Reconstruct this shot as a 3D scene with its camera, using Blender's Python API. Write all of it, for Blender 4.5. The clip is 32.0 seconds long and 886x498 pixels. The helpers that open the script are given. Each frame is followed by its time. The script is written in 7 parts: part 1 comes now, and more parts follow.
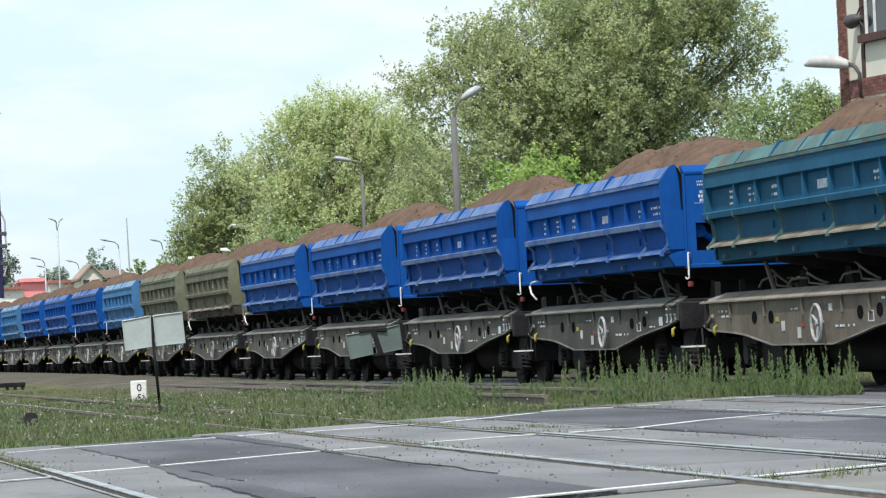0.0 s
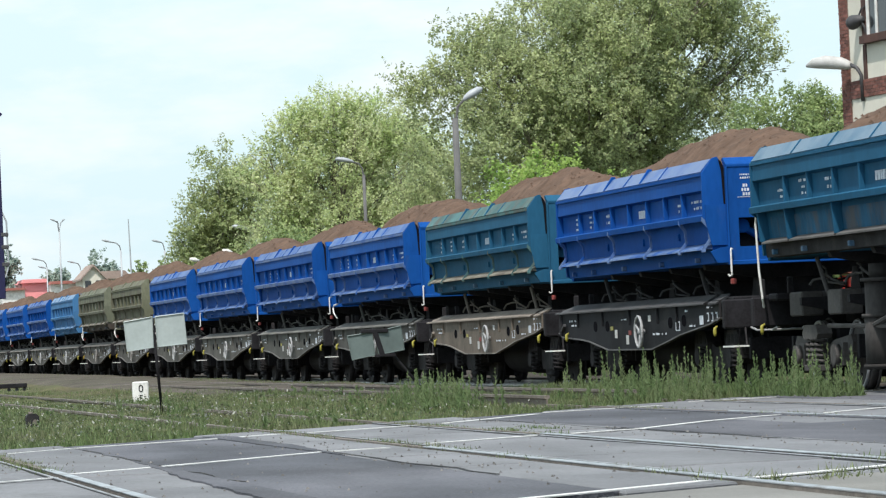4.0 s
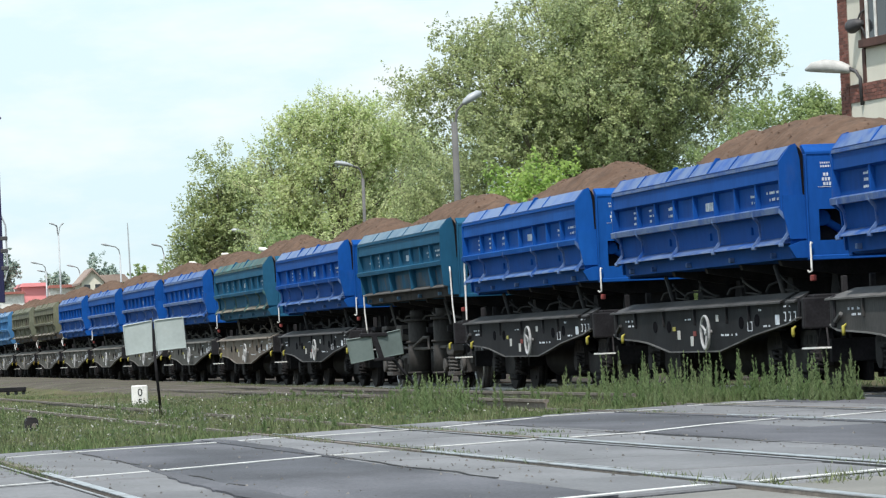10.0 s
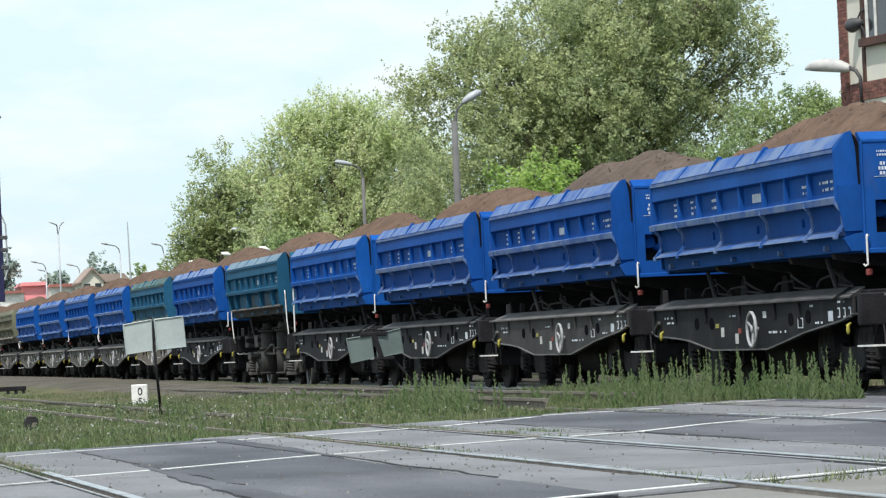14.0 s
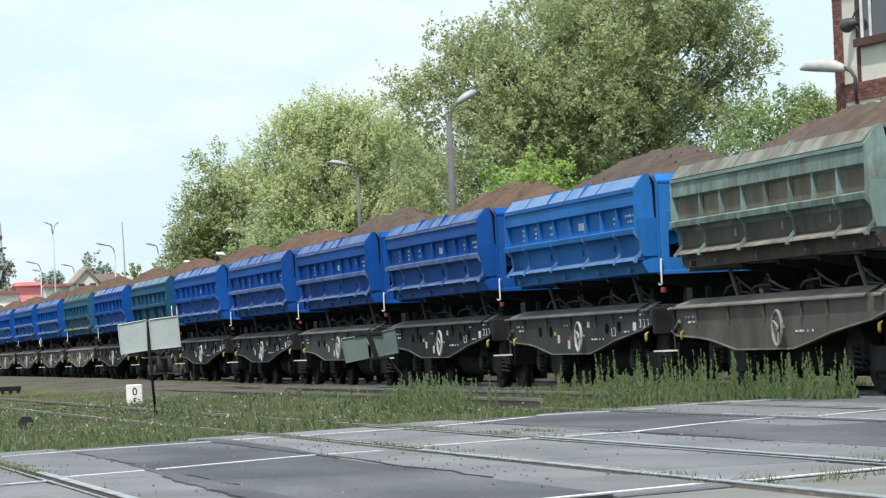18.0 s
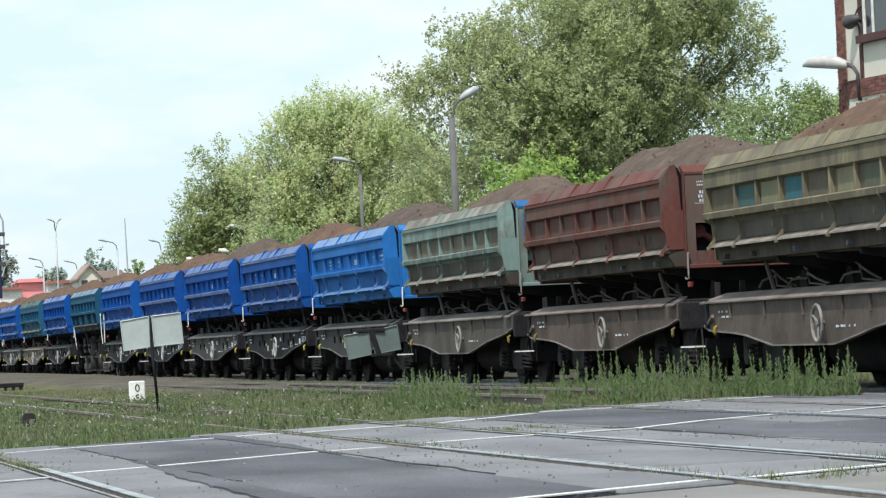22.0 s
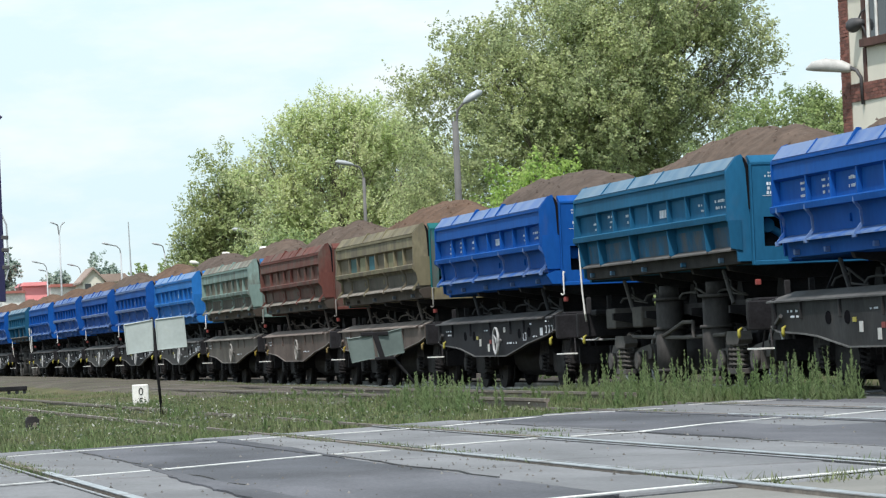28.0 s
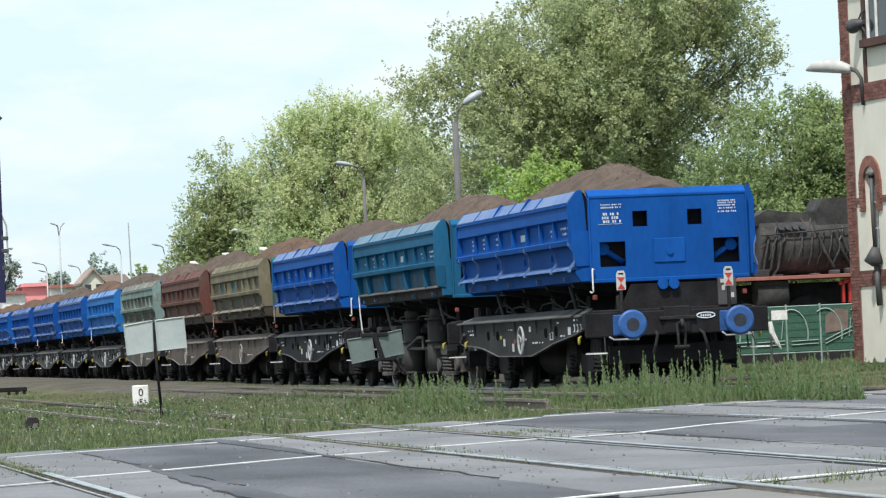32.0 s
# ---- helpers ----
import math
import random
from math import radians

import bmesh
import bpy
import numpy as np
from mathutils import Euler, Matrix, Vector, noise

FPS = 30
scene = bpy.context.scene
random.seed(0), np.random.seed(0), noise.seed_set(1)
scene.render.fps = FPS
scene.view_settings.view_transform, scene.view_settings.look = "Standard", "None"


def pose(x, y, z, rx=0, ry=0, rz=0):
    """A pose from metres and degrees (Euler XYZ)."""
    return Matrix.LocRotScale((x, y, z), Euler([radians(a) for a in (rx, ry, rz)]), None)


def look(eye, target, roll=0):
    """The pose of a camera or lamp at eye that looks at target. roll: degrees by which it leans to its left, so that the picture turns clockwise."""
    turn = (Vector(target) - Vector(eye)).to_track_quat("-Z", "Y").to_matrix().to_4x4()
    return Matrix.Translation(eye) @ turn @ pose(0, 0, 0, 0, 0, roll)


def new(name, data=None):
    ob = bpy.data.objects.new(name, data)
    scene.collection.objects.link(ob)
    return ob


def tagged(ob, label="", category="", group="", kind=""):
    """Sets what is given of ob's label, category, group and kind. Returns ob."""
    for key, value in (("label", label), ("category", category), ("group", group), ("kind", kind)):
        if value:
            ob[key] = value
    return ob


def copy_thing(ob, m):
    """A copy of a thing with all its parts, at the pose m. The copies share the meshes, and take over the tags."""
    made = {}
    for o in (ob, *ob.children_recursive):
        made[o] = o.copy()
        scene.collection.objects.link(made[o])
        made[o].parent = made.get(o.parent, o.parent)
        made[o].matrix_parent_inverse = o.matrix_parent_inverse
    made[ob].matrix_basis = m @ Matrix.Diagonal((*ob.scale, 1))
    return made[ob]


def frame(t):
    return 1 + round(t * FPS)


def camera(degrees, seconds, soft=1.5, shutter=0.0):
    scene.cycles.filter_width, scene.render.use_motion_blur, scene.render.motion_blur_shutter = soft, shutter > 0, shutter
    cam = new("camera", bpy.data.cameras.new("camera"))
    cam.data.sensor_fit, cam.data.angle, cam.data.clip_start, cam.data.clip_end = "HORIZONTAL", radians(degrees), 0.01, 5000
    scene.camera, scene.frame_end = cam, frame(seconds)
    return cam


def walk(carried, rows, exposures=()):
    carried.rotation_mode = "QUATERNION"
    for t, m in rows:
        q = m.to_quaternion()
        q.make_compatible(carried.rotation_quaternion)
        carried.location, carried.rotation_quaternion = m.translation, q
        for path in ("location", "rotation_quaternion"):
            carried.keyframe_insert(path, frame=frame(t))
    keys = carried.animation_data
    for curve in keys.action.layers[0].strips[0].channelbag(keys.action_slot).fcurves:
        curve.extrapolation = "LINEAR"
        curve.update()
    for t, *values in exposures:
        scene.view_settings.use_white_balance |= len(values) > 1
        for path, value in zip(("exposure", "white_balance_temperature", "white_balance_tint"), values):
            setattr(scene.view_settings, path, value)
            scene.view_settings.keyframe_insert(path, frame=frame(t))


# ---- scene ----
# ---------- camera: stands on a low tripod, sways a little ----------
EYE = (0.0, 0.0, 0.874)
LENS, ROLL = 12.752, -2.568
TRACK_X = 15.29


def aim(yaw, pitch):
    a, b = radians(yaw), radians(pitch)
    way = Vector((math.sin(a) * math.cos(b), math.cos(a) * math.cos(b), math.sin(b)))
    return look(EYE, Vector(EYE) + way * 50, ROLL)


cam = camera(LENS, 32.0, soft=1.25)
walk(cam, [(t, aim(a, b)) for t, a, b in [
    (0.0, 10.621, 1.303), (0.5, 10.622, 1.309), (1.0, 10.609, 1.309), (1.5, 10.609, 1.297), (2.0, 10.598, 1.323), (2.5, 10.584, 1.311),
    (3.0, 10.597, 1.31), (3.5, 10.597, 1.31), (5.5, 10.599, 1.36), (6.0, 10.599, 1.36), (6.5, 10.601, 1.385), (7.0, 10.613, 1.384),
    (7.5, 10.612, 1.372), (8.0, 10.6, 1.366), (8.5, 10.612, 1.36), (9.0, 10.612, 1.353), (9.5, 10.612, 1.36), (10.0, 10.612, 1.372),
    (10.5, 10.612, 1.36), (11.0, 10.611, 1.353), (11.5, 10.612, 1.36), (12.0, 10.638, 1.371), (12.5, 10.636, 1.346), (13.0, 10.66, 1.32),
    (13.5, 10.637, 1.352), (14.0, 10.612, 1.359), (14.5, 10.612, 1.36), (16.5, 10.649, 1.358), (17.0, 10.675, 1.369), (17.5, 10.675, 1.369),
    (18.0, 10.687, 1.356), (18.5, 10.687, 1.368), (19.0, 10.662, 1.37), (19.5, 10.663, 1.388), (20.0, 10.662, 1.37), (20.5, 10.661, 1.351),
    (21.0, 10.636, 1.333), (21.5, 10.635, 1.308), (22.0, 10.647, 1.308), (22.5, 10.672, 1.306), (23.0, 10.684, 1.293), (23.5, 10.695, 1.262),
    (24.0, 10.696, 1.268), (24.5, 10.684, 1.293), (25.0, 10.671, 1.295), (25.5, 10.647, 1.308), (27.5, 10.599, 1.347), (28.0, 10.599, 1.36),
    (28.5, 10.599, 1.36), (29.0, 10.6, 1.372), (29.5, 10.6, 1.372), (30.0, 10.6, 1.372), (30.5, 10.6, 1.372), (31.0, 10.6, 1.372),
    (31.5, 10.6, 1.372), (32.0, 10.6, 1.372),
]], exposures=[(0.0, 0.08, 6430, 12), (32.0, 0.08, 6430, 12)])

# ---------- daylight ----------
SUN_WAY = Vector((-0.26, -0.44, 0.86)).normalized()      # towards the sun
sky_world = bpy.data.worlds.new("sky")
scene.world = sky_world
sky_world.use_nodes = True
wt = sky_world.node_tree
wt.nodes.clear()
w_out = wt.nodes.new("ShaderNodeOutputWorld")
w_bg = wt.nodes.new("ShaderNodeBackground")
w_sky = wt.nodes.new("ShaderNodeTexSky")
w_sky.sky_type = 'NISHITA'
w_sky.sun_disc = False
w_sky.sun_elevation = math.asin(SUN_WAY.z)
w_sky.sun_rotation = math.atan2(SUN_WAY.x, SUN_WAY.y)
w_sky.air_density, w_sky.dust_density, w_sky.ozone_density = 1.0, 2.5, 1.0
w_co = wt.nodes.new("ShaderNodeTexCoord")
w_map = wt.nodes.new("ShaderNodeMapping")
w_map.inputs["Scale"].default_value = (1.0, 1.0, 3.2)
w_noise = wt.nodes.new("ShaderNodeTexNoise")
w_noise.inputs["Scale"].default_value = 14.0
w_noise.inputs["Detail"].default_value = 7.0
w_noise.inputs["Roughness"].default_value = 0.58
w_ramp = wt.nodes.new("ShaderNodeValToRGB")
w_ramp.color_ramp.elements[0].position = 0.46
w_ramp.color_ramp.elements[0].color = (0.0, 0.0, 0.0, 1)
w_ramp.color_ramp.elements[1].position = 0.70
w_ramp.color_ramp.elements[1].color = (0.95, 0.95, 0.95, 1)
w_cloud = wt.nodes.new("ShaderNodeMix")
w_cloud.data_type = 'RGBA'
w_cloud.inputs[6].default_value = (6.9, 8.7, 9.1, 1)         # hazy pale blue
w_cloud.inputs[7].default_value = (8.9, 9.5, 9.6, 1)         # thin bright cloud
w_mix = wt.nodes.new("ShaderNodeMix")
w_mix.data_type = 'RGBA'
w_mix.inputs[0].default_value = 0.80
wt.links.new(w_co.outputs["Generated"], w_map.inputs["Vector"])
wt.links.new(w_map.outputs["Vector"], w_noise.inputs["Vector"])
wt.links.new(w_noise.outputs["Fac"], w_ramp.inputs["Fac"])
wt.links.new(w_ramp.outputs["Color"], w_cloud.inputs[0])
wt.links.new(w_cloud.outputs[2], w_mix.inputs[7])
wt.links.new(w_sky.outputs["Color"], w_mix.inputs[6])
wt.links.new(w_mix.outputs[2], w_bg.inputs["Color"])
w_bg.inputs["Strength"].default_value = 0.12
wt.links.new(w_bg.outputs["Background"], w_out.inputs["Surface"])

sun_data = bpy.data.lights.new("sun", 'SUN')
sun_data.energy, sun_data.angle, sun_data.color = 4.2, radians(1.5), (1.0, 0.95, 0.87)
sun = new("sun", sun_data)
sun.matrix_world = look(SUN_WAY * 60, (0, 0, 0))


# ---------- materials ----------
def surf(name, base, var=0.25, scale=1.5, fine=40.0, rough=0.6, metal=0.0, bump=0.15, tint=None, stain=None,
         stain_at=0.6, stain_amount=0.8, stain_scale=2.0, stretch=(1, 1, 1), painted=False, island=0.0, spec=0.5):
    m = bpy.data.materials.new(name)
    m.use_nodes = True
    nt = m.node_tree
    b = nt.nodes["Principled BSDF"]
    co = nt.nodes.new("ShaderNodeTexCoord")
    info = nt.nodes.new("ShaderNodeObjectInfo")
    mul = nt.nodes.new("ShaderNodeMath")
    mul.operation = 'MULTIPLY'
    mul.inputs[1].default_value = 57.0
    add = nt.nodes.new("ShaderNodeVectorMath")
    add.operation = 'ADD'
    mp = nt.nodes.new("ShaderNodeMapping")
    mp.inputs["Scale"].default_value = stretch
    nt.links.new(info.outputs["Random"], mul.inputs[0])
    nt.links.new(co.outputs["Object"], mp.inputs["Vector"])
    nt.links.new(mp.outputs["Vector"], add.inputs[0])
    nt.links.new(mul.outputs[0], add.inputs[1])

    def noise_node(s, detail):
        n = nt.nodes.new("ShaderNodeTexNoise")
        n.inputs["Scale"].default_value = s
        n.inputs["Detail"].default_value = detail
        nt.links.new(add.outputs[0], n.inputs["Vector"])
        return n

    big, small = noise_node(scale, 5), noise_node(fine, 3)
    mr = nt.nodes.new("ShaderNodeMapRange")
    mr.inputs["From Min"].default_value, mr.inputs["From Max"].default_value = 0.3, 0.7
    mr.inputs["To Min"].default_value, mr.inputs["To Max"].default_value = 1 - var, 1 + var
    nt.links.new(big.outputs["Fac"], mr.inputs["Value"])
    mr2 = nt.nodes.new("ShaderNodeMapRange")
    mr2.inputs["From Min"].default_value, mr2.inputs["From Max"].default_value = 0.3, 0.7
    mr2.inputs["To Min"].default_value, mr2.inputs["To Max"].default_value = 1 - var * 0.5, 1 + var * 0.5
    nt.links.new(small.outputs["Fac"], mr2.inputs["Value"])
    m1 = nt.nodes.new("ShaderNodeMath")
    m1.operation = 'MULTIPLY'
    nt.links.new(mr.outputs[0], m1.inputs[0])
    nt.links.new(mr2.outputs[0], m1.inputs[1])
    last = m1.outputs[0]
    if island:
        geo = nt.nodes.new("ShaderNodeNewGeometry")
        mr3 = nt.nodes.new("ShaderNodeMapRange")
        mr3.inputs["To Min"].default_value, mr3.inputs["To Max"].default_value = 1 - island, 1 + island
        nt.links.new(geo.outputs["Random Per Island"], mr3.inputs["Value"])
        m2 = nt.nodes.new("ShaderNodeMath")
        m2.operation = 'MULTIPLY'
        nt.links.new(last, m2.inputs[0])
        nt.links.new(mr3.outputs[0], m2.inputs[1])
        last = m2.outputs[0]
    vm = nt.nodes.new("ShaderNodeVectorMath")
    vm.operation = 'SCALE'
    if painted:
        nt.links.new(info.outputs["Color"], vm.inputs[0])
    else:
        vm.inputs[0].default_value = base
    nt.links.new(last, vm.inputs["Scale"])
    colour = vm.outputs[0]
    if tint:
        mt = nt.nodes.new("ShaderNodeMix")
        mt.data_type = 'RGBA'
        n3 = noise_node(scale * 0.37, 4)
        r3 = nt.nodes.new("ShaderNodeValToRGB")
        r3.color_ramp.elements[0].position, r3.color_ramp.elements[1].position = 0.42, 0.62
        nt.links.new(n3.outputs["Fac"], r3.inputs["Fac"])
        nt.links.new(r3.outputs["Color"], mt.inputs[0])
        nt.links.new(colour, mt.inputs[6])
        vm2 = nt.nodes.new("ShaderNodeVectorMath")
        vm2.operation = 'SCALE'
        vm2.inputs[0].default_value = tint
        nt.links.new(last, vm2.inputs["Scale"])
        nt.links.new(vm2.outputs[0], mt.inputs[7])
        colour = mt.outputs[2]
    if stain:
        ms = nt.nodes.new("ShaderNodeMix")
        ms.data_type = 'RGBA'
        n4 = noise_node(stain_scale, 8)
        n4.inputs["Roughness"].default_value = 0.65
        r4 = nt.nodes.new("ShaderNodeMapRange")
        r4.inputs["From Min"].default_value, r4.inputs["From Max"].default_value = stain_at - 0.06, stain_at + 0.1
        r4.inputs["To Max"].default_value = stain_amount
        nt.links.new(n4.outputs["Fac"], r4.inputs["Value"])
        nt.links.new(r4.outputs[0], ms.inputs[0])
        nt.links.new(colour, ms.inputs[6])
        ms.inputs[7].default_value = (*stain, 1)
        colour = ms.outputs[2]
    nt.links.new(colour, b.inputs["Base Color"])
    b.inputs["Roughness"].default_value = rough
    b.inputs["Metallic"].default_value = metal
    b.inputs["Specular IOR Level"].default_value = spec
    if bump:
        bp = nt.nodes.new("ShaderNodeBump")
        bp.inputs["Strength"].default_value = bump
        bp.inputs["Distance"].default_value = 0.02
        nt.links.new(small.outputs["Fac"], bp.inputs["Height"])
        nt.links.new(bp.outputs[0], b.inputs["Normal"])
    return m


def leafy(name, base, var=0.45, second=None, thin=0.35):
    m = bpy.data.materials.new(name)
    m.use_nodes = True
    nt = m.node_tree
    nt.nodes.clear()
    out = nt.nodes.new("ShaderNodeOutputMaterial")
    geo = nt.nodes.new("ShaderNodeNewGeometry")
    co = nt.nodes.new("ShaderNodeTexCoord")
    n = nt.nodes.new("ShaderNodeTexNoise")
    n.inputs["Scale"].default_value = 0.7
    n.inputs["Detail"].default_value = 4
    nt.links.new(co.outputs["Object"], n.inputs["Vector"])
    mr = nt.nodes.new("ShaderNodeMapRange")
    mr.inputs["To Min"].default_value, mr.inputs["To Max"].default_value = 1 - var, 1 + var
    nt.links.new(geo.outputs["Random Per Island"], mr.inputs["Value"])
    mx = nt.nodes.new("ShaderNodeMix")
    mx.data_type = 'RGBA'
    rp = nt.nodes.new("ShaderNodeMapRange")
    rp.inputs["From Min"].default_value, rp.inputs["From Max"].default_value = 0.38, 0.62
    nt.links.new(n.outputs["Fac"], rp.inputs["Value"])
    nt.links.new(rp.outputs[0], mx.inputs[0])
    mx.inputs[6].default_value = (*base, 1)
    mx.inputs[7].default_value = (*(second or base), 1)
    sc = nt.nodes.new("ShaderNodeVectorMath")
    sc.operation = 'SCALE'
    nt.links.new(mx.outputs[2], sc.inputs[0])
    nt.links.new(mr.outputs[0], sc.inputs["Scale"])
    b = nt.nodes.new("ShaderNodeBsdfPrincipled")
    b.inputs["Roughness"].default_value = 0.55
    b.inputs["Specular IOR Level"].default_value = 0.35
    nt.links.new(sc.outputs[0], b.inputs["Base Color"])
    tr = nt.nodes.new("ShaderNodeBsdfTranslucent")
    nt.links.new(sc.outputs[0], tr.inputs["Color"])
    ms = nt.nodes.new("ShaderNodeMixShader")
    ms.inputs[0].default_value = thin
    nt.links.new(b.outputs[0], ms.inputs[1])
    nt.links.new(tr.outputs[0], ms.inputs[2])
    nt.links.new(ms.outputs[0], out.inputs["Surface"])
    return m


M_PAINT = surf("wagon_paint", (1, 1, 1), var=0.16, scale=1.2, fine=14, rough=0.62, spec=0.035, bump=0.05, painted=True,
               stain=(0.09, 0.09, 0.10), stain_at=0.66, stain_amount=0.25, stain_scale=2.2, stretch=(1, 0.6, 0.35))
M_DUST = surf("dusty_paint", (1, 1, 1), var=0.08, scale=1.5, fine=18, rough=0.36, spec=0.45, bump=0.03, painted=True,
              stain=(0.24, 0.29, 0.34), stain_at=0.46, stain_amount=0.30, stain_scale=1.6)
# pale stain covers wear and the sunlit look of lips and brackets
M_WORN = surf("worn_lit_edge", (1, 1, 1), var=0.15, scale=2.5, fine=25, rough=0.6, spec=0.2, bump=0.05, painted=True,
              stain=(0.20, 0.27, 0.36), stain_at=0.44, stain_amount=0.48, stain_scale=3.0)
# pale blotches: dust together with haze and sky sheen, all in the colour
M_GREYED = surf("dust_and_sheen_paint", (1, 1, 1), var=0.15, scale=1.5, fine=18, rough=0.5, spec=0.25, bump=0.03, painted=True,
                stain=(0.22, 0.27, 0.33), stain_at=0.46, stain_amount=0.42, stain_scale=2.2)
M_OLD = surf("weathered_paint", (1, 1, 1), var=0.28, scale=1.8, fine=16, rough=0.75, spec=0.1, bump=0.12, painted=True,
             stain=(0.105, 0.092, 0.080), stain_at=0.50, stain_amount=0.72, stain_scale=2.4, stretch=(1, 0.8, 0.4))
M_HOLE = surf("hole_black", (0.010, 0.010, 0.012), var=0.2, rough=0.95, spec=0.0, bump=0.0)
M_EDGE = surf("edge_iron", (0.25, 0.26, 0.28), var=0.25, scale=3, fine=40, rough=0.5, bump=0.05,
              stain=(0.12, 0.11, 0.10), stain_at=0.55, stain_amount=0.8, stain_scale=2.0)
M_FRAME = surf("frame_grey", (1, 1, 1), var=0.3, scale=1.8, fine=22, rough=0.75, spec=0.12, bump=0.1, painted=True,
               stain=(0.085, 0.075, 0.068), stain_at=0.60, stain_amount=0.25, stain_scale=1.6, stretch=(1, 0.8, 0.5))
M_FLANGE = surf("frame_flange", (0.068, 0.069, 0.071), var=0.3, scale=1.4, fine=22, rough=0.8, spec=0.2, bump=0.12, painted=True,
                stain=(0.12, 0.105, 0.092), stain_at=0.60, stain_amount=0.5, stain_scale=1.8)
M_DARK = surf("oily_steel", (0.027, 0.026, 0.028), var=0.4, scale=3, fine=30, rough=0.75, spec=0.12, bump=0.15,
              stain=(0.05, 0.040, 0.034), stain_at=0.62, stain_amount=0.6, stain_scale=3)
M_BLACK = surf("grimy_black", (0.017, 0.0165, 0.019), var=0.4, scale=3, fine=30, rough=0.75, spec=0.12, bump=0.1)
M_WHITE = surf("white_paint", (0.72, 0.72, 0.70), var=0.15, scale=5, fine=40, rough=0.5, bump=0.05,
               stain=(0.35, 0.32, 0.28), stain_at=0.62, stain_amount=0.5, stain_scale=6)
M_TAIL = surf("dull_white", (0.46, 0.46, 0.45), var=0.15, scale=5, fine=40, rough=0.6, bump=0.05)
M_DULL = surf("dirty_grey", (0.20, 0.195, 0.185), var=0.3, scale=9, fine=60, rough=0.7, bump=0.0)
M_WHEEL = surf("pale_grey", (0.33, 0.34, 0.35), var=0.25, scale=9, fine=60, rough=0.6, bump=0.0)
M_MARK = surf("stencil_white", (0.52, 0.56, 0.62), var=0.25, scale=9, fine=60, rough=0.6, bump=0.0)
M_PANEL = surf("panel_grey", (0.060, 0.058, 0.060), var=0.2, scale=4, rough=0.6)
M_GREASE = surf("grease", (0.020, 0.024, 0.036), var=0.4, scale=9, rough=0.4)
M_YELLOW = surf("yellow_paint", (0.30, 0.27, 0.04), var=0.2, scale=8, rough=0.5)
M_DULLRED = surf("dull_red", (0.20, 0.035, 0.03), var=0.25, scale=8, rough=0.7)
M_TAR = surf("tar_seam", (0.045, 0.045, 0.048), var=0.2, scale=6, rough=0.8)
M_RED = surf("red_paint", (0.45, 0.03, 0.02), var=0.2, scale=8, rough=0.5)
M_BUFFER = surf("buffer_blue", (0.020, 0.085, 0.27), var=0.25, scale=6, fine=30, rough=0.5,
                stain=(0.03, 0.03, 0.035), stain_at=0.62, stain_amount=0.6, stain_scale=5)
M_STEEL = surf("worn_steel", (0.42, 0.43, 0.45), var=0.25, scale=3, fine=50, rough=0.38, metal=0.7, bump=0.05,
               stain=(0.16, 0.09, 0.05), stain_at=0.58, stain_amount=0.7, stain_scale=2.5)
M_RUST = surf("rusty_rail", (0.150, 0.130, 0.113), var=0.35, scale=5, fine=40, rough=0.85, bump=0.2)
M_SOIL = surf("brown_soil", (0.092, 0.064, 0.052), var=0.22, scale=2.4, fine=13, rough=0.95, bump=0.6, painted=True,
              stain=(0.066, 0.053, 0.046), stain_at=0.58, stain_amount=0.5, stain_scale=5.0, spec=0.1)
M_ASPHALT = surf("asphalt", (0.074, 0.077, 0.090), var=0.30, scale=1.3, fine=38, rough=0.88, bump=0.7, stretch=(1, 0.30, 1),
                 tint=(0.100, 0.102, 0.117), stain=(0.058, 0.059, 0.070), stain_at=0.6, stain_amount=0.6, stain_scale=0.9, spec=0.3)
M_CONCRETE = surf("concrete_slab", (0.176, 0.180, 0.192), var=0.20, scale=1.2, fine=30, rough=0.85, bump=0.45, stretch=(1, 0.35, 1),
                  tint=(0.146, 0.150, 0.161), stain=(0.10, 0.10, 0.10), stain_at=0.62, stain_amount=0.5, stain_scale=2.3, spec=0.3)
M_LINE = surf("road_marking", (0.58, 0.58, 0.57), var=0.12, scale=3, fine=40, rough=0.7, bump=0.1,
              stain=(0.25, 0.25, 0.25), stain_at=0.60, stain_amount=0.8, stain_scale=5)
M_EARTH = surf("grassy_earth", (0.085, 0.088, 0.045), var=0.35, scale=0.6, fine=9, rough=0.95, bump=0.6,
               tint=(0.09, 0.08, 0.045), spec=0.1)
M_BALLAST = surf("old_ballast", (0.098, 0.084, 0.074), var=0.3, scale=0.9, fine=16, rough=0.95, bump=0.5,
                 tint=(0.080, 0.076, 0.056), spec=0.1)
M_GRASS = leafy("grass_blades", (0.115, 0.175, 0.065), 0.5, (0.185, 0.200, 0.105), 0.4)
M_STALK = leafy("seed_stalks", (0.15, 0.225, 0.095), 0.35, (0.20, 0.25, 0.125), 0.4)
M_FLOWER = leafy("white_flowers", (0.31, 0.32, 0.28), 0.35, (0.44, 0.44, 0.40), 0.3)
M_LEAF_A = leafy("poplar_leaves", (0.315, 0.375, 0.20), 0.46, (0.46, 0.51, 0.265), 0.55)
M_LEAF_E = leafy("grey_green_leaves", (0.30, 0.37, 0.17), 0.35, (0.38, 0.43, 0.20), 0.50)
M_WEED = leafy("broad_weeds", (0.075, 0.125, 0.055), 0.5, (0.15, 0.15, 0.095), 0.35)
M_LEAF_B = leafy("pale_leaves", (0.48, 0.57, 0.28), 0.35, (0.60, 0.64, 0.38), 0.55)
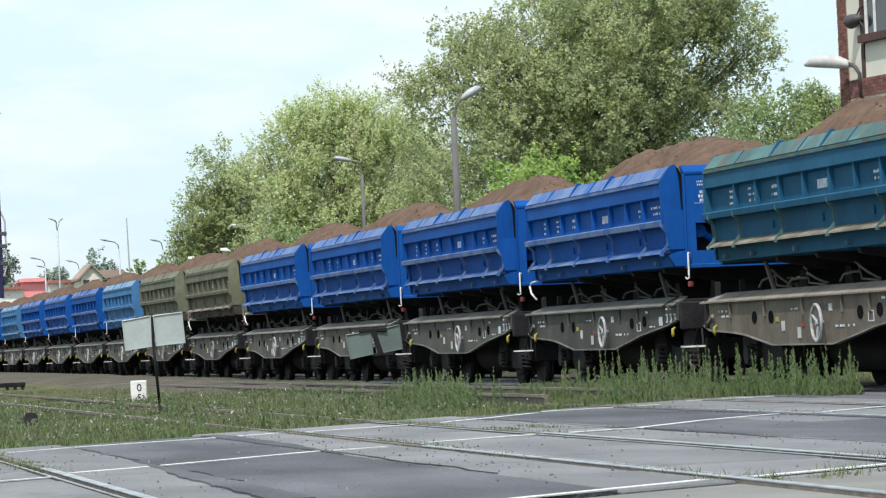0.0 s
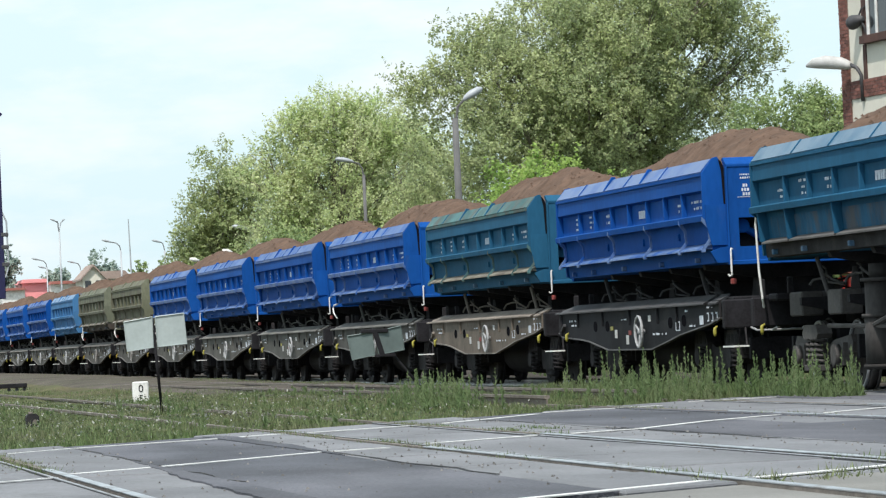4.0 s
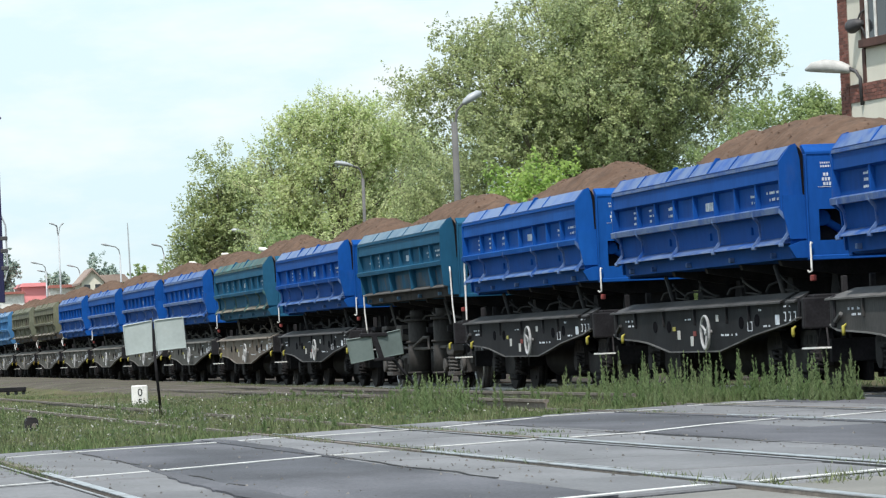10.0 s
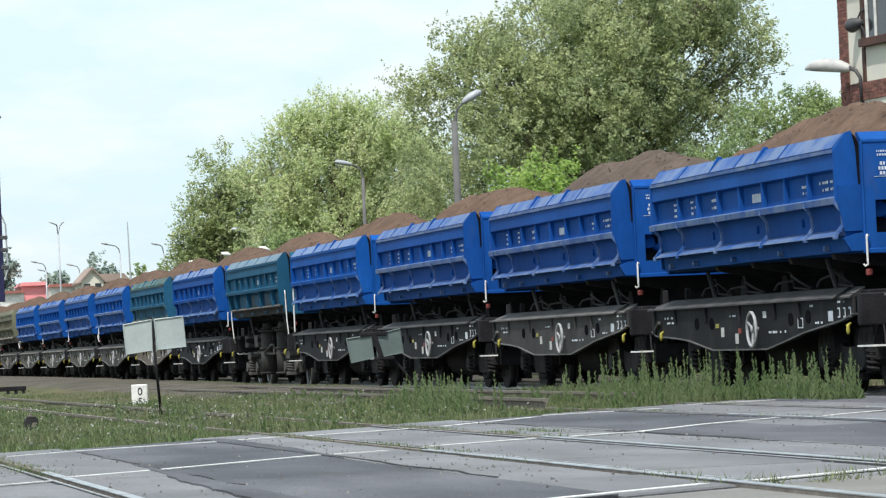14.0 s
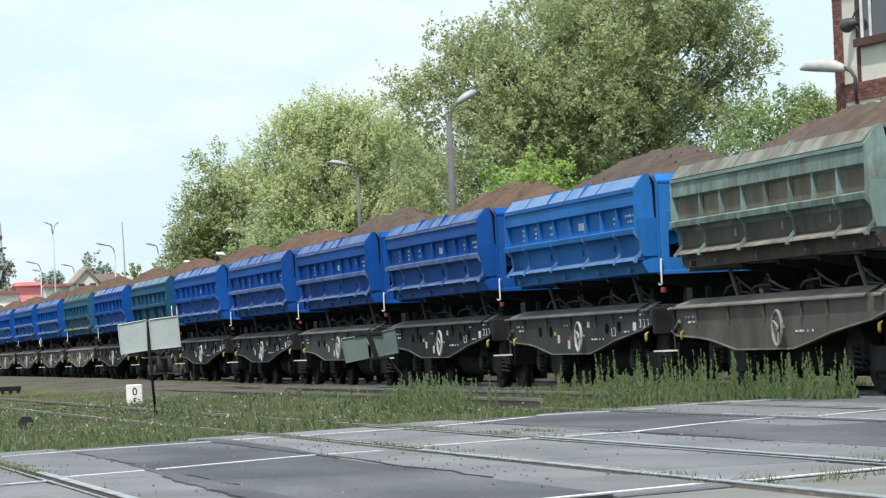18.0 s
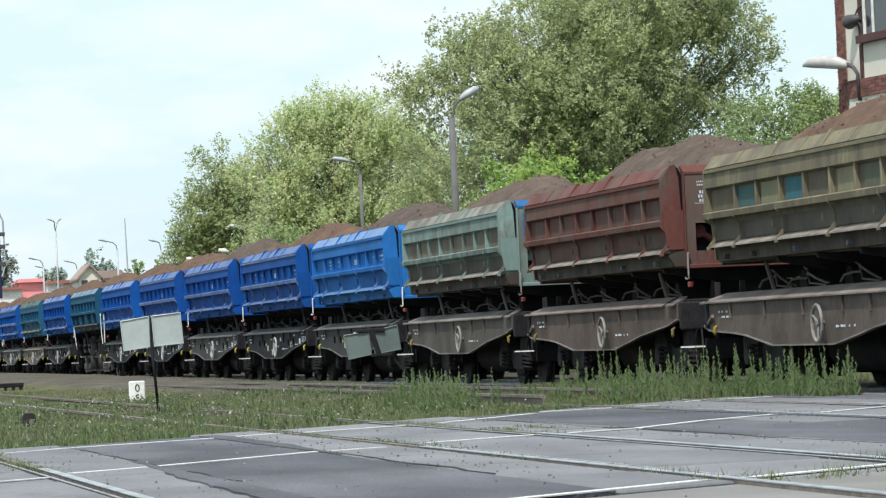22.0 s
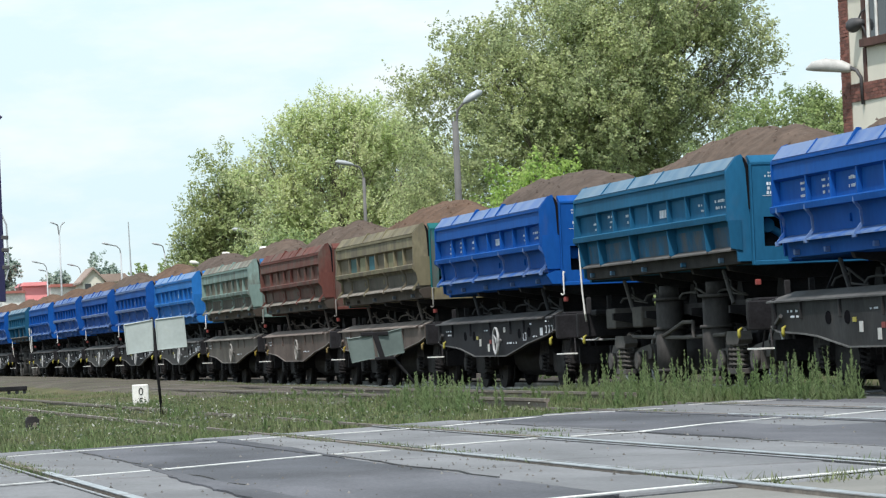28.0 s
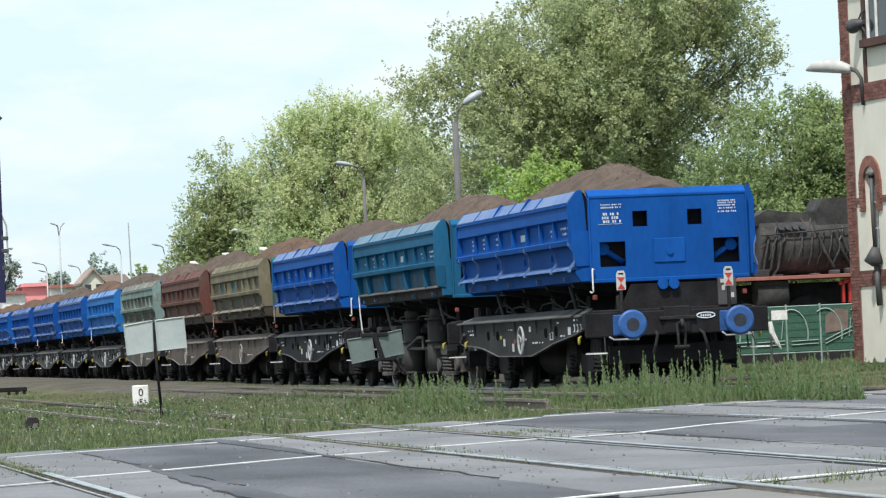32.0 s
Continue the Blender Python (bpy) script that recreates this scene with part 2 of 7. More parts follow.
M_LEAF_C = leafy("bush_leaves", (0.23, 0.31, 0.14), 0.35, (0.32, 0.40, 0.17), 0.52)
M_LEAF_F = leafy("fresh_leaves", (0.27, 0.40, 0.11), 0.35, (0.37, 0.50, 0.14), 0.55)
# far leaves: haze is put into this pale grey-green
M_LEAF_D = leafy("hazed_leaves", (0.32, 0.40, 0.36), 0.4, (0.37, 0.44, 0.38), 0.5)
M_BARK = surf("grey_bark", (0.16, 0.14, 0.115), var=0.35, scale=3, fine=18, rough=0.9, bump=0.5, stretch=(1, 1, 0.3))
M_BRICK = surf("red_brick", (0.20, 0.085, 0.062), var=0.3, scale=6, fine=30, rough=0.85, bump=0.2)
M_MORTAR = surf("mortar", (0.20, 0.15, 0.13), var=0.2, scale=4, fine=40, rough=0.95, bump=0.3)
M_PLASTER = surf("cream_plaster", (0.64, 0.62, 0.54), var=0.06, scale=1.2, fine=50, rough=0.9, bump=0.1,
                 stain=(0.50, 0.46, 0.38), stain_at=0.66, stain_amount=0.4, stain_scale=1.5)
M_TIMBER = surf("dark_timber", (0.075, 0.035, 0.028), var=0.3, scale=3, fine=20, rough=0.8, bump=0.3, stretch=(1, 1, 0.2))
M_POLE = surf("concrete_pole", (0.115, 0.115, 0.115), var=0.15, scale=2, fine=30, rough=0.85, bump=0.15)
M_LAMP = surf("grey_enamel", (0.36, 0.385, 0.41), var=0.08, scale=3, fine=30, rough=0.4, bump=0.02)
M_IRON = surf("dark_iron", (0.055, 0.055, 0.06), var=0.25, scale=5, fine=30, rough=0.6, bump=0.1)
M_BLUE = surf("signal_blue", (0.009, 0.009, 0.055), var=0.15, scale=5, rough=0.5)
M_PLATE = surf("grey_sign_back", (0.36, 0.41, 0.41), var=0.10, scale=3, fine=20, rough=0.5, bump=0.02,
               stain=(0.30, 0.32, 0.30), stain_at=0.6, stain_amount=0.5, stain_scale=3)
M_PLATE2 = surf("dull_sign_back", (0.115, 0.15, 0.145), var=0.12, scale=3, fine=20, rough=0.6, bump=0.02)
M_GREEN = surf("green_fence", (0.045, 0.125, 0.090), var=0.2, scale=2, fine=20, rough=0.6, bump=0.05)
M_GRAFFITI = surf("pale_graffiti", (0.26, 0.36, 0.33), var=0.2, scale=4, rough=0.6, bump=0.0)
M_LOCO = surf("loco_black", (0.048, 0.047, 0.047), var=0.4, scale=2, fine=12, rough=0.75, spec=0.15, bump=0.1,
              stain=(0.10, 0.075, 0.055), stain_at=0.6, stain_amount=0.5, stain_scale=2)
M_PINK = surf("faded_red", (0.30, 0.11, 0.09), var=0.2, scale=3, rough=0.7)
# red made paler so that its colour carries the distance haze
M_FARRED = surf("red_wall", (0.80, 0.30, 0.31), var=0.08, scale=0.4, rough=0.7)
M_ROOF = surf("brown_roof", (0.29, 0.225, 0.195), var=0.2, scale=0.7, fine=6, rough=0.9)
M_GLASS = surf("dark_glass", (0.03, 0.035, 0.04), var=0.2, scale=1, rough=0.08, bump=0.0)


# ---------- mesh helpers ----------
def part(name, bm, material, parent=None, label=""):
    me = bpy.data.meshes.new(name)
    bm.normal_update()
    bm.to_mesh(me)
    bm.free()
    me.materials.append(material)
    ob = new(name, me)
    if parent is not None:
        ob.parent = parent
    if label:
        tagged(ob, label)
    return ob


def thing(name, label, category, group="", kind="", at=None):
    ob = new(name)
    ob.empty_display_size = 0.2
    if at is not None:
        ob.matrix_basis = at
    return tagged(ob, label, category, group, kind)


def box(bm, x0, x1, y0, y1, z0, z1, bevel=0.0):
    v = [bm.verts.new((x, y, z)) for x in (x0, x1) for y in (y0, y1) for z in (z0, z1)]
    f = [(0, 1, 3, 2), (4, 6, 7, 5), (0, 4, 5, 1), (2, 3, 7, 6), (0, 2, 6, 4), (1, 5, 7, 3)]
    fs = [bm.faces.new([v[i] for i in q]) for q in f]
    if bevel:
        es = list({e for q in fs for e in q.edges})
        bmesh.ops.bevel(bm, geom=es, offset=bevel, segments=1, affect='EDGES', profile=0.5)
    return bm


def prism(bm, outline, a0, a1, axis="y"):
    """A closed outline of (p, q) drawn out from a0 to a1: axis y uses x, z; axis x uses y, z; axis z uses x, y."""
    def put(p, q, a):
        return {"y": (p, a, q), "x": (a, p, q), "z": (p, q, a)}[axis]
    lo = [bm.verts.new(put(p, q, a0)) for p, q in outline]
    hi = [bm.verts.new(put(p, q, a1)) for p, q in outline]
    n = len(outline)
    fs = [bm.faces.new(lo), bm.faces.new(hi[::-1])]
    fs += [bm.faces.new((lo[i], hi[i], hi[(i + 1) % n], lo[(i + 1) % n])) for i in range(n)]
    bmesh.ops.recalc_face_normals(bm, faces=fs)
    return bm


def tube(bm, path, radii, sides=8, caps=True):
    """A round bar along a path; radii: one number or one a point."""
    pts = [Vector(p) for p in path]
    if not hasattr(radii, "__len__"):
        radii = [radii] * len(pts)
    rings = []
    ref = None
    for i, p in enumerate(pts):
        d = (pts[min(i + 1, len(pts) - 1)] - pts[max(i - 1, 0)]).normalized()
        if ref is None:
            ref = d.orthogonal().normalized()
        ref = (ref - d * ref.dot(d))
        ref = ref.normalized() if ref.length > 1e-6 else d.orthogonal().normalized()
        other = d.cross(ref)
        rings.append([bm.verts.new(p + (ref * math.cos(2 * math.pi * k / sides) + other * math.sin(2 * math.pi * k / sides)) * radii[i])
                      for k in range(sides)])
    for a, b in zip(rings, rings[1:]):
        for k in range(sides):
            f = bm.faces.new((a[k], a[(k + 1) % sides], b[(k + 1) % sides], b[k]))
            f.smooth = sides > 6
    if caps:
        bm.faces.new(rings[0][::-1])
        bm.faces.new(rings[-1])
    return bm


def plate_with_holes(bm, us, zs, holes, y0, y1):
    """An upright plate across x, cut by the lines us and zs; holes: cells (i, j) left open."""
    def solid(i, j):
        return 0 <= i < len(us) - 1 and 0 <= j < len(zs) - 1 and (i, j) not in holes
    cache = {}

    def vert(i, j, y):
        if (i, j, y) not in cache:
            cache[i, j, y] = bm.verts.new((us[i], y, zs[j]))
        return cache[i, j, y]
    for i in range(len(us) - 1):
        for j in range(len(zs) - 1):
            if not solid(i, j):
                continue
            a, b, c, d = (i, j), (i + 1, j), (i + 1, j + 1), (i, j + 1)
            bm.faces.new([vert(*q, y0) for q in (a, b, c, d)])
            bm.faces.new([vert(*q, y1) for q in (d, c, b, a)])
            for (p, q), (di, dj) in (((a, b), (0, -1)), ((b, c), (1, 0)), ((c, d), (0, 1)), ((d, a), (-1, 0))):
                if not solid(i + di, j + dj):
                    bm.faces.new((vert(*q, y0), vert(*p, y0), vert(*p, y1), vert(*q, y1)))
    return bm


def cloud_mesh(name, verts, faces_n, material):
    """A mesh of many loose polygons with faces_n corners each, from an array of their corners."""
    me = bpy.data.meshes.new(name)
    n = len(verts)
    me.vertices.add(n)
    me.vertices.foreach_set("co", np.asarray(verts, dtype=np.float32).ravel())
    me.loops.add(n)
    me.loops.foreach_set("vertex_index", np.arange(n, dtype=np.int32))
    me.polygons.add(n // faces_n)
    me.polygons.foreach_set("loop_start", np.arange(0, n, faces_n, dtype=np.int32))
    me.polygons.foreach_set("loop_total", np.full(n // faces_n, faces_n, dtype=np.int32))
    me.materials.append(material)
    me.update(calc_edges=True)
    return me


# ---------- ground, tracks and the level crossing ----------
def far_edge(x):
    return 35.0 + 0.97 * x


def near_edge(x):
    return 18.0 + 0.74 * x


def step(a, b, v):
    t = min(1.0, max(0.0, (v - a) / (b - a)))
    return t * t * (3 - 2 * t)


def ground_z(x, y):
    """Flat, sunk under the road, with a low bank of old ballast beside the train's track."""
    z = -0.05 + 0.05 * noise.noise((x * 0.35, y * 0.2, 0.0)) * step(60, 30, abs(x - 8))
    bank = step(8.6, 10.4, x) * step(14.3, 13.3, x) * step(50, 66, y)
    z += bank * min(0.34, 0.06 + 0.0028 * max(0.0, y - 70))
    z -= 0.10 * step(13.4, 14.2, x) * step(17.6, 16.9, x)
    into = min(far_edge(x) + 0.9 - y, y - near_edge(x) + 0.8)
    return z - 0.22 * step(-0.3, 0.3, into)


def lines_of(stops):
    out = []
    for a, b, s in stops:
        n = max(1, round((b - a) / s))
        out += [a + (b - a) * i / n for i in range(n)]
    return out + [stops[-1][1]]


gx = lines_of([(-3000, -400, 650), (-400, -40, 60), (-40, -4, 6), (-4, 20, 0.5), (20, 60, 4), (60, 400, 57), (400, 3000, 650)])
gy = lines_of([(-3000, -200, 700), (-200, 0, 25), (0, 16, 4), (16, 70, 0.6), (70, 140, 2.0), (140, 400, 20), (400, 4000, 600)])
bm = bmesh.new()
grid = [[bm.verts.new((x, y, ground_z(x, y))) for x in gx] for y in gy]
for j in range(len(gy) - 1):
    for i in range(len(gx) - 1):
        bm.faces.new((grid[j][i], grid[j][i + 1], grid[j + 1][i + 1], grid[j + 1][i])).smooth = True
tagged(part("ground", bm, M_EARTH), "grassy earth with dry brown patches beside the tracks", "ground", kind="structure")

bm = bmesh.new()
bx, by = lines_of([(9.4, 13.9, 0.45)]), lines_of([(62, 140, 2), (140, 420, 20)])
grid = [[bm.verts.new((x, y, ground_z(x, y) + 0.012 - 0.05 * (i in (0, len(bx) - 1)))) for i, x in enumerate(bx)] for y in by]
for j in range(len(by) - 1):
    for i in range(len(bx) - 1):
        bm.faces.new((grid[j][i], grid[j][i + 1], grid[j + 1][i + 1], grid[j + 1][i])).smooth = True
tagged(part("ballast_bank", bm, M_BALLAST), "low bank of old brown ballast along the tracks", "ballast", kind="structure")

TRACKS = [(1.82, 0.0), (6.535, 0.0), (11.2, 0.0), (TRACK_X, 0.0)]
rail_section = [(-0.036, 0), (0.036, 0), (0.036, -0.035), (0.010, -0.05), (0.010, -0.13), (0.06, -0.15), (-0.06, -0.15), (-0.010, -0.13), (-0.010, -0.05), (-0.036, -0.035)]
for c, _ in TRACKS:
    track = tagged(new("railway_track"), "worn steel railway track on old sleepers", "railway track", "tracks", "structure")
    for side in (-0.7525, 0.7525):
        x = c + side
        lift = 0.115 if c == 11.2 else (0.015 if c == TRACK_X else 0.008)
        bm = bmesh.new()
        prism(bm, [(x + p * 0.9, q + 0.007) for p, q in rail_section], -200, far_edge(x) + 4, "y")
        rail = part("rail", bm, M_RUST, track)
        bm = bmesh.new()                                 # beyond this the head is dull and packed with dirt
        box(bm, x - 0.035, x + 0.035, -200, {1.82: 31.0, 6.535: 32.0 if side < 0 else 34.5}.get(c, 40.0), 0.003, 0.0135, 0.003)
        part("running_surface", bm, M_STEEL, rail, "rail head worn bright by wheels")
        bm = bmesh.new()
        prism(bm, [(x + p, q + lift) for p, q in rail_section], far_edge(x) + 4.01, 600, "y")
        part("rail", bm, M_STEEL if c == TRACK_X else M_RUST, track, "rusty rail" if c != TRACK_X else "")
    for side in (-0.62, 0.62):                           # iron angles edging the slabs, sides coloured dark for the groove's shade
        x = c + side + (0.015 if side > 0 else -0.015)
        bm = bmesh.new()
        box(bm, x - 0.014, x + 0.014, near_edge(x) - 0.3, far_edge(x) + 1.0, -0.10, 0.002, 0.0)
        iron = part("edge_iron", bm, M_TAR, track, "dirty iron edging of the crossing slabs")
        bm = bmesh.new()
        box(bm, x - 0.011, x + 0.011, near_edge(x) - 0.3, far_edge(x) + 1.0, 0.0, 0.007, 0.002)
        part("rim", bm, M_EDGE, iron, "bright worn rim")
    sleeper_mesh = None
    for k in range(40 if c in (6.535, 11.2) else 0):
        y = far_edge(c) + 4 + 0.65 * k
        if sleeper_mesh is None:
            bm = bmesh.new()
            box(bm, -1.3, 1.3, -0.13, 0.13, -0.22, 0.0, 0.02)
            ob = part("sleeper", bm, M_POLE, track)
            sleeper_mesh = ob.data
        else:
            ob = new("sleeper", sleeper_mesh)
            ob.parent = track
        ob.location = (c, y, -0.15 + (0.05 if c == 11.2 else 0))

road = tagged(new("road"), "grey asphalt road over the level crossing", "road", kind="structure")
STRIPS = [(-30.0, 0.2), (3.42, 4.95), (8.30, 10.3), (12.82, 13.68), (16.9, 70.0)]
for a, b in STRIPS:
    bm = bmesh.new()
    n = max(1, int((b - a) / 0.8))
    n = min(n, 12)
    xs = [a + 0.008 + (b - a - 0.016) * i / n for i in range(n + 1)]
    wob = [0.12 * noise.noise((x * 1.7, 3.1, 0)) for x in xs]
    outline = [(x, near_edge(x) - 0.25 + w) for x, w in zip(xs, wob)] + [(x, far_edge(x) + 0.55 + w) for x, w in reversed(list(zip(xs, wob)))]
    prism(bm, outline, -0.3, -0.004, "z")
    part("asphalt", bm, M_ASPHALT, road, "patched grey asphalt")
slab_rng = random.Random(4)
for c, _ in TRACKS:
    for x0, x1 in ((c - 1.6, c - 0.81), (c - 0.62, c + 0.62), (c + 0.81, c + (1.755 if c == 6.535 else 1.6))):
        y = near_edge((x0 + x1) / 2) - 0.4
        end = far_edge((x0 + x1) / 2) + 1.1
        first = True
        while y < end - 0.5:
            y1 = min(y + (3.0 if not first or c != 6.535 else (2.6 if x0 < c else 3.35)), end)
            last = y1 > end - 1.2
            if last:
                y1 = end
            lo = [(x, near_edge(x) - 0.4 if first else y + 0.008) for x in (x0, x1)]
            hi = [(x, far_edge(x) + 1.1 if last else y1 - 0.008) for x in (x1, x0)]
            bm = bmesh.new()
            dz = slab_rng.uniform(-0.011, 0.002)
            prism(bm, lo + hi, -0.25, dz, "z")
            top = [e for e in bm.edges if all(abs(v.co.z - dz) < 1e-5 for v in e.verts)]
            bmesh.ops.bevel(bm, geom=top, offset=0.012, segments=1, affect='EDGES')
            part("slab", bm, M_CONCRETE, road)
            first = False
            y = y1
            if last:
                break
LINES = [  # far edge, middle and near edge of the carriageway
    [(2.76, 37.03), (3.41, 37.85)], [(3.44, 37.88), (4.92, 39.0), (5.70, 39.78)], [(5.98, 39.67), (7.35, 40.8)],
    [(7.64, 41.09), (8.37, 42.24), (9.13, 43.52)], [(9.38, 44.25), (10.38, 44.75), (10.9, 45.0)], [(11.65, 46.5), (12.8, 46.9)],
    [(13.15, 47.39), (14.4, 48.2)], [(2.0, 28.45), (2.46, 28.91)], [(2.67, 29.64), (3.31, 30.26), (4.16, 31.3), (4.96, 32.3)],
    [(5.05, 32.3), (5.55, 32.6)], [(6.03, 33.28), (7.2, 34.24)], [(7.53, 34.3), (8.18, 34.7)], [(8.22, 34.72), (9.28, 36.4), (10.27, 37.5)],
    [(10.75, 37.4), (11.8, 38.6)], [(4.0, 20.7), (5.62, 22.14)], [(5.9, 22.2), (6.96, 23.04), (8.0, 24.0)]]
for k, pts in enumerate(LINES):
    bm = bmesh.new()
    half = 0.055 if k not in (0, 7, 9) else 0.04
    left, right = [], []
    for i, p in enumerate(pts):
        d = (Vector(pts[min(i + 1, len(pts) - 1)]) - Vector(pts[max(i - 1, 0)])).normalized()
        nrm = Vector((-d.y, d.x))
        left.append(tuple(Vector(p) + nrm * half))
        right.append(tuple(Vector(p) - nrm * half))
    prism(bm, left + right[::-1], -0.003, 0.0045, "z")
    part("marking", bm, M_LINE, road, "worn white road line")
# ragged tongues of asphalt lapping over the slabs' edges
for x0, stops in ((3.41, ((22.5, 3.15), (24.3, 3.17), (27.8, 3.24), (31.4, 3.38), (33.0, 3.41))), (4.94, ((31.0, 4.94), (32.1, 4.99), (35.0, 5.11), (39.4, 5.18), (40.2, 5.12))),
                  (10.29, ((30.0, 10.42), (36.0, 10.50), (40.7, 10.56), (44.0, 10.72), (44.7, 10.6)))):
    edge = []
    for (ya, xa), (yb, xb) in zip(stops, stops[1:]):
        n = max(2, int((yb - ya) / 0.18))
        edge += [(xa + (xb - xa) * i / n + 0.035 * noise.noise((ya + (yb - ya) * i / n, x0, 0.5)) + 0.03 * noise.noise((3.3 * (ya + (yb - ya) * i / n), x0, 1.5)), ya + (yb - ya) * i / n) for i in range(n)]
    edge.append((stops[-1][1], stops[-1][0]))
    bm = bmesh.new()
    for (xa, ya), (xb, yb) in zip(edge, edge[1:]):
        prism(bm, [(x0, ya), (xa, ya), (xb, yb), (x0, yb)], -0.02, 0.0052, "z")
    part("asphalt", bm, M_ASPHALT, road, "ragged asphalt edge over concrete")
# sandy verge on the near side
bm = bmesh.new()
prism(bm, [(-6, near_edge(-6) - 0.42), (-6, near_edge(-6) - 9), (30, near_edge(30) - 9), (30, near_edge(30) - 0.42)], -0.3, -0.02, "z")
tagged(part("verge", bm, surf("sandy_verge", (0.185, 0.182, 0.175), var=0.2, scale=0.8, fine=25, rough=0.95, bump=0.4, tint=(0.15, 0.148, 0.135))),
       "grey gritty verge beside the road", "verge", kind="structure")

# cracks and tar seams in the carriageway
crack_rng = random.Random(12)
for x0, y0, x1, y1, w in ((4.97, 25.0, 4.97, 36.0, 0.012), (8.18, 27.0, 8.18, 42.0, 0.010), 
                          (10.31, 33.0, 10.31, 45.0, 0.010), (3.43, 26.0, 3.43, 37.0, 0.011)):
    n = 14
    left, right = [], []
    d = Vector((x1 - x0, y1 - y0)).normalized()
    nrm = Vector((-d.y, d.x))
    for i in range(n + 1):
        p = Vector((x0, y0)).lerp(Vector((x1, y1)), i / n) + nrm * crack_rng.uniform(-0.05, 0.05)
        h = w * crack_rng.uniform(0.3, 1.0)
        left.append(tuple(p + nrm * h))
        right.append(tuple(p - nrm * h))
    bm = bmesh.new()
    for i in range(n):
        prism(bm, [left[i], left[i + 1], right[i + 1], right[i]], -0.004, 0.0035, "z")
    part("crack", bm, M_TAR, road, "dark crack filled with tar")

# bed coloured dark so that the gaps under the wagons look dark
bm = bmesh.new()
prism(bm, [(13.5, -0.16), (14.0, -0.085), (16.6, -0.085), (17.4, -0.2), (17.4, -0.4), (13.5, -0.4)], far_edge(15.3) + 1.6, 420, "y")
prism(bm, [(17.38, -0.4), (17.38, -0.02), (22.0, 0.05), (23.5, -0.4)], 96, 420, "y")
prism(bm, [(17.38, -0.4), (17.38, -0.02), (19.2, 0.02), (19.8, -0.4)], 70, 95.99, "y")
prism(bm, [(13.5, -0.16), (14.0, -0.085), (16.6, -0.085), (17.4, -0.2), (17.4, -0.4), (13.5, -0.4)], -200, near_edge(15.3) - 1.2, "y")
tagged(part("track_bed", bm, surf("dark_ballast", (0.055, 0.048, 0.042), var=0.4, scale=1.2, fine=14, rough=0.95, bump=0.8, spec=0.1)), "dark oily ballast under the train", "ballast", kind="structure")


# ---------- the train ----------
PITCH = 12.0
SHIFT = {1: -0.10, 2: 0.12, 3: 0.11, 4: 0.20, 5: 0.06, 6: -0.12, 7: -0.1, 9: -0.04, 10: 0.1, 11: -0.09, 12: 0.07, 13: -0.07}
BLUE, DEEP, TEAL = (0.009, 0.075, 0.300), (0.008, 0.067, 0.275), (0.018, 0.088, 0.165)
PAINTS = {0: BLUE, 1: (0.016, 0.096, 0.190), 2: BLUE, 3: (0.175, 0.158, 0.105), 4: (0.122, 0.050, 0.043), 5: (0.175, 0.25, 0.235), 6: (0.022, 0.135, 0.39), 8: (0.009, 0.066, 0.275), 9: (0.009, 0.066, 0.275),
          7: (0.011, 0.070, 0.27), 11: TEAL, 13: (0.020, 0.092, 0.170), 18: (0.14, 0.145, 0.10), 19: (0.14, 0.15, 0.11), 20: (0.06, 0.17, 0.34), 24: (0.06, 0.17, 0.34)}
FRAMES = {3: (0.104, 0.085, 0.075), 4: (0.098, 0.076, 0.067), 5: (0.092, 0.083, 0.074), 6: (0.045, 0.045, 0.046), 8: (0.05, 0.05, 0.05), 13: (0.135, 0.115, 0.095), 14: (0.075, 0.074, 0.068),
          15: (0.085, 0.084, 0.076), 18: (0.085, 0.08, 0.072), 19: (0.085, 0.08, 0.072), 2: (0.015, 0.016, 0.020), 0: (0.030, 0.031, 0.033), 1: (0.052, 0.050, 0.050), 11: (0.045, 0.043, 0.042)}
RIBS = (9.12, 8.02, 6.88, 5.73, 4.55, 3.46, 2.37)
BRACKETS = (10.35, 9.02, 6.87, 4.49, 2.36, 1.02)
PAINTED = []        # parts that take their wagon's colour


def paint_part(name, bm, parent, label="", material=None):
    ob = part(name, bm, material or M_PAINT, parent, label)
    PAINTED.append(name)
    return ob


def stencil(bm, x, y0, y1, z0, z1, rng, rows=3):
    """Rows of small bars that stand for stencilled writing on a side panel."""
    h = (z1 - z0) / rows
    for r in range(rows):
        y = y0 + rng.uniform(0, 0.25) * (y1 - y0)
        end = y1 - rng.uniform(0, 0.3) * (y1 - y0)
        while y < end:
            w = rng.uniform(0.03, 0.075)
            if rng.random() < 0.8:
                box(bm, x - 0.004, x + 0.001, y, min(y + w, y1), z0 + h * r + h * 0.28, z0 + h * r + h * rng.uniform(0.6, 0.76))
            y += w + rng.choice((0.022, 0.022, 0.022, 0.10))


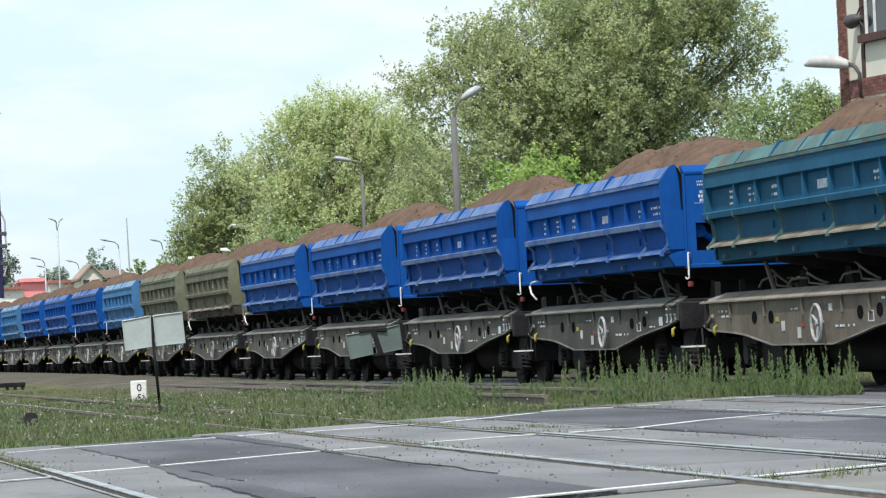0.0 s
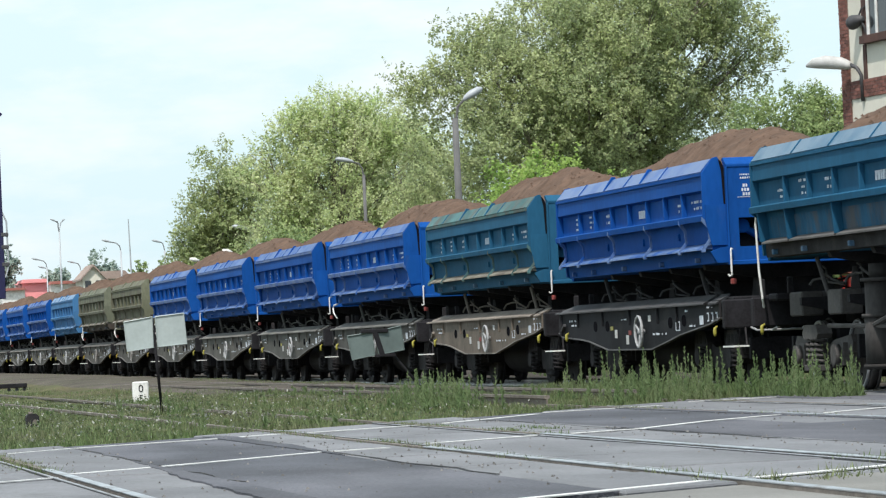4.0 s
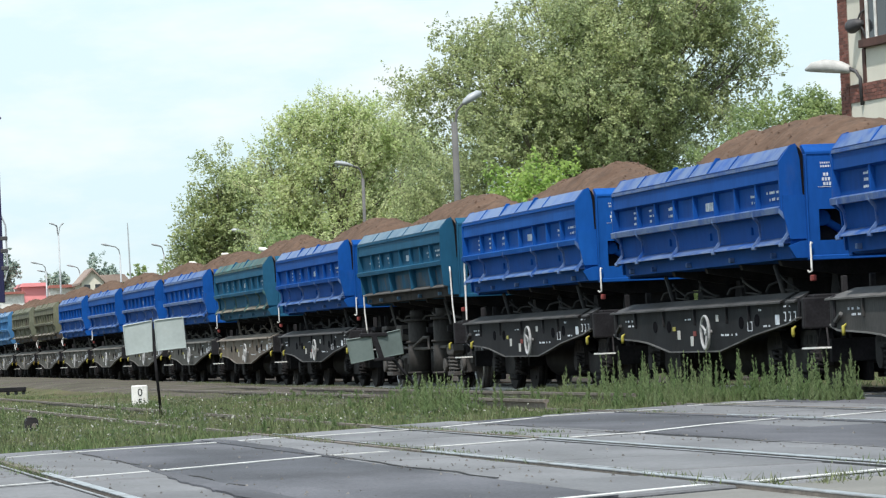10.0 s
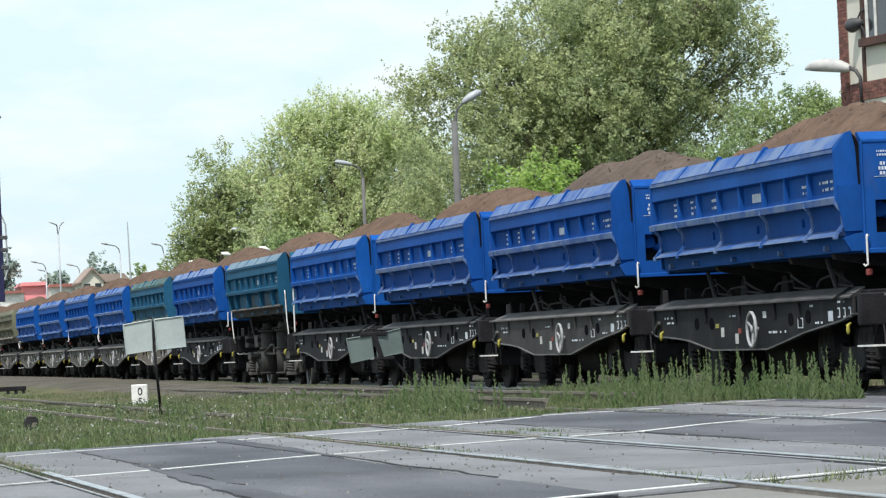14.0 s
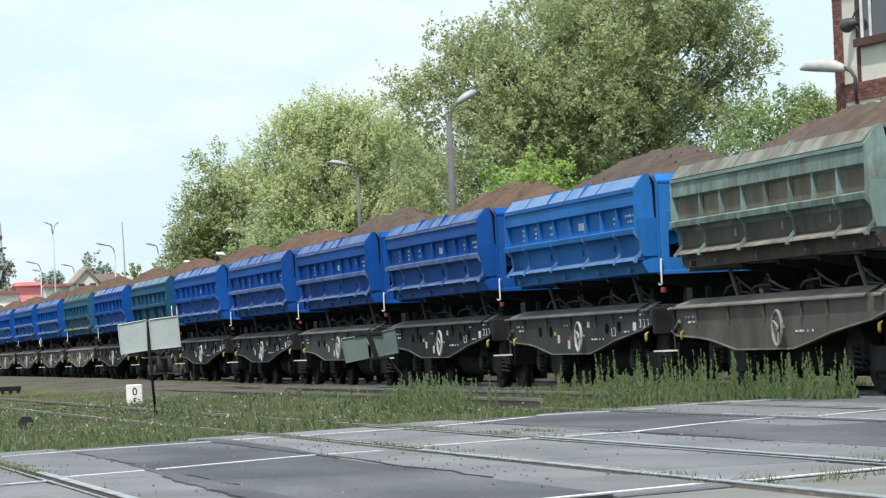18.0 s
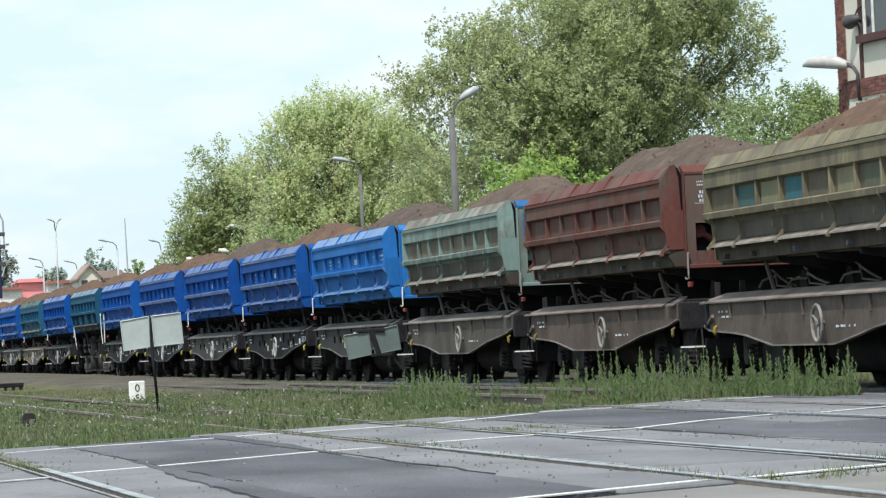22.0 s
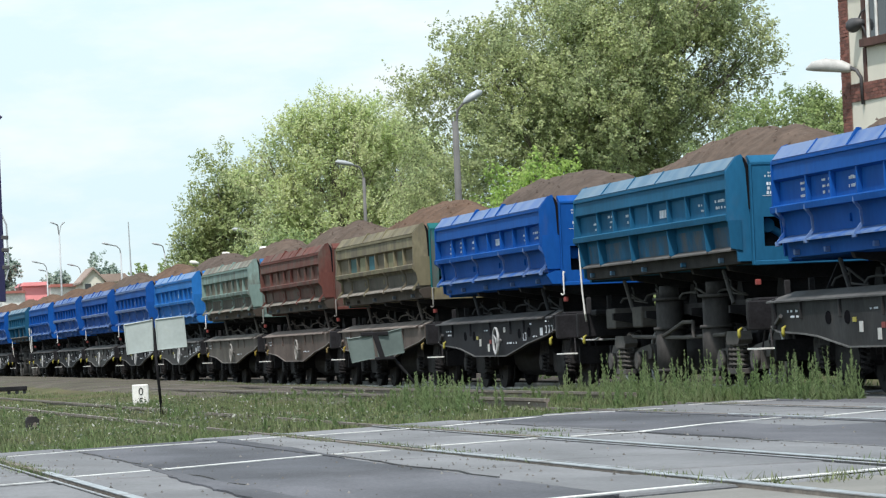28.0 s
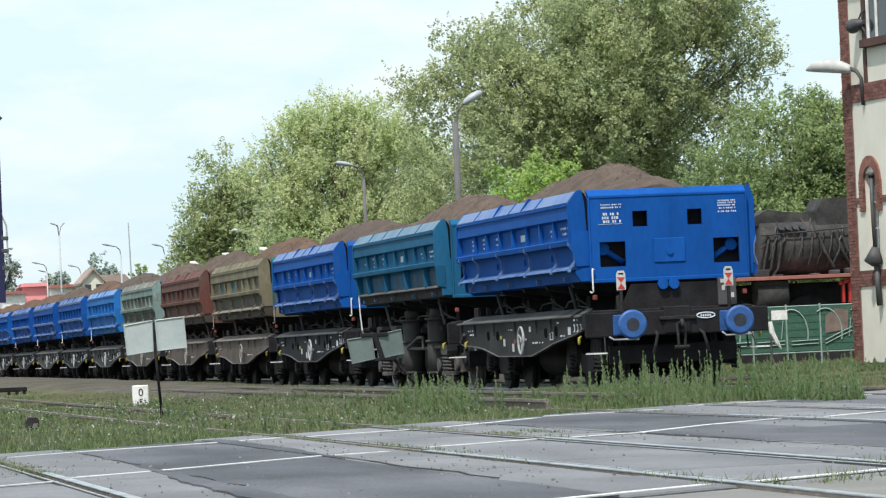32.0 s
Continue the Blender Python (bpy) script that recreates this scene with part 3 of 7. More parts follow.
def side_flap(wagon, s, cylinders, rng):
    """s: -1 or 1, the wagon's side. A hinged tipping side with lid, ribs, rail and brackets."""
    bm = bmesh.new()
    prof = [(1.33, 1.80), (1.33, 3.10), (1.40, 3.215), (1.46, 3.205), (1.605, 3.03), (1.615, 2.79), (1.53, 2.76), (1.53, 2.40),
            (1.50, 2.38), (1.47, 2.02), (1.44, 1.80)]
    prism(bm, [(s * a, b) for a, b in prof], 1.06, 10.58, "y")
    flap = paint_part("side_flap", bm, wagon)
    for y0, y1 in ((1.02, 1.075), (10.565, 10.62)):      # end cheeks of the flap
        bm = bmesh.new()
        prism(bm, [(s * a, b) for a, b in ((1.31, 1.80), (1.31, 3.12), (1.40, 3.25), (1.47, 3.23), (1.63, 3.02), (1.635, 2.35), (1.54, 2.28), (1.50, 1.80))], y0, y1, "y")
        paint_part("cheek", bm, flap)
    if s < 0:                                            # black strip painted in for the shaded gap behind the cheek's edge
        bm = bmesh.new()
        prism(bm, [(s * a, b) for a, b in ((1.31, 2.50), (1.31, 3.09), (1.35, 3.18), (1.385, 3.21), (1.35, 3.05), (1.328, 2.50))], 0.995, 1.018, "y")
        part("seal", bm, M_HOLE, flap, "dark rubber edge seal")
    bm = bmesh.new()
    prism(bm, [(s * a, b) for a, b in ((1.47, 3.205), (1.615, 3.035), (1.625, 3.05), (1.475, 3.225))], 1.09, 10.55, "y")
    paint_part("lid", bm, flap, "sloping lid dulled by dust", M_DUST)
    bm = bmesh.new()
    prism(bm, [(s * a, b) for a, b in ((1.60, 2.985), (1.632, 2.99), (1.632, 3.03), (1.60, 3.04))], 1.08, 10.56, "y")
    paint_part("ridge", bm, flap)
    for y in ((8.6, 6.9, 5.1, 3.0) if cylinders else (8.9, 5.8, 3.57)):     # seams of the lid
        bm = bmesh.new()
        prism(bm, [(s * a, b) for a, b in ((1.475, 3.225), (1.625, 3.05), (1.630, 3.056), (1.48, 3.233))], y - 0.025, y + 0.025, "y")
        paint_part("seam", bm, flap)
    if not cylinders:
        for y in (7.12, 4.73):                           # upright lugs across the lid
            bm = bmesh.new()
            prism(bm, [(s * a, b) for a, b in ((1.43, 3.20), (1.44, 3.258), (1.49, 3.262), (1.54, 3.19), (1.632, 3.055), (1.60, 3.05))], y - 0.035, y + 0.035, "y")
            paint_part("lug", bm, flap)
        for y in (7.55, 5.2, 3.0) if s < 0 else ():      # small latches on the lower panel
            bm = bmesh.new()
            box(bm, min(s * 1.47, s * 1.515), max(s * 1.47, s * 1.515), y - 0.04, y + 0.04, 2.14, 2.24, 0.006)
            paint_part("latch", bm, flap)
        if s < 0:                                        # doubled lower half of the rear cheek and the gusset below it
            bm = bmesh.new()
            prism(bm, [(s * a, b) for a, b in ((1.27, 2.02), (1.27, 2.585), (1.60, 2.585), (1.61, 2.36), (1.53, 2.02))], 0.985, 1.018, "y")
            paint_part("cheek_plate", bm, flap)
            bm = bmesh.new()
            prism(bm, [(s * a, b) for a, b in ((1.29, 1.775), (1.29, 2.0), (1.40, 1.99), (1.56, 1.93), (1.47, 1.775))], 0.955, 1.045, "y")
            paint_part("gusset", bm, flap)
    for y in RIBS:
        bm = bmesh.new()
        box(bm, min(s * 1.50, s * 1.60), max(s * 1.50, s * 1.60), y - 0.032, y + 0.032, 2.44, 2.80, 0.010)
        paint_part("rib", bm, flap)
    bm = bmesh.new()
    prism(bm, [(s * a, b) for a, b in ((1.48, 2.365), (1.645, 2.36), (1.655, 2.435), (1.62, 2.455), (1.48, 2.455))], 1.03, 10.66, "y")
    paint_part("waist_rail", bm, flap)
    for y in BRACKETS:
        bm = bmesh.new()
        if cylinders:
            prism(bm, [(s * 1.44, 1.95), (s * 1.60, 1.98), (s * 1.63, 2.36), (s * 1.44, 2.36)], y - 0.018, y + 0.018, "y")
        else:
            web = [(1.655, 2.42), (1.662, 2.36), (1.58, 2.26), (1.565, 2.11), (1.665, 1.985), (1.672, 1.95), (1.635, 1.95), (1.535, 2.09), (1.545, 2.27), (1.62, 2.385)]
            prism(bm, [(s * p, q) for p, q in web], y - 0.014, y + 0.014, "y")
            box(bm, min(s * 1.62, s * 1.67), max(s * 1.62, s * 1.67), y - 0.03, y + 0.07, 1.925, 1.965, 0.006)
        paint_part("bracket", bm, flap, "", M_PAINT if cylinders else M_WORN)
    if cylinders:
        for a, b in zip(BRACKETS, BRACKETS[1:]):
            bm = bmesh.new()
            prism(bm, [(s * p, q) for p, q in ((1.44, 2.03), (1.60, 1.965), (1.60, 1.945), (1.44, 1.95))], b + 0.06, a - 0.06, "y")
            part("shelf", bm, M_FLANGE, flap, "dusty sloping shelf plate")
        bm = bmesh.new()
        prism(bm, [(s * p, q) for p, q in ((1.478, 2.29), (1.504, 2.29), (1.476, 2.0), (1.45, 2.0))], 1.1, 10.15, "y")
        paint_part("bay_panel", bm, flap, "grimy lower panel", M_OLD)
    else:
        bm = bmesh.new()
        prism(bm, [(s * a, b) for a, b in ((1.45, 2.065), (1.645, 1.985), (1.652, 1.962), (1.44, 1.975))], 1.05, 10.5, "y")
        paint_part("lip", bm, flap, "worn pale lower lip", M_WORN)
    bm = bmesh.new()
    for y in (10.0, 8.6, 6.5, 4.1, 1.95):            # hinge blocks under the lip
        box(bm, min(s * 1.46, s * 1.54), max(s * 1.46, s * 1.525), y - 0.035, y + 0.035, 1.80, 1.87, 0.01)
    tagged(paint_part("hinge_block", bm, flap, "", M_WORN), kind="stuff")
    bm = bmesh.new()
    x = 1.533 * s
    stencil(bm, x, 9.18, 9.62, 2.50, 2.74, rng, 3)
    stencil(bm, x, 8.10, 8.60, 2.50, 2.74, rng, 3)
    stencil(bm, x, 7.05, 7.40, 2.52, 2.72, rng, 2)
    stencil(bm, x, 2.55, 2.95, 2.52, 2.68, rng, 2)
    stencil(bm, x, 1.35, 2.05, 2.52, 2.70, rng, 2)
    for a, b in ((4.72, 4.80), (4.83, 4.93), (4.96, 5.02), (5.05, 5.14), (5.17, 5.24)):       # broad white mark
        box(bm, x - 0.004, x + 0.004, a, b, 2.545, 2.66)
    tagged(part("stencil", bm, M_MARK, flap, "white stencilled marks"), kind="stuff")
    if s > 0:                                            # the far flap hangs closer to the body
        for ob in (flap, *flap.children):
            for v in ob.data.vertices:
                v.co.x = min(v.co.x, 1.31 + (v.co.x - 1.31) * 0.45)


def end_wall(wagon, y, out, rng):
    """The wagon's end: a tall plate with four openings; out: -1 rear, 1 front."""
    us = [-1.292, -1.146, -0.72, -0.585, -0.341, 0.318, 0.56, 0.73, 1.16, 1.292]
    zs = [1.74, 1.99, 2.39, 2.62, 2.87, 3.14]
    holes = {(1, 1), (7, 1), (3, 3), (5, 3)}
    bm = bmesh.new()
    plate_with_holes(bm, us, zs, holes, min(y, y - out * 0.05), max(y, y - out * 0.05))
    wall = paint_part("end_wall", bm, wagon)
    bm = bmesh.new()
    prism(bm, [(y + out * 0.012, 3.10), (y + out * 0.012, 3.13), (y - out * 0.16, 3.235), (y - out * 0.24, 3.215), (y - out * 0.1, 3.10)], -1.30, 1.30, "x")
    paint_part("cap", bm, wall)
    bm = bmesh.new()
    box(bm, -1.30, 1.30, min(y + out * 0.002, y + out * 0.03), max(y + out * 0.002, y + out * 0.03), 1.735, 1.80, 0.01)
    paint_part("rim", bm, wall)
    bm = bmesh.new()
    box(bm, -0.26, 0.26, min(y + out * 0.002, y + out * 0.02), max(y + out * 0.002, y + out * 0.02), 2.03, 2.42, 0.008)
    tube(bm, [(0, y, 2.2), (0, y + out * 0.045, 2.2)], 0.055, 12)
    paint_part("hatch", bm, wall)
    for s in (-1, 1):
        bm = bmesh.new()
        box(bm, min(s * 1.285, s * 1.312), max(s * 1.285, s * 1.312), min(y - out * 0.10, y + out * 0.02), max(y - out * 0.10, y + out * 0.02), 1.74, 3.10, 0.008)
        paint_part("corner_post", bm, wall)
        bm = bmesh.new()                                 # tipping arm behind the opening
        tube(bm, [(s * 1.12, y - out * 0.20, 2.32), (s * 0.72, y - out * 0.18, 2.06)], 0.05, 8)
        tube(bm, [(s * 1.06, y - out * 0.24, 2.28), (s * 1.06, y - out * 0.13, 2.28)], 0.10, 12)
        paint_part("arm", bm, wall)
        bm = bmesh.new()
        yy = y + out * 0.003
        rows = ((2.985, 0.011, 0), (2.94, 0.013, 0), (2.835, 0.021, 1), (2.775, 0.021, 1), (2.715, 0.021, 1)) if s * out > 0 else ((2.985, 0.011, 0), (2.95, 0.011, 0), (2.91, 0.011, 0), (2.865, 0.013, 0), (2.81, 0.012, 0))
        for z, half, big in rows:
            u = s * 0.95 - 0.16 + rng.uniform(0, 0.06)
            while u < s * 0.95 + 0.17:
                w = rng.uniform(0.022, 0.034) if big else rng.uniform(0.012, 0.026)
                box(bm, u, u + w, min(yy, yy + out * 0.003), max(yy, yy + out * 0.003), z - half, z + half)
                u += w + rng.choice((0.012, 0.012, 0.05 if big else 0.03))
        if s * out > 0:
            box(bm, s * 0.95 - 0.20, s * 0.95 + 0.18, min(yy, yy + out * 0.003), max(yy, yy + out * 0.003), 2.672, 2.678)
        tagged(part("stencil", bm, M_MARK, wall, "white stencilled marks"), kind="stuff")


def make_bogie(wagon, y, cylinders):
    bog = thing("bogie", "", "")
    bog.parent = wagon
    bog.location = (0, y, 0)
    for s in (-1, 1):
        bm = bmesh.new()
        prism(bm, [(-1.35, 0.62), (-1.25, 0.72), (-0.55, 0.66), (-0.3, 0.60), (0.3, 0.60), (0.55, 0.66), (1.25, 0.72), (1.35, 0.62), (1.3, 0.50), (0.62, 0.46),
                   (0.42, 0.30), (-0.42, 0.30), (-0.62, 0.46), (-1.3, 0.50)], s * 0.94, s * 1.06, "x")
        part("side_frame", bm, M_DARK, bog)
        for w in (-0.9, 0.9):
            bm = bmesh.new()
            if cylinders:                                # bare axle box, so that the wheel shows
                prism(bm, [(w - 0.17, 0.33), (w - 0.20, 0.62), (w + 0.20, 0.62), (w + 0.17, 0.33)], s * 0.94, s * 1.12, "x")
            else:
                prism(bm, [(w - 0.36, 0.44), (w - 0.38, 0.68), (w - 0.26, 0.84), (w + 0.26, 0.84), (w + 0.38, 0.68), (w + 0.36, 0.44), (w + 0.2, 0.36), (w - 0.2, 0.36)], s * 0.92, s * 1.13, "x")
            tube(bm, [(s * 1.12, w, 0.47), (s * 1.20, w, 0.47)], 0.13, 14)
            part("axle_box", bm, M_DARK, bog)
            if cylinders:
                continue
            bm = bmesh.new()
            for q in (-0.22, 0.0, 0.22):
                box(bm, min(s * 1.125, s * 1.134), max(s * 1.125, s * 1.134), w + q - 0.06, w + q + 0.06, 0.66, 0.78)
            tagged(part("slot", bm, M_BLACK, bog), kind="stuff")
            bm = bmesh.new()                             # coil spring beside the axle box
            tube(bm, [(s * (1.14 + 0.075 * math.cos(t * 0.785)), w - 0.26 + 0.085 * math.sin(t * 0.785), 0.28 + t * 0.0085) for t in range(41)], 0.018, 5)
            part("spring", bm, M_DARK, bog)
        bm = bmesh.new()
        for w in (-0.42, 0.42):
            box(bm, s * 0.78 - 0.05, s * 0.78 + 0.05, w - 0.04, w + 0.04, 0.3, 0.72, 0.01)
        part("brake_block", bm, M_DARK, bog)
    bm = bmesh.new()
    box(bm, -0.95, 0.95, -0.28, 0.28, 0.5, 0.86, 0.03)
    part("bolster", bm, M_BLACK, bog)
    bm = bmesh.new()                                     # brake gear and end beams that fill the bogie, keeping its shaded gaps dark
    for s in (-1, 1):
        box(bm, s * 0.50 - 0.04, s * 0.50 + 0.04, -1.45, 1.45, 0.16, 0.62, 0.01)
        tube(bm, [(s * 0.86, -0.45, 0.30), (s * 0.9, 0.0, 0.24), (s * 0.86, 0.45, 0.30)], 0.03, 6)
        tube(bm, [(s * 0.98, -0.3, 0.22), (s * 0.98, 0.3, 0.22)], 0.05, 8)
    for q in (-1.52, 1.52):
        box(bm, -1.05, 1.05, q - 0.05, q + 0.05, 0.42, 0.72, 0.01)
    box(bm, -0.85, 0.85, -0.50, -0.44, 0.25, 0.42, 0.01)
    box(bm, -0.85, 0.85, 0.44, 0.50, 0.25, 0.42, 0.01)
    tagged(part("brake_gear", bm, M_BLACK, bog), kind="stuff")
    if cylinders:                                        # open spring nests and bright tyres
        for s in (-1, 1):
            bm = bmesh.new()
            box(bm, min(s * 1.06, s * 1.24), max(s * 1.06, s * 1.24), -0.34, 0.34, 0.26, 0.34, 0.01)
            prism(bm, [(-0.36, 0.74), (-0.28, 0.86), (0.28, 0.86), (0.36, 0.74), (0.30, 0.68), (-0.30, 0.68)], s * 1.04, s * 1.24, "x")
            part("spring_plate", bm, M_FLANGE, bog)
            for q in (-0.2, 0.0, 0.2):
                bm = bmesh.new()
                tube(bm, [(s * (1.16 + 0.07 * math.cos(t * 0.785)), q + 0.08 * math.sin(t * 0.785), 0.34 + t * 0.0084) for t in range(41)], 0.019, 5)
                part("spring", bm, M_FLANGE, bog)
            for w in (-0.9, 0.9):
                bm = bmesh.new()
                tube(bm, [(s * 0.85, w + 0.435 * math.cos(a), 0.46 + 0.435 * math.sin(a)) for a in [k * math.pi / 12 for k in range(25)]], 0.024, 6, False)
                part("tyre", bm, M_STEEL, bog, "worn bright tyre rim")
    for w in (-0.9, 0.9):
        bm = bmesh.new()
        tube(bm, [(-1.0, 0, 0), (1.0, 0, 0)], 0.085, 8)
        for s in (-1, 1):
            for a, b, r in ((0.69, 0.72, 0.49), (0.72, 0.83, 0.46)):
                tube(bm, [(s * a, 0, 0), (s * b, 0, 0)], r, 20)
            for k in range(3):
                a = k * 2.094
                tube(bm, [(s * 0.825, 0.28 * math.cos(a), 0.28 * math.sin(a)), (s * 0.845, 0.28 * math.cos(a), 0.28 * math.sin(a))], 0.045, 6)
        ws = part("wheelset", bm, M_DARK, bog)
        ws.location = (0, w, 0.46)
    return bog


def make_wagon(cylinders):
    rng = random.Random(11 if cylinders else 5)
    if cylinders:
        wagon = thing("dump_wagon", "teal side-tipping dump wagon with exposed bogies and upright tipping cylinders", "wagon", "train of dump wagons")
    else:
        wagon = thing("dump_wagon", "blue side-tipping dump wagon with a grey fish-belly frame", "wagon", "train of dump wagons")
    # tipping box: floor, inner walls
    bm = bmesh.new()
    box(bm, -1.28, 1.28, 0.97, 11.03, 1.76, 1.90, 0.02)
    for s in (-1, 1):
        box(bm, min(s * 1.22, s * 1.30), max(s * 1.22, s * 1.30), 1.1, 10.9, 1.90, 3.05, 0.01)
    body = paint_part("tipping_body", bm, wagon)
    for y in (1.2, 10.74):
        bm = bmesh.new()
        box(bm, -1.2, 1.2, y, y + 0.06, 1.9, 3.0)
        part("inner_wall", bm, M_BLACK, body)
    for y in (2.1, 4.1, 6.0, 7.9):                       # cross-members under the floor
        bm = bmesh.new()
        prism(bm, [(-1.40, 1.80), (1.40, 1.80), (1.36, 1.70), (0.6, 1.56), (-0.6, 1.56), (-1.36, 1.70)], y - 0.07, y + 0.07, "y")
        part("cross_member", bm, M_DARK, body)
    for s in (-1, 1):
        bm = bmesh.new()
        prism(bm, [(s * 1.30, 1.765), (s * 1.465, 1.775), (s * 1.475, 1.965), (s * 1.30, 1.965)], 1.06, 10.55, "y")
        (part("sill", bm, M_DARK, body) if cylinders else paint_part("sill", bm, body))
        side_flap(wagon, s, cylinders, rng)
    end_wall(wagon, 0.94, -1, rng)
    end_wall(wagon, 11.06, 1, rng)
    # underframe
    bm = bmesh.new()
    box(bm, -0.22, 0.22, 0.6, 11.4, 0.88, 1.32, 0.02)
    box(bm, -0.9, 0.9, 1.2, 10.8, 1.18, 1.28, 0.02)
    part("centre_sill", bm, M_BLACK, wagon)
    # unseen dark tanks, added to close the bright view under the frame
    bm = bmesh.new()
    for u in (-0.48, 0.40):
        tube(bm, [(u, 4.1, 0.55), (u, 4.25, 0.55), (u, 7.65, 0.55), (u, 7.8, 0.55)], [0.15, 0.33, 0.33, 0.15], 14)
    part("air_tank", bm, M_BLACK, wagon)
    for y in (2.4, 4.6, 7.4, 9.6):
        bm = bmesh.new()
        prism(bm, [(-1.30, 1.22), (1.30, 1.22), (1.30, 1.12), (0.5, 0.95), (-0.5, 0.95), (-1.30, 1.12)], y - 0.05, y + 0.05, "y")
        part("cross_beam", bm, M_BLACK, wagon)
        bm = bmesh.new()
        prism(bm, [(y - 0.25, 1.28), (y + 0.25, 1.28), (y + 0.1, 1.60), (y - 0.1, 1.60)], -0.55, 0.55, "x")
        part("rocker_stand", bm, M_DARK, wagon)
    for y, out in ((0.62, -1), (11.38, 1)):              # headstocks, buffers, coupling
        bm = bmesh.new()
        box(bm, -1.50, 1.50, min(y, y - out * 0.14), max(y, y - out * 0.14), 0.86, 1.26, 0.02)
        box(bm, -1.30, 1.30, min(y - out * 0.2, y - out * 0.6), max(y - out * 0.2, y - out * 0.6), 1.20, 1.30, 0.02)
        head = part("headstock", bm, M_BLACK, wagon)
        bm = bmesh.new()
        prism(bm, [(-0.87, 1.27), (-0.66, 1.70), (0.74, 1.70), (0.95, 1.27)], min(y - out * 0.3, y - out * 0.34), max(y - out * 0.3, y - out * 0.34), "y")
        part("end_plate", bm, M_BLACK, wagon, "dark brown plate above the headstock")
        for s in (-1, 1):
            bm = bmesh.new()
            u = s * 0.875
            box(bm, u - 0.19, u + 0.19, min(y, y + out * 0.03), max(y, y + out * 0.03), 0.88, 1.22, 0.02)
            tube(bm, [(u, y, 1.05), (u, y + out * 0.32, 1.05)], 0.115, 14)
            tube(bm, [(u, y + out * 0.3, 1.05), (u, y + out * 0.5, 1.05)], 0.085, 14)
            buf = part("buffer", bm, M_BUFFER, wagon, "blue buffer")
            bm = bmesh.new()
            tube(bm, [(u, y + out * 0.50, 1.05), (u, y + out * 0.545, 1.05), (u, y + out * 0.58, 1.05), (u, y + out * 0.60, 1.05)], [0.17, 0.235, 0.235, 0.20], 24)
            part("buffer_head", bm, M_BUFFER, buf)
            bm = bmesh.new()
            tube(bm, [(u, y + out * 0.60, 1.05), (u, y + out * 0.606, 1.05)], 0.105, 16)
            part("grease", bm, M_GREASE, buf, "dark greasy patch")
            bm = bmesh.new()
            tube(bm, [(s * 1.12, y - out * 0.05, 0.87), (s * 1.12, y + out * 0.3, 0.82), (s * 0.72, y + out * 0.3, 0.815), (s * 0.70, y + out * 0.12, 0.87)], 0.016, 6)
            part("grab_rail", bm, M_WHEEL, wagon, "pale grab rail under the buffer")
        bm = bmesh.new()
        tube(bm, [(0, y, 1.03), (0, y + out * 0.22, 1.03), (0, y + out * 0.30, 1.08), (0, y + out * 0.34, 1.02), (0, y + out * 0.28, 0.97)], 0.035, 8)
        for s in (-1, 1):
            tube(bm, [(s * 0.06, y + out * 0.18, 1.04), (s * 0.06, y + out * 0.24, 0.84), (s * 0.05, y + out * 0.23, 0.66)], 0.022, 6)
        box(bm, -0.30, 0.30, min(y, y + out * 0.05), max(y, y + out * 0.05), 1.10, 1.16, 0.01)
        tube(bm, [(-0.12, y + out * 0.23, 0.66), (0.12, y + out * 0.23, 0.66)], 0.03, 6)
        part("coupling", bm, M_DARK, wagon)
        for s in (-1, 1):
            bm = bmesh.new()
            tube(bm, [(s * 0.36, y, 0.92), (s * 0.38, y + out * 0.16, 0.86), (s * 0.42, y + out * 0.18, 0.70), (s * 0.45, y + out * 0.14, 0.58)], 0.025, 6)
            part("brake_hose", bm, M_DARK, wagon)
            if out < 0:
                bm = bmesh.new()
                box(bm, min(s * 1.22, s * 1.44), max(s * 1.22, s * 1.44), 0.40, 1.0, 0.60, 0.622)
                part("step", bm, M_WHITE, wagon, "white footstep")
                bm = bmesh.new()
                tube(bm, [(s * 1.20, 0.66, 0.9), (s * 1.24, 0.45, 0.61), (s * 1.24, 0.95, 0.61), (s * 1.20, 0.9, 0.9)], 0.014, 5)
                part("step_hanger", bm, M_DARK, wagon)
            bm = bmesh.new()                             # lever handle
            tube(bm, [(s * 1.46, y - out * 0.55, 0.90), (s * 1.50, y - out * 0.55, 0.87), (s * 1.50, y - out * 0.55, 0.80), (s * 1.50, y - out * 0.55, 0.76)], [0.012, 0.024, 0.027, 0.016], 8)
            part("valve_handle", bm, M_YELLOW, wagon, "yellow valve handle")
            bm = bmesh.new()                             # bent white handrail
            yy = y - out * (0.35 if cylinders else 0.42)
            if cylinders:
                tube(bm, [(s * 1.38, yy + out * 0.10, 1.12), (s * 1.42, yy, 1.24), (s * 1.45, yy, 1.6), (s * 1.47, yy, 2.24), (s * 1.47, yy - out * 0.05, 2.34), (s * 1.44, yy - out * 0.16, 2.36), (s * 1.40, yy - out * 0.2, 2.30)], 0.015, 6)
            else:
                ye = y - out * 0.32 + out * 0.045
                tube(bm, [(s * 1.27, ye, 1.955), (s * 1.295, ye + out * 0.03, 1.965), (s * 1.30, ye + out * 0.03, 1.94), (s * 1.30, ye + out * 0.03, 1.64), (s * 1.295, ye + out * 0.02, 1.60), (s * 1.325, ye, 1.585), (s * 1.345, ye, 1.61)], 0.0135, 6)
            if cylinders or (out < 0 and s < 0):
                part("handrail", bm, M_WHITE, wagon, "white bent handrail")
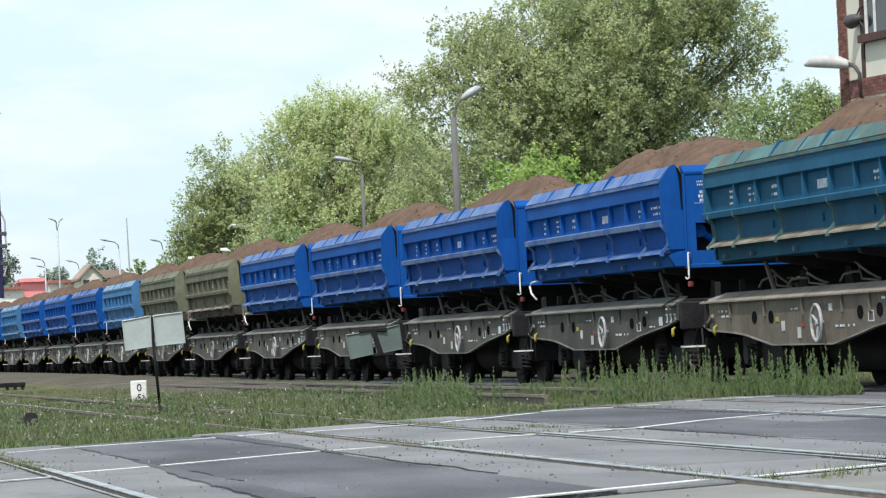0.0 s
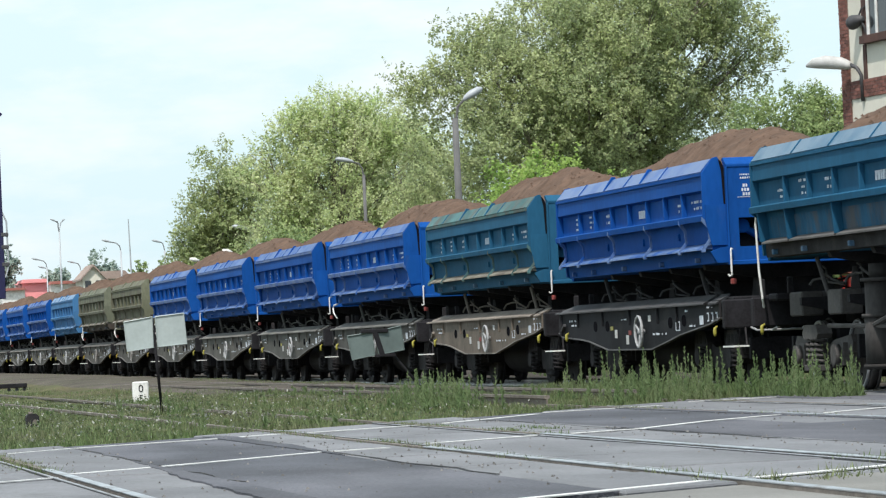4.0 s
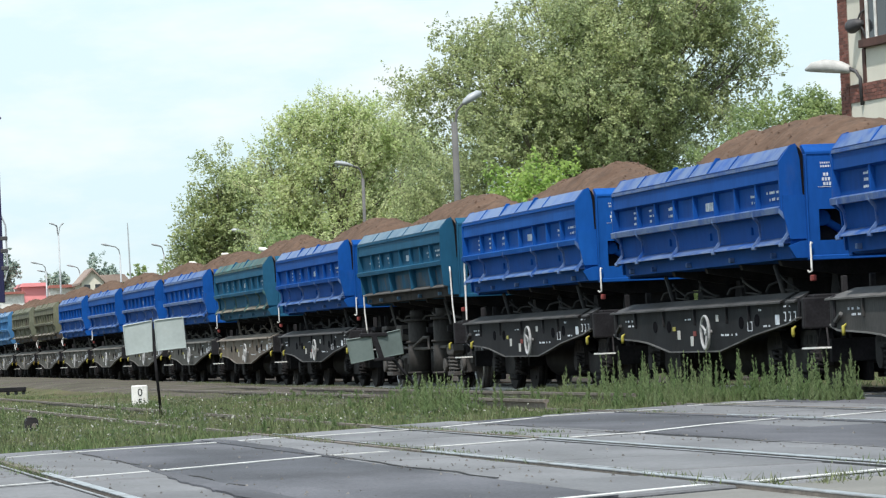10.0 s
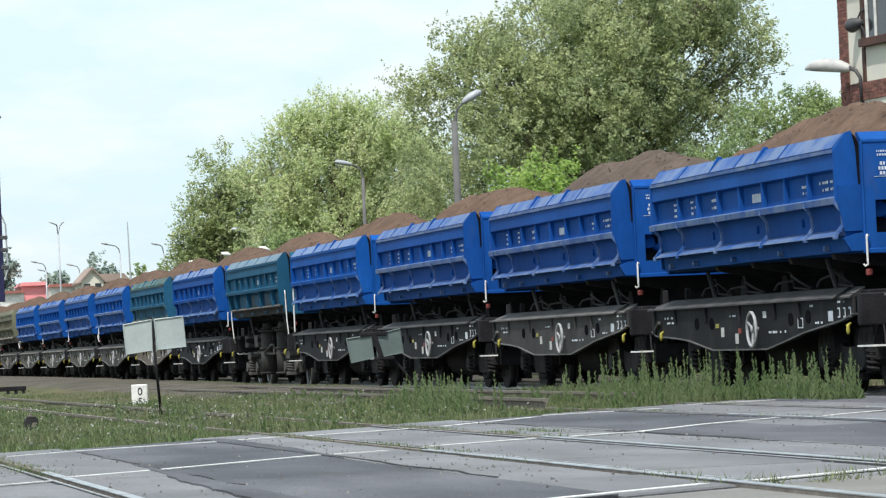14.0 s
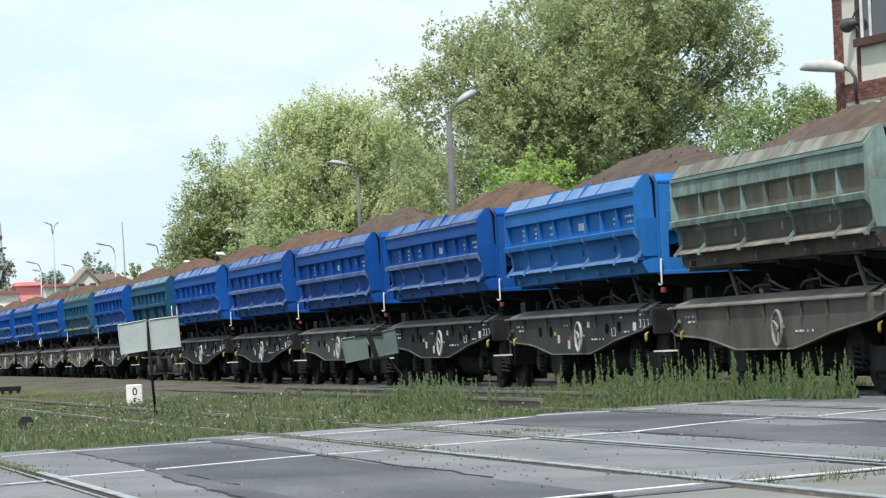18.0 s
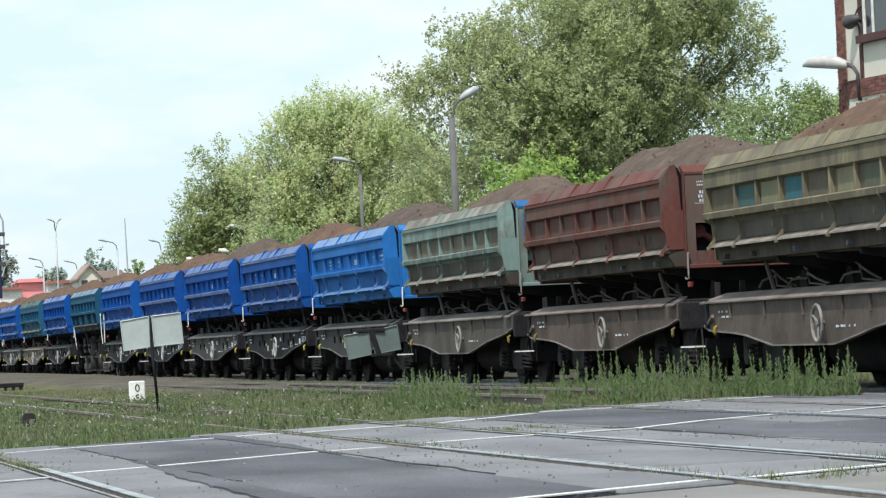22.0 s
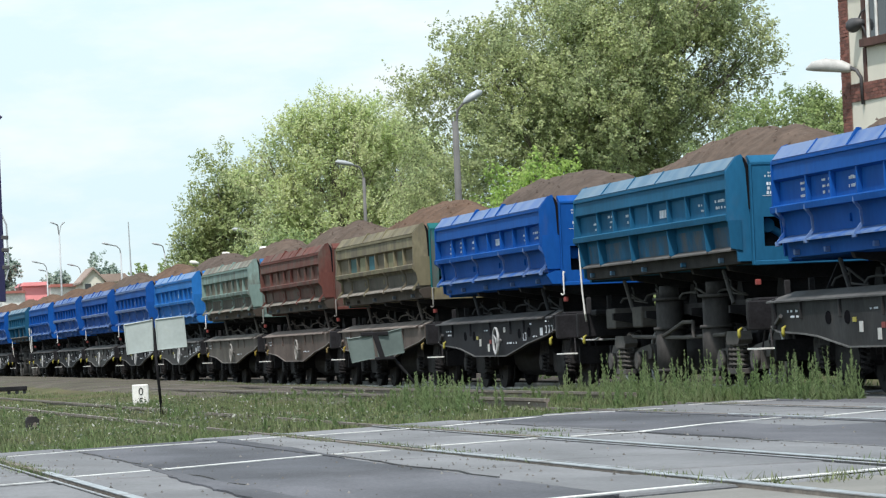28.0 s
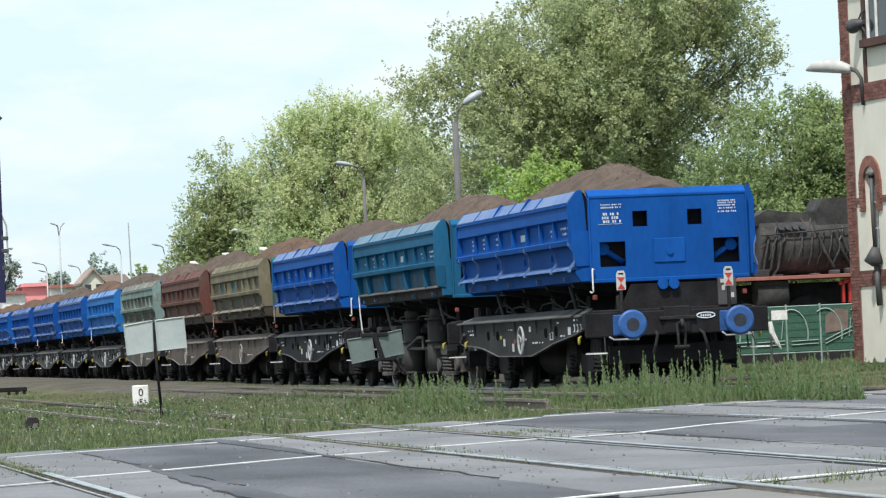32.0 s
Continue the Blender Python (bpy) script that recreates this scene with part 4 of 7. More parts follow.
        for u in (-0.15, 0.03):
            bm = bmesh.new()
            tube(bm, [(u, y - out * 0.22, 1.68), (u, y - out * 0.29, 1.68)], 0.085, 14)
            paint_part("roller", bm, wagon, "dark blue roller under the end wall")
        bm = bmesh.new()
        ring = [(0.47 + 0.15 * math.cos(a), y + out * 0.006, 1.15 + 0.045 * math.sin(a)) for a in [k * math.pi / 8 for k in range(17)]]
        tube(bm, ring, 0.011, 5, False)
        for k in range(5):
            box(bm, 0.38 + k * 0.037, 0.405 + k * 0.037, min(y, y + out * 0.008), max(y, y + out * 0.008), 1.13, 1.17)
        part("oval_mark", bm, M_MARK, wagon, "white oval stencil")
        bm = bmesh.new()
        box(bm, -0.98, -0.90, min(y, y - out * 0.05), max(y, y - out * 0.05), 1.26, 1.52, 0.01)
        part("lamp_iron", bm, M_DARK, wagon)
    if not cylinders:
        for s in (-1, 1):
            low = [(1.0, 1.0), (1.5, 0.925), (3.26, 0.79), (3.9, 0.715), (5.05, 0.592), (7.95, 0.597), (9.3, 0.74), (9.9, 0.775), (11.2, 0.82), (11.5, 0.89)]
            bm = bmesh.new()
            prism(bm, [(11.5, 1.205), (1.0, 1.26)] + low, s * 1.44, s * 1.465, "x")
            sole = part("sole_bar", bm, M_FRAME, wagon, "fish-belly sole bar of dusty grey steel")
            for y0, y1 in ((0.98, 1.42), (1.68, 11.55)):
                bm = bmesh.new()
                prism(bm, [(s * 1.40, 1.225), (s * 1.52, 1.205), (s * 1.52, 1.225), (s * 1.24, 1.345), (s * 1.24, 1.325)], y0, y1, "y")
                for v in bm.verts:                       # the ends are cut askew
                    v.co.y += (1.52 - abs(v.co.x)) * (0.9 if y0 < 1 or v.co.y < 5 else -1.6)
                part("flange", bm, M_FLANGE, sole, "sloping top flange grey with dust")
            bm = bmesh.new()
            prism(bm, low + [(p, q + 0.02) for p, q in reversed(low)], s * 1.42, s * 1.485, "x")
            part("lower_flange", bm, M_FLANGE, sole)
            for y in (10.02, 8.25, 6.40, 4.60, 3.42):
                bm = bmesh.new()
                box(bm, min(s * 1.46, s * 1.50), max(s * 1.46, s * 1.50), y - 0.02, y + 0.02, 0.98, 1.22, 0.005)
                part("stiffener", bm, M_FRAME, sole)
            bm = bmesh.new()                             # handwheel
            cy, cz = 5.50, 0.87
            ring = [(s * 1.56, cy + 0.23 * math.cos(a), cz + 0.23 * math.sin(a)) for a in [k * math.pi / 9 for k in range(19)]]
            tube(bm, ring, 0.021, 6, False)
            for a in (0.5, 2.6, 4.7):
                tube(bm, [(s * 1.54, cy, cz), (s * 1.56, cy + 0.24 * math.cos(a), cz + 0.24 * math.sin(a))], 0.016, 5)
            tube(bm, [(s * 1.46, cy, cz), (s * 1.57, cy, cz)], 0.035, 8)
            part("handwheel", bm, M_WHEEL, sole, "pale brake handwheel")
            for y, z, r in () if s > 0 else ((8.81, 0.98, 0.085), (7.97, 0.975, 0.085), (3.87, 0.98, 0.085), (3.05, 1.0, 0.085)):
                bm = bmesh.new()
                tube(bm, [(s * 1.464, y, z), (s * 1.472, y, z)], r, 12)
                for v in bm.verts:
                    v.co.y = y + (v.co.y - y) * 1.5
                part("opening", bm, M_HOLE, sole, "dark oval opening")
            bm = bmesh.new()
            x = s * 1.469 if s > 0 else -1.469
            stencil(bm, x, 10.15, 10.7, 0.98, 1.12, rng, 2)
            stencil(bm, x, 4.1, 5.0, 0.79, 0.86, rng, 1)
            tagged(part("stencil", bm, M_MARK, sole, "small white stencilled marks"), kind="stuff")
            for y, z, h, mt, words in () if s > 0 else ((6.62, 0.755, 0.14, M_TAIL, "dull white data plate"), (6.45, 0.86, 0.07, M_DULLRED, "small red plate"), (7.38, 0.85, 0.13, M_TAIL, "dull white data plate"), (7.66, 0.94, 0.06, M_YELLOW, "small yellow plate"), (5.15, 1.06, 0.09, M_TAIL, "dull white data plate")):
                bm = bmesh.new()
                box(bm, min(s * 1.466, s * 1.474), max(s * 1.466, s * 1.474), y - 0.075, y + 0.075, z - h / 2, z + h / 2)
                part("plate", bm, mt, sole, words)
            bm = bmesh.new()
            for k in range(3):                           # hook-shaped marks
                u = 1.12 + k * 0.24
                for a, b, c, d in ((0, 0.09, 0.105, 0.125), (0, 0.09, 0, 0.02), (0, 0.02, 0.02, 0.105)):
                    box(bm, x - 0.003, x + 0.003, u + a, u + b, 0.97 + c, 0.97 + d)
            stencil(bm, x, 1.15, 1.75, 1.14, 1.19, rng, 1)
            box(bm, x - 0.003, x + 0.003, 1.92, 2.12, 0.93, 1.06)
            stencil(bm, x, 2.3, 2.75, 0.89, 0.95, rng, 1)
            stencil(bm, x, 2.75, 3.0, 1.10, 1.18, rng, 1)
            stencil(bm, x, 6.45, 7.1, 1.04, 1.09, rng, 1)
            for a, b, c, d in ((0, 0.24, 0, 0.012), (0, 0.24, 0.12, 0.132), (0, 0.014, 0, 0.13), (0.226, 0.24, 0, 0.13)):
                box(bm, x - 0.003, x + 0.003, 3.3 + a, 3.3 + b, 0.86 + c, 0.86 + d)
            tagged(part("stencil", bm, M_MARK, sole, "white numerals as bars"), kind="stuff")
            bm = bmesh.new()
            tube(bm, [(s * 1.45, 11.5, 0.88), (s * 1.52, 10.85, 1.03)], 0.028, 5)
            part("diagonal_stay", bm, M_FLANGE, sole)
    else:
        for s in (-1, 1):
            for y in (3.85, 6.65):
                bm = bmesh.new()
                tube(bm, [(s * 1.1, y, 0.28), (s * 1.1, y, 0.95), (s * 1.1, y, 0.96), (s * 1.1, y, 1.40)], [0.225, 0.225, 0.205, 0.205], 18)
                tip = part("tipping_cylinder", bm, M_FRAME, wagon, "upright grey tipping cylinder")
                for z in (0.30, 0.92, 1.36):
                    bm = bmesh.new()
                    tube(bm, [(s * 1.1, y, z), (s * 1.1, y, z + 0.045)], 0.255, 18)
                    part("collar", bm, M_FRAME, tip)
                bm = bmesh.new()
                tube(bm, [(s * 1.1, y, 1.40), (s * 1.1, y, 1.58)], 0.15, 14)
                part("plunger", bm, M_FRAME, tip)
            bm = bmesh.new()
            tube(bm, [(s * 1.2, 3.0, 0.82), (s * 1.22, 5.4, 0.80), (s * 1.22, 8.6, 0.84)], 0.03, 6)
            tube(bm, [(s * 1.25, 6.6, 0.82), (s * 1.27, 5.2, 1.02), (s * 1.27, 4.6, 1.02), (s * 1.27, 4.6, 0.80)], 0.03, 6)
            part("air_pipe", bm, M_DARK, wagon)
            for y in (1.6, 8.4, 10.2):
                bm = bmesh.new()
                box(bm, min(s * 0.9, s * 1.2), max(s * 0.9, s * 1.2), y - 0.3, y + 0.3, 0.98, 1.3, 0.02)
                part("box_frame", bm, M_DARK, wagon)
            bm = bmesh.new()
            box(bm, min(s * 0.86, s * 0.92), max(s * 0.86, s * 0.92), 0.75, 11.2, 1.14, 1.30, 0.01)
            part("side_sill", bm, M_DARK, wagon)
    # pipes and tipping gear between frame and floor
    for s in (-1, 1):
        for y in (3.2, 5.2, 7.6, 9.2):
            bm = bmesh.new()
            lift, run = rng.uniform(0.08, 0.2), rng.uniform(0.4, 0.85)
            pts = [(s * (1.05 + 0.08 * math.cos(3 * a)), y + run * math.cos(a), 1.38 + lift * math.sin(a) + 0.03 * math.sin(4 * a)) for a in [k * math.pi / 9 for k in range(10)]]
            tube(bm, pts, 0.017, 6)
            part("hose", bm, M_FLANGE, wagon)
            bm = bmesh.new()
            tube(bm, [(s * 0.95, y - 0.5, 1.36), (s * 1.0, y + 0.1, 1.40), (s * 1.0, y + 0.2, 1.58), (s * 0.9, y + 0.7, 1.62)], 0.015, 6)
            part("pipe", bm, M_FLANGE, wagon)
        for y in (2.6, 8.7):
            bm = bmesh.new()
            tube(bm, [(s * 1.18, y, 1.25), (s * 1.24, y + 0.25, 1.72)], 0.03, 6)
            part("prop", bm, M_FLANGE, wagon)
        for y in (1.0,):
            bm = bmesh.new()
            box(bm, min(s * 1.20, s * 1.27), max(s * 1.20, s * 1.27), y, y + 0.08, 1.47, 1.55, 0.01)
            part("marker", bm, M_DULLRED, wagon, "small dull red marker")
    for y in (2.55, 9.45):
        make_bogie(wagon, y, cylinders)
    return wagon


def colour_wagon(wagon, rgb, frame_rgb):
    for ob in wagon.children_recursive:
        # flanges, shelves and stays are paler than the frame
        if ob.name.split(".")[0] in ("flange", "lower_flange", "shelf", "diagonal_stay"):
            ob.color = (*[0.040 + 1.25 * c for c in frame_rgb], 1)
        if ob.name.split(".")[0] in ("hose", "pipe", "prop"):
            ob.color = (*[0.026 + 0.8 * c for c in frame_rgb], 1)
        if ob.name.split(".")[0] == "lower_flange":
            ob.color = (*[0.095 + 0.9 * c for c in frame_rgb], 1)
        if ob.name.split(".")[0] in ("sole_bar", "stiffener", "tipping_cylinder", "collar", "plunger"):
            ob.color = (*frame_rgb, 1)
        if ob.name.split(".")[0] in PAINTED:
            ob.color = (*rgb, 1)


def make_load(seed):
    """A heap of soil: one hump over the length, uneven."""
    nx, ny = 32, 130
    clod = random.Random(seed)
    bm = bmesh.new()
    rows = []
    for j in range(ny + 1):
        y = 1.25 + 9.5 * j / ny
        row = []
        for i in range(nx + 1):
            u = -1 + 2 * i / nx
            x = 1.24 * u
            v = (y - 1.25) / 9.5
            crest = math.sin(math.pi * min(1, max(0, 0.05 + 0.90 * v))) ** 0.40
            h = (1 - abs(u) ** 1.7) * crest * 0.94
            h += 0.10 * noise.noise((x * 0.9, y * 0.55, seed * 7.3)) + 0.05 * noise.noise((x * 3, y * 2.2, seed * 3.1))
            h += 0.035 * noise.noise((x * 6, y * 5, seed)) + 0.022 * noise.noise((x * 13, y * 12, seed * 1.3)) + 0.10 * noise.noise((x * 0.3, y * 0.9, seed * 1.7))
            edge = 2.86 if 0 < i < nx else 2.78
            row.append(bm.verts.new((x, y, edge + h)))
        rows.append(row)
    for a, b in zip(rows, rows[1:]):
        for i in range(nx):
            bm.faces.new((a[i], a[i + 1], b[i + 1], b[i])).smooth = True
    # skirts and underside
    rim = rows[0] + [r[-1] for r in rows[1:]] + rows[-1][-2::-1] + [r[0] for r in rows[-2:0:-1]]
    low = [bm.verts.new((v.co.x, v.co.y, 1.92)) for v in rim]
    for i in range(len(rim)):
        bm.faces.new((rim[i], low[i], low[(i + 1) % len(rim)], rim[(i + 1) % len(rim)]))
    for _ in range(260):                                 # loose clods and stones
        r = clod.choice(rows[3:-3])
        p = r[clod.randrange(2, nx - 2)].co + Vector((clod.uniform(-0.05, 0.05), clod.uniform(-0.05, 0.05), 0.0))
        q = clod.uniform(0.012, 0.034)
        vs = [bm.verts.new(p + Vector(d) * q * clod.uniform(0.7, 1.3)) for d in ((1, 0, 0), (0, 1, 0), (-1, 0, 0), (0, -1, 0), (0, 0, 1))]
        for a, b in ((0, 1), (1, 2), (2, 3), (3, 0)):
            bm.faces.new((vs[a], vs[b], vs[4]))
    return part("soil_load", bm, M_SOIL)


COUNT = 28
plain = make_wagon(False)
special = make_wagon(True)
LABELS = {3: "olive-yellow dump wagon, faded and patched with teal", 4: "rust-red dump wagon with a dusty brown frame", 5: "pale grey-green dump wagon with a worn rim",
          6: "bright blue freshly painted dump wagon", 13: "teal dump wagon with a dusty fish-belly frame", 18: "olive dump wagon grey with dust", 19: "olive dump wagon grey with dust",
          20: "light blue dusty dump wagon", 24: "light blue dusty dump wagon", 0: "blue dump wagon with tail boards at the train's end"}
WAGONS, LOADS = [], []
load_masters = [make_load(k + 1) for k in range(5)]
for k in range(COUNT):
    y = k * PITCH + SHIFT.get(k, 0)
    if k == 0:
        w = plain
    elif k == 1:
        w = special
    else:
        w = copy_thing(special if k == 11 else plain, pose(TRACK_X, y, 0))
    w.matrix_basis = pose(TRACK_X, y, 0)
    if k in LABELS:
        tagged(w, LABELS[k])
    elif k > 1 and k != 11:
        tagged(w, "blue side-tipping dump wagon with a grey fish-belly frame")
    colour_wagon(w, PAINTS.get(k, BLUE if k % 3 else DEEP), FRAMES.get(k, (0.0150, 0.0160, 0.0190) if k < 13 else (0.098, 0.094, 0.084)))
    WAGONS.append((w, y))
    ld = load_masters[k] if k < 5 else copy_thing(load_masters[(k * 3) % 5], pose(TRACK_X, y, 0))
    ld.matrix_basis = pose(TRACK_X, y, 0)
    tagged(ld, "heaped load of dry reddish-brown soil in a dump wagon", "soil load", "soil loads")
    ld.color = (*((0.100, 0.077, 0.064), (0.106, 0.080, 0.066), (0.094, 0.074, 0.064), (0.118, 0.078, 0.058))[k % 4 if k < 9 else 3], 1)
    LOADS.append((ld, y))

bm = bmesh.new()                                         # tall grab bar at the front corner of one wagon
tube(bm, [(-1.44, 10.80, 2.30), (-1.50, 10.92, 2.40), (-1.52, 11.04, 2.36), (-1.52, 11.08, 2.24), (-1.52, 11.08, 1.30)], 0.017, 6)
part("handrail", bm, M_WHITE, WAGONS[10][0], "tall white bent handrail")
# ledges of the front wagons, greyed by dust and by painted-in haze and sheen
for k in (7, 8, 9, 14, 15, 16, 17, 21, 22, 23, 25, 26, 27):
    for ob in WAGONS[k][0].children_recursive:
        if ob.name.split(".")[0] in ("lid", "waist_rail", "lip", "ridge"):
            ob.material_slots[0].link = 'OBJECT'
            ob.material_slots[0].material = M_GREYED
for k in (14, 17, 18, 19):
    bm = bmesh.new()
    tube(bm, [(-1.48, 10.55, 1.78), (-1.50, 10.95, 1.76), (-1.52, 11.0, 1.70), (-1.52, 10.9, 1.58), (-1.52, 10.5, 1.47)], 0.016, 6)
    part("lever", bm, M_WHITE, WAGONS[k][0], "white folded lever")
for ob in WAGONS[13][0].children_recursive:              # its rims are pale with dust
    if ob.name.split(".")[0] in ("lip", "lid", "ridge", "bracket"):
        ob.material_slots[0].link = 'OBJECT'
        ob.material_slots[0].material = M_OLD
        ob.color = (0.21, 0.20, 0.165, 1) if ob.name.startswith("lip") else (0.075, 0.155, 0.16, 1)
# old wagons with weathered paint
for k in (3, 4, 5, 18, 19):
    for ob in WAGONS[k][0].children_recursive:
        if ob.name.split(".")[0] in ("side_flap", "rib", "waist_rail", "bracket", "lip", "sill", "tipping_body", "lid", "cheek", "end_wall"):
            ob.material_slots[0].link = 'OBJECT'
            ob.material_slots[0].material = M_OLD
        if ob.name.split(".")[0] in ("sill", "hinge_block", "gusset"):       # grime, and the lip's shade put into the colour
            ob.color = (0.062, 0.052, 0.045, 1)
        if k == 5 and ob.name.split(".")[0] == "lid":
            ob.color = (0.20, 0.20, 0.175, 1)
        if ob.name.split(".")[0] == "lip":               # pale with wear and with the light on the lip painted in
            ob.color = (0.235, 0.215, 0.190, 1)
        if ob.name.split(".")[0] in ("handrail", "handwheel"):
            ob.material_slots[0].link = 'OBJECT'
            ob.material_slots[0].material = M_DULL
            tagged(ob, "dirty grey " + ob.name.split(".")[0])
        if ob.name.split(".")[0] == "valve_handle":
            ob.material_slots[0].link = 'OBJECT'
            ob.material_slots[0].material = M_OLD
            ob.color = (0.26, 0.19, 0.03, 1)
# lip and brackets paler: dust, with highlights put into the colour
for ob in WAGONS[2][0].children_recursive:
    if ob.name.split(".")[0] in ("lip", "bracket"):
        ob.material_slots[0].link = 'OBJECT'
        ob.material_slots[0].material = M_GREYED
# only the last wagon carries a plate and rollers over its headstock
for w, _ in WAGONS[1:]:
    for ob in [o for o in w.children if o.name.split(".")[0] in ("end_plate", "roller")]:
        bpy.data.objects.remove(ob)
# buffers inside the train are darker than the last wagon's
for w, _ in WAGONS[1:]:
    for ob in w.children_recursive:
        if ob.name.split(".")[0] in ("buffer", "buffer_head"):
            ob.material_slots[0].link = 'OBJECT'
            ob.material_slots[0].material = M_DARK
            if ob.name.startswith("buffer.") or ob.name == "buffer":
                tagged(ob, "dark greasy buffer")
# the odd wagons' open bogies are a paler grey
for k in (1, 11):
    for ob in WAGONS[k][0].children_recursive:
        if ob.name.split(".")[0] in ("side_frame", "axle_box", "spring", "spring_plate", "wheelset", "box_frame", "air_pipe"):
            ob.material_slots[0].link = 'OBJECT'
            ob.material_slots[0].material = M_FLANGE
            ob.color = (0.080, 0.076, 0.074, 1)
    for ob in list(WAGONS[k][0].children):
        if k == 1 and ob.name.startswith("handrail") and ob.data.vertices[0].co.y < 6:
            bpy.data.objects.remove(ob)
# wagons repainted in part
for w, k in ((WAGONS[3][0], 3), (WAGONS[4][0], 4), (WAGONS[5][0], 5)):
    for ob in list(w.children_recursive):
        base = ob.name.split(".")[0]
        if base == "stencil" and ob.parent.name.startswith("side_flap"):
            bpy.data.objects.remove(ob)
        elif base in ("stencil", "plate", "opening") and ob.parent.name.startswith("sole_bar"):
            if base != "stencil" or ob.data.vertices[0].co.y < 4:      # grime hides most of the marks
                bpy.data.objects.remove(ob)
        elif base == "end_wall" and k == 3:
            for o in (ob, *ob.children):
                o.color = (0.018, 0.115, 0.125, 1)
        elif base in ("hatch", "cap") and k == 5:
            ob.color = (0.03, 0.11, 0.26, 1)
for y0, y1, rgb in ((8.2, 9.2, (0.065, 0.125, 0.125)), (5.75, 6.7, (0.045, 0.125, 0.155)), (6.95, 7.9, (0.20, 0.20, 0.13)), (3.5, 4.35, (0.19, 0.185, 0.12)), (2.4, 3.2, (0.11, 0.12, 0.09))):
    bm = bmesh.new()
    box(bm, -1.545, -1.525, y0, y1, 2.42, 2.75, 0.003)
    ob = part("panel", bm, M_PAINT, WAGONS[3][0], "repainted side panel")
    ob.color = (*rgb, 1)
bm = bmesh.new()
box(bm, -1.318, 1.318, 0.900, 0.932, 1.73, 1.97, 0.006)
ob = part("panel", bm, M_OLD, WAGONS[3][0], "olive lower panel of the end wall")
ob.color = (0.17, 0.15, 0.085, 1)
bm = bmesh.new()
box(bm, -1.20, -0.55, 0.925, 0.938, 2.62, 3.02, 0.004)
ob = part("panel", bm, M_PAINT, WAGONS[5][0], "blue repainted patch")
ob.color = (0.03, 0.12, 0.30, 1)

# dirty brown fields between the ribs of the old wagons
for k, high, low in ((3, (0.125, 0.110, 0.078), (0.092, 0.086, 0.074)), (4, (0.112, 0.052, 0.044), (0.105, 0.056, 0.048)), (5, (0.145, 0.128, 0.100), (0.074, 0.074, 0.066))):
    edges = (10.5,) + RIBS + (1.12,)
    for a, b in zip(edges, edges[1:]):
        bm = bmesh.new()
        box(bm, -1.537, -1.528, b + 0.06, a - 0.06, 2.415, 2.755, 0.002)
        ob = part("field", bm, M_OLD, WAGONS[k][0])
        ob.color = (*high, 1)
    bm = bmesh.new()
    prism(bm, [(-1.505, 2.29), (-1.512, 2.29), (-1.492, 2.06), (-1.482, 2.06)], 1.1, 10.5, "y")
    ob = part("lower_field", bm, M_OLD, WAGONS[k][0], "scuffed lower panel")
    ob.color = (*low, 1)

# tail boards on the last wagon
for s in (-0.92, 0.845):
    bm = bmesh.new()
    prism(bm, [(s - 0.075, 1.605), (s + 0.075, 1.605), (s + 0.075, 1.86), (s + 0.05, 1.915), (s - 0.05, 1.915), (s - 0.075, 1.86)], 0.52, 0.535, "y")
    board = part("tail_board", bm, M_TAIL, plain, "white tail board with red triangles")
    bm = bmesh.new()
    prism(bm, [(s - 0.06, 1.81), (s + 0.06, 1.81), (s, 1.725)], 0.512, 0.519, "y")
    prism(bm, [(s - 0.06, 1.625), (s + 0.06, 1.625), (s, 1.715)], 0.512, 0.519, "y")
    part("triangle", bm, M_RED, board)
    bm = bmesh.new()
    box(bm, s - 0.04, s + 0.04, 0.514, 0.519, 1.855, 1.88, 0.002)
    part("grip_slot", bm, M_BLACK, board, "dark hand slot")
    bm = bmesh.new()
    tube(bm, [(s, 0.55, 1.25), (s, 0.55, 1.61)], 0.028, 6)
    part("stem", bm, M_DARK, board)
bm = bmesh.new()
box(bm, 0.74, 1.04, 0.80, 0.86, 1.30, 1.74, 0.01)
panel = part("control_panel", bm, M_PANEL, plain, "dark grey brake control panel with small labels")
bm = bmesh.new()
for u, z, w, h in ((0.78, 1.66, 0.08, 0.06), (0.80, 1.54, 0.05, 0.08), (0.95, 1.42, 0.05, 0.08)):
    box(bm, u, u + w, 0.794, 0.799, z, z + h, 0.001)
tagged(part("plate", bm, M_TAIL, panel, "small white label plates"), kind="stuff")


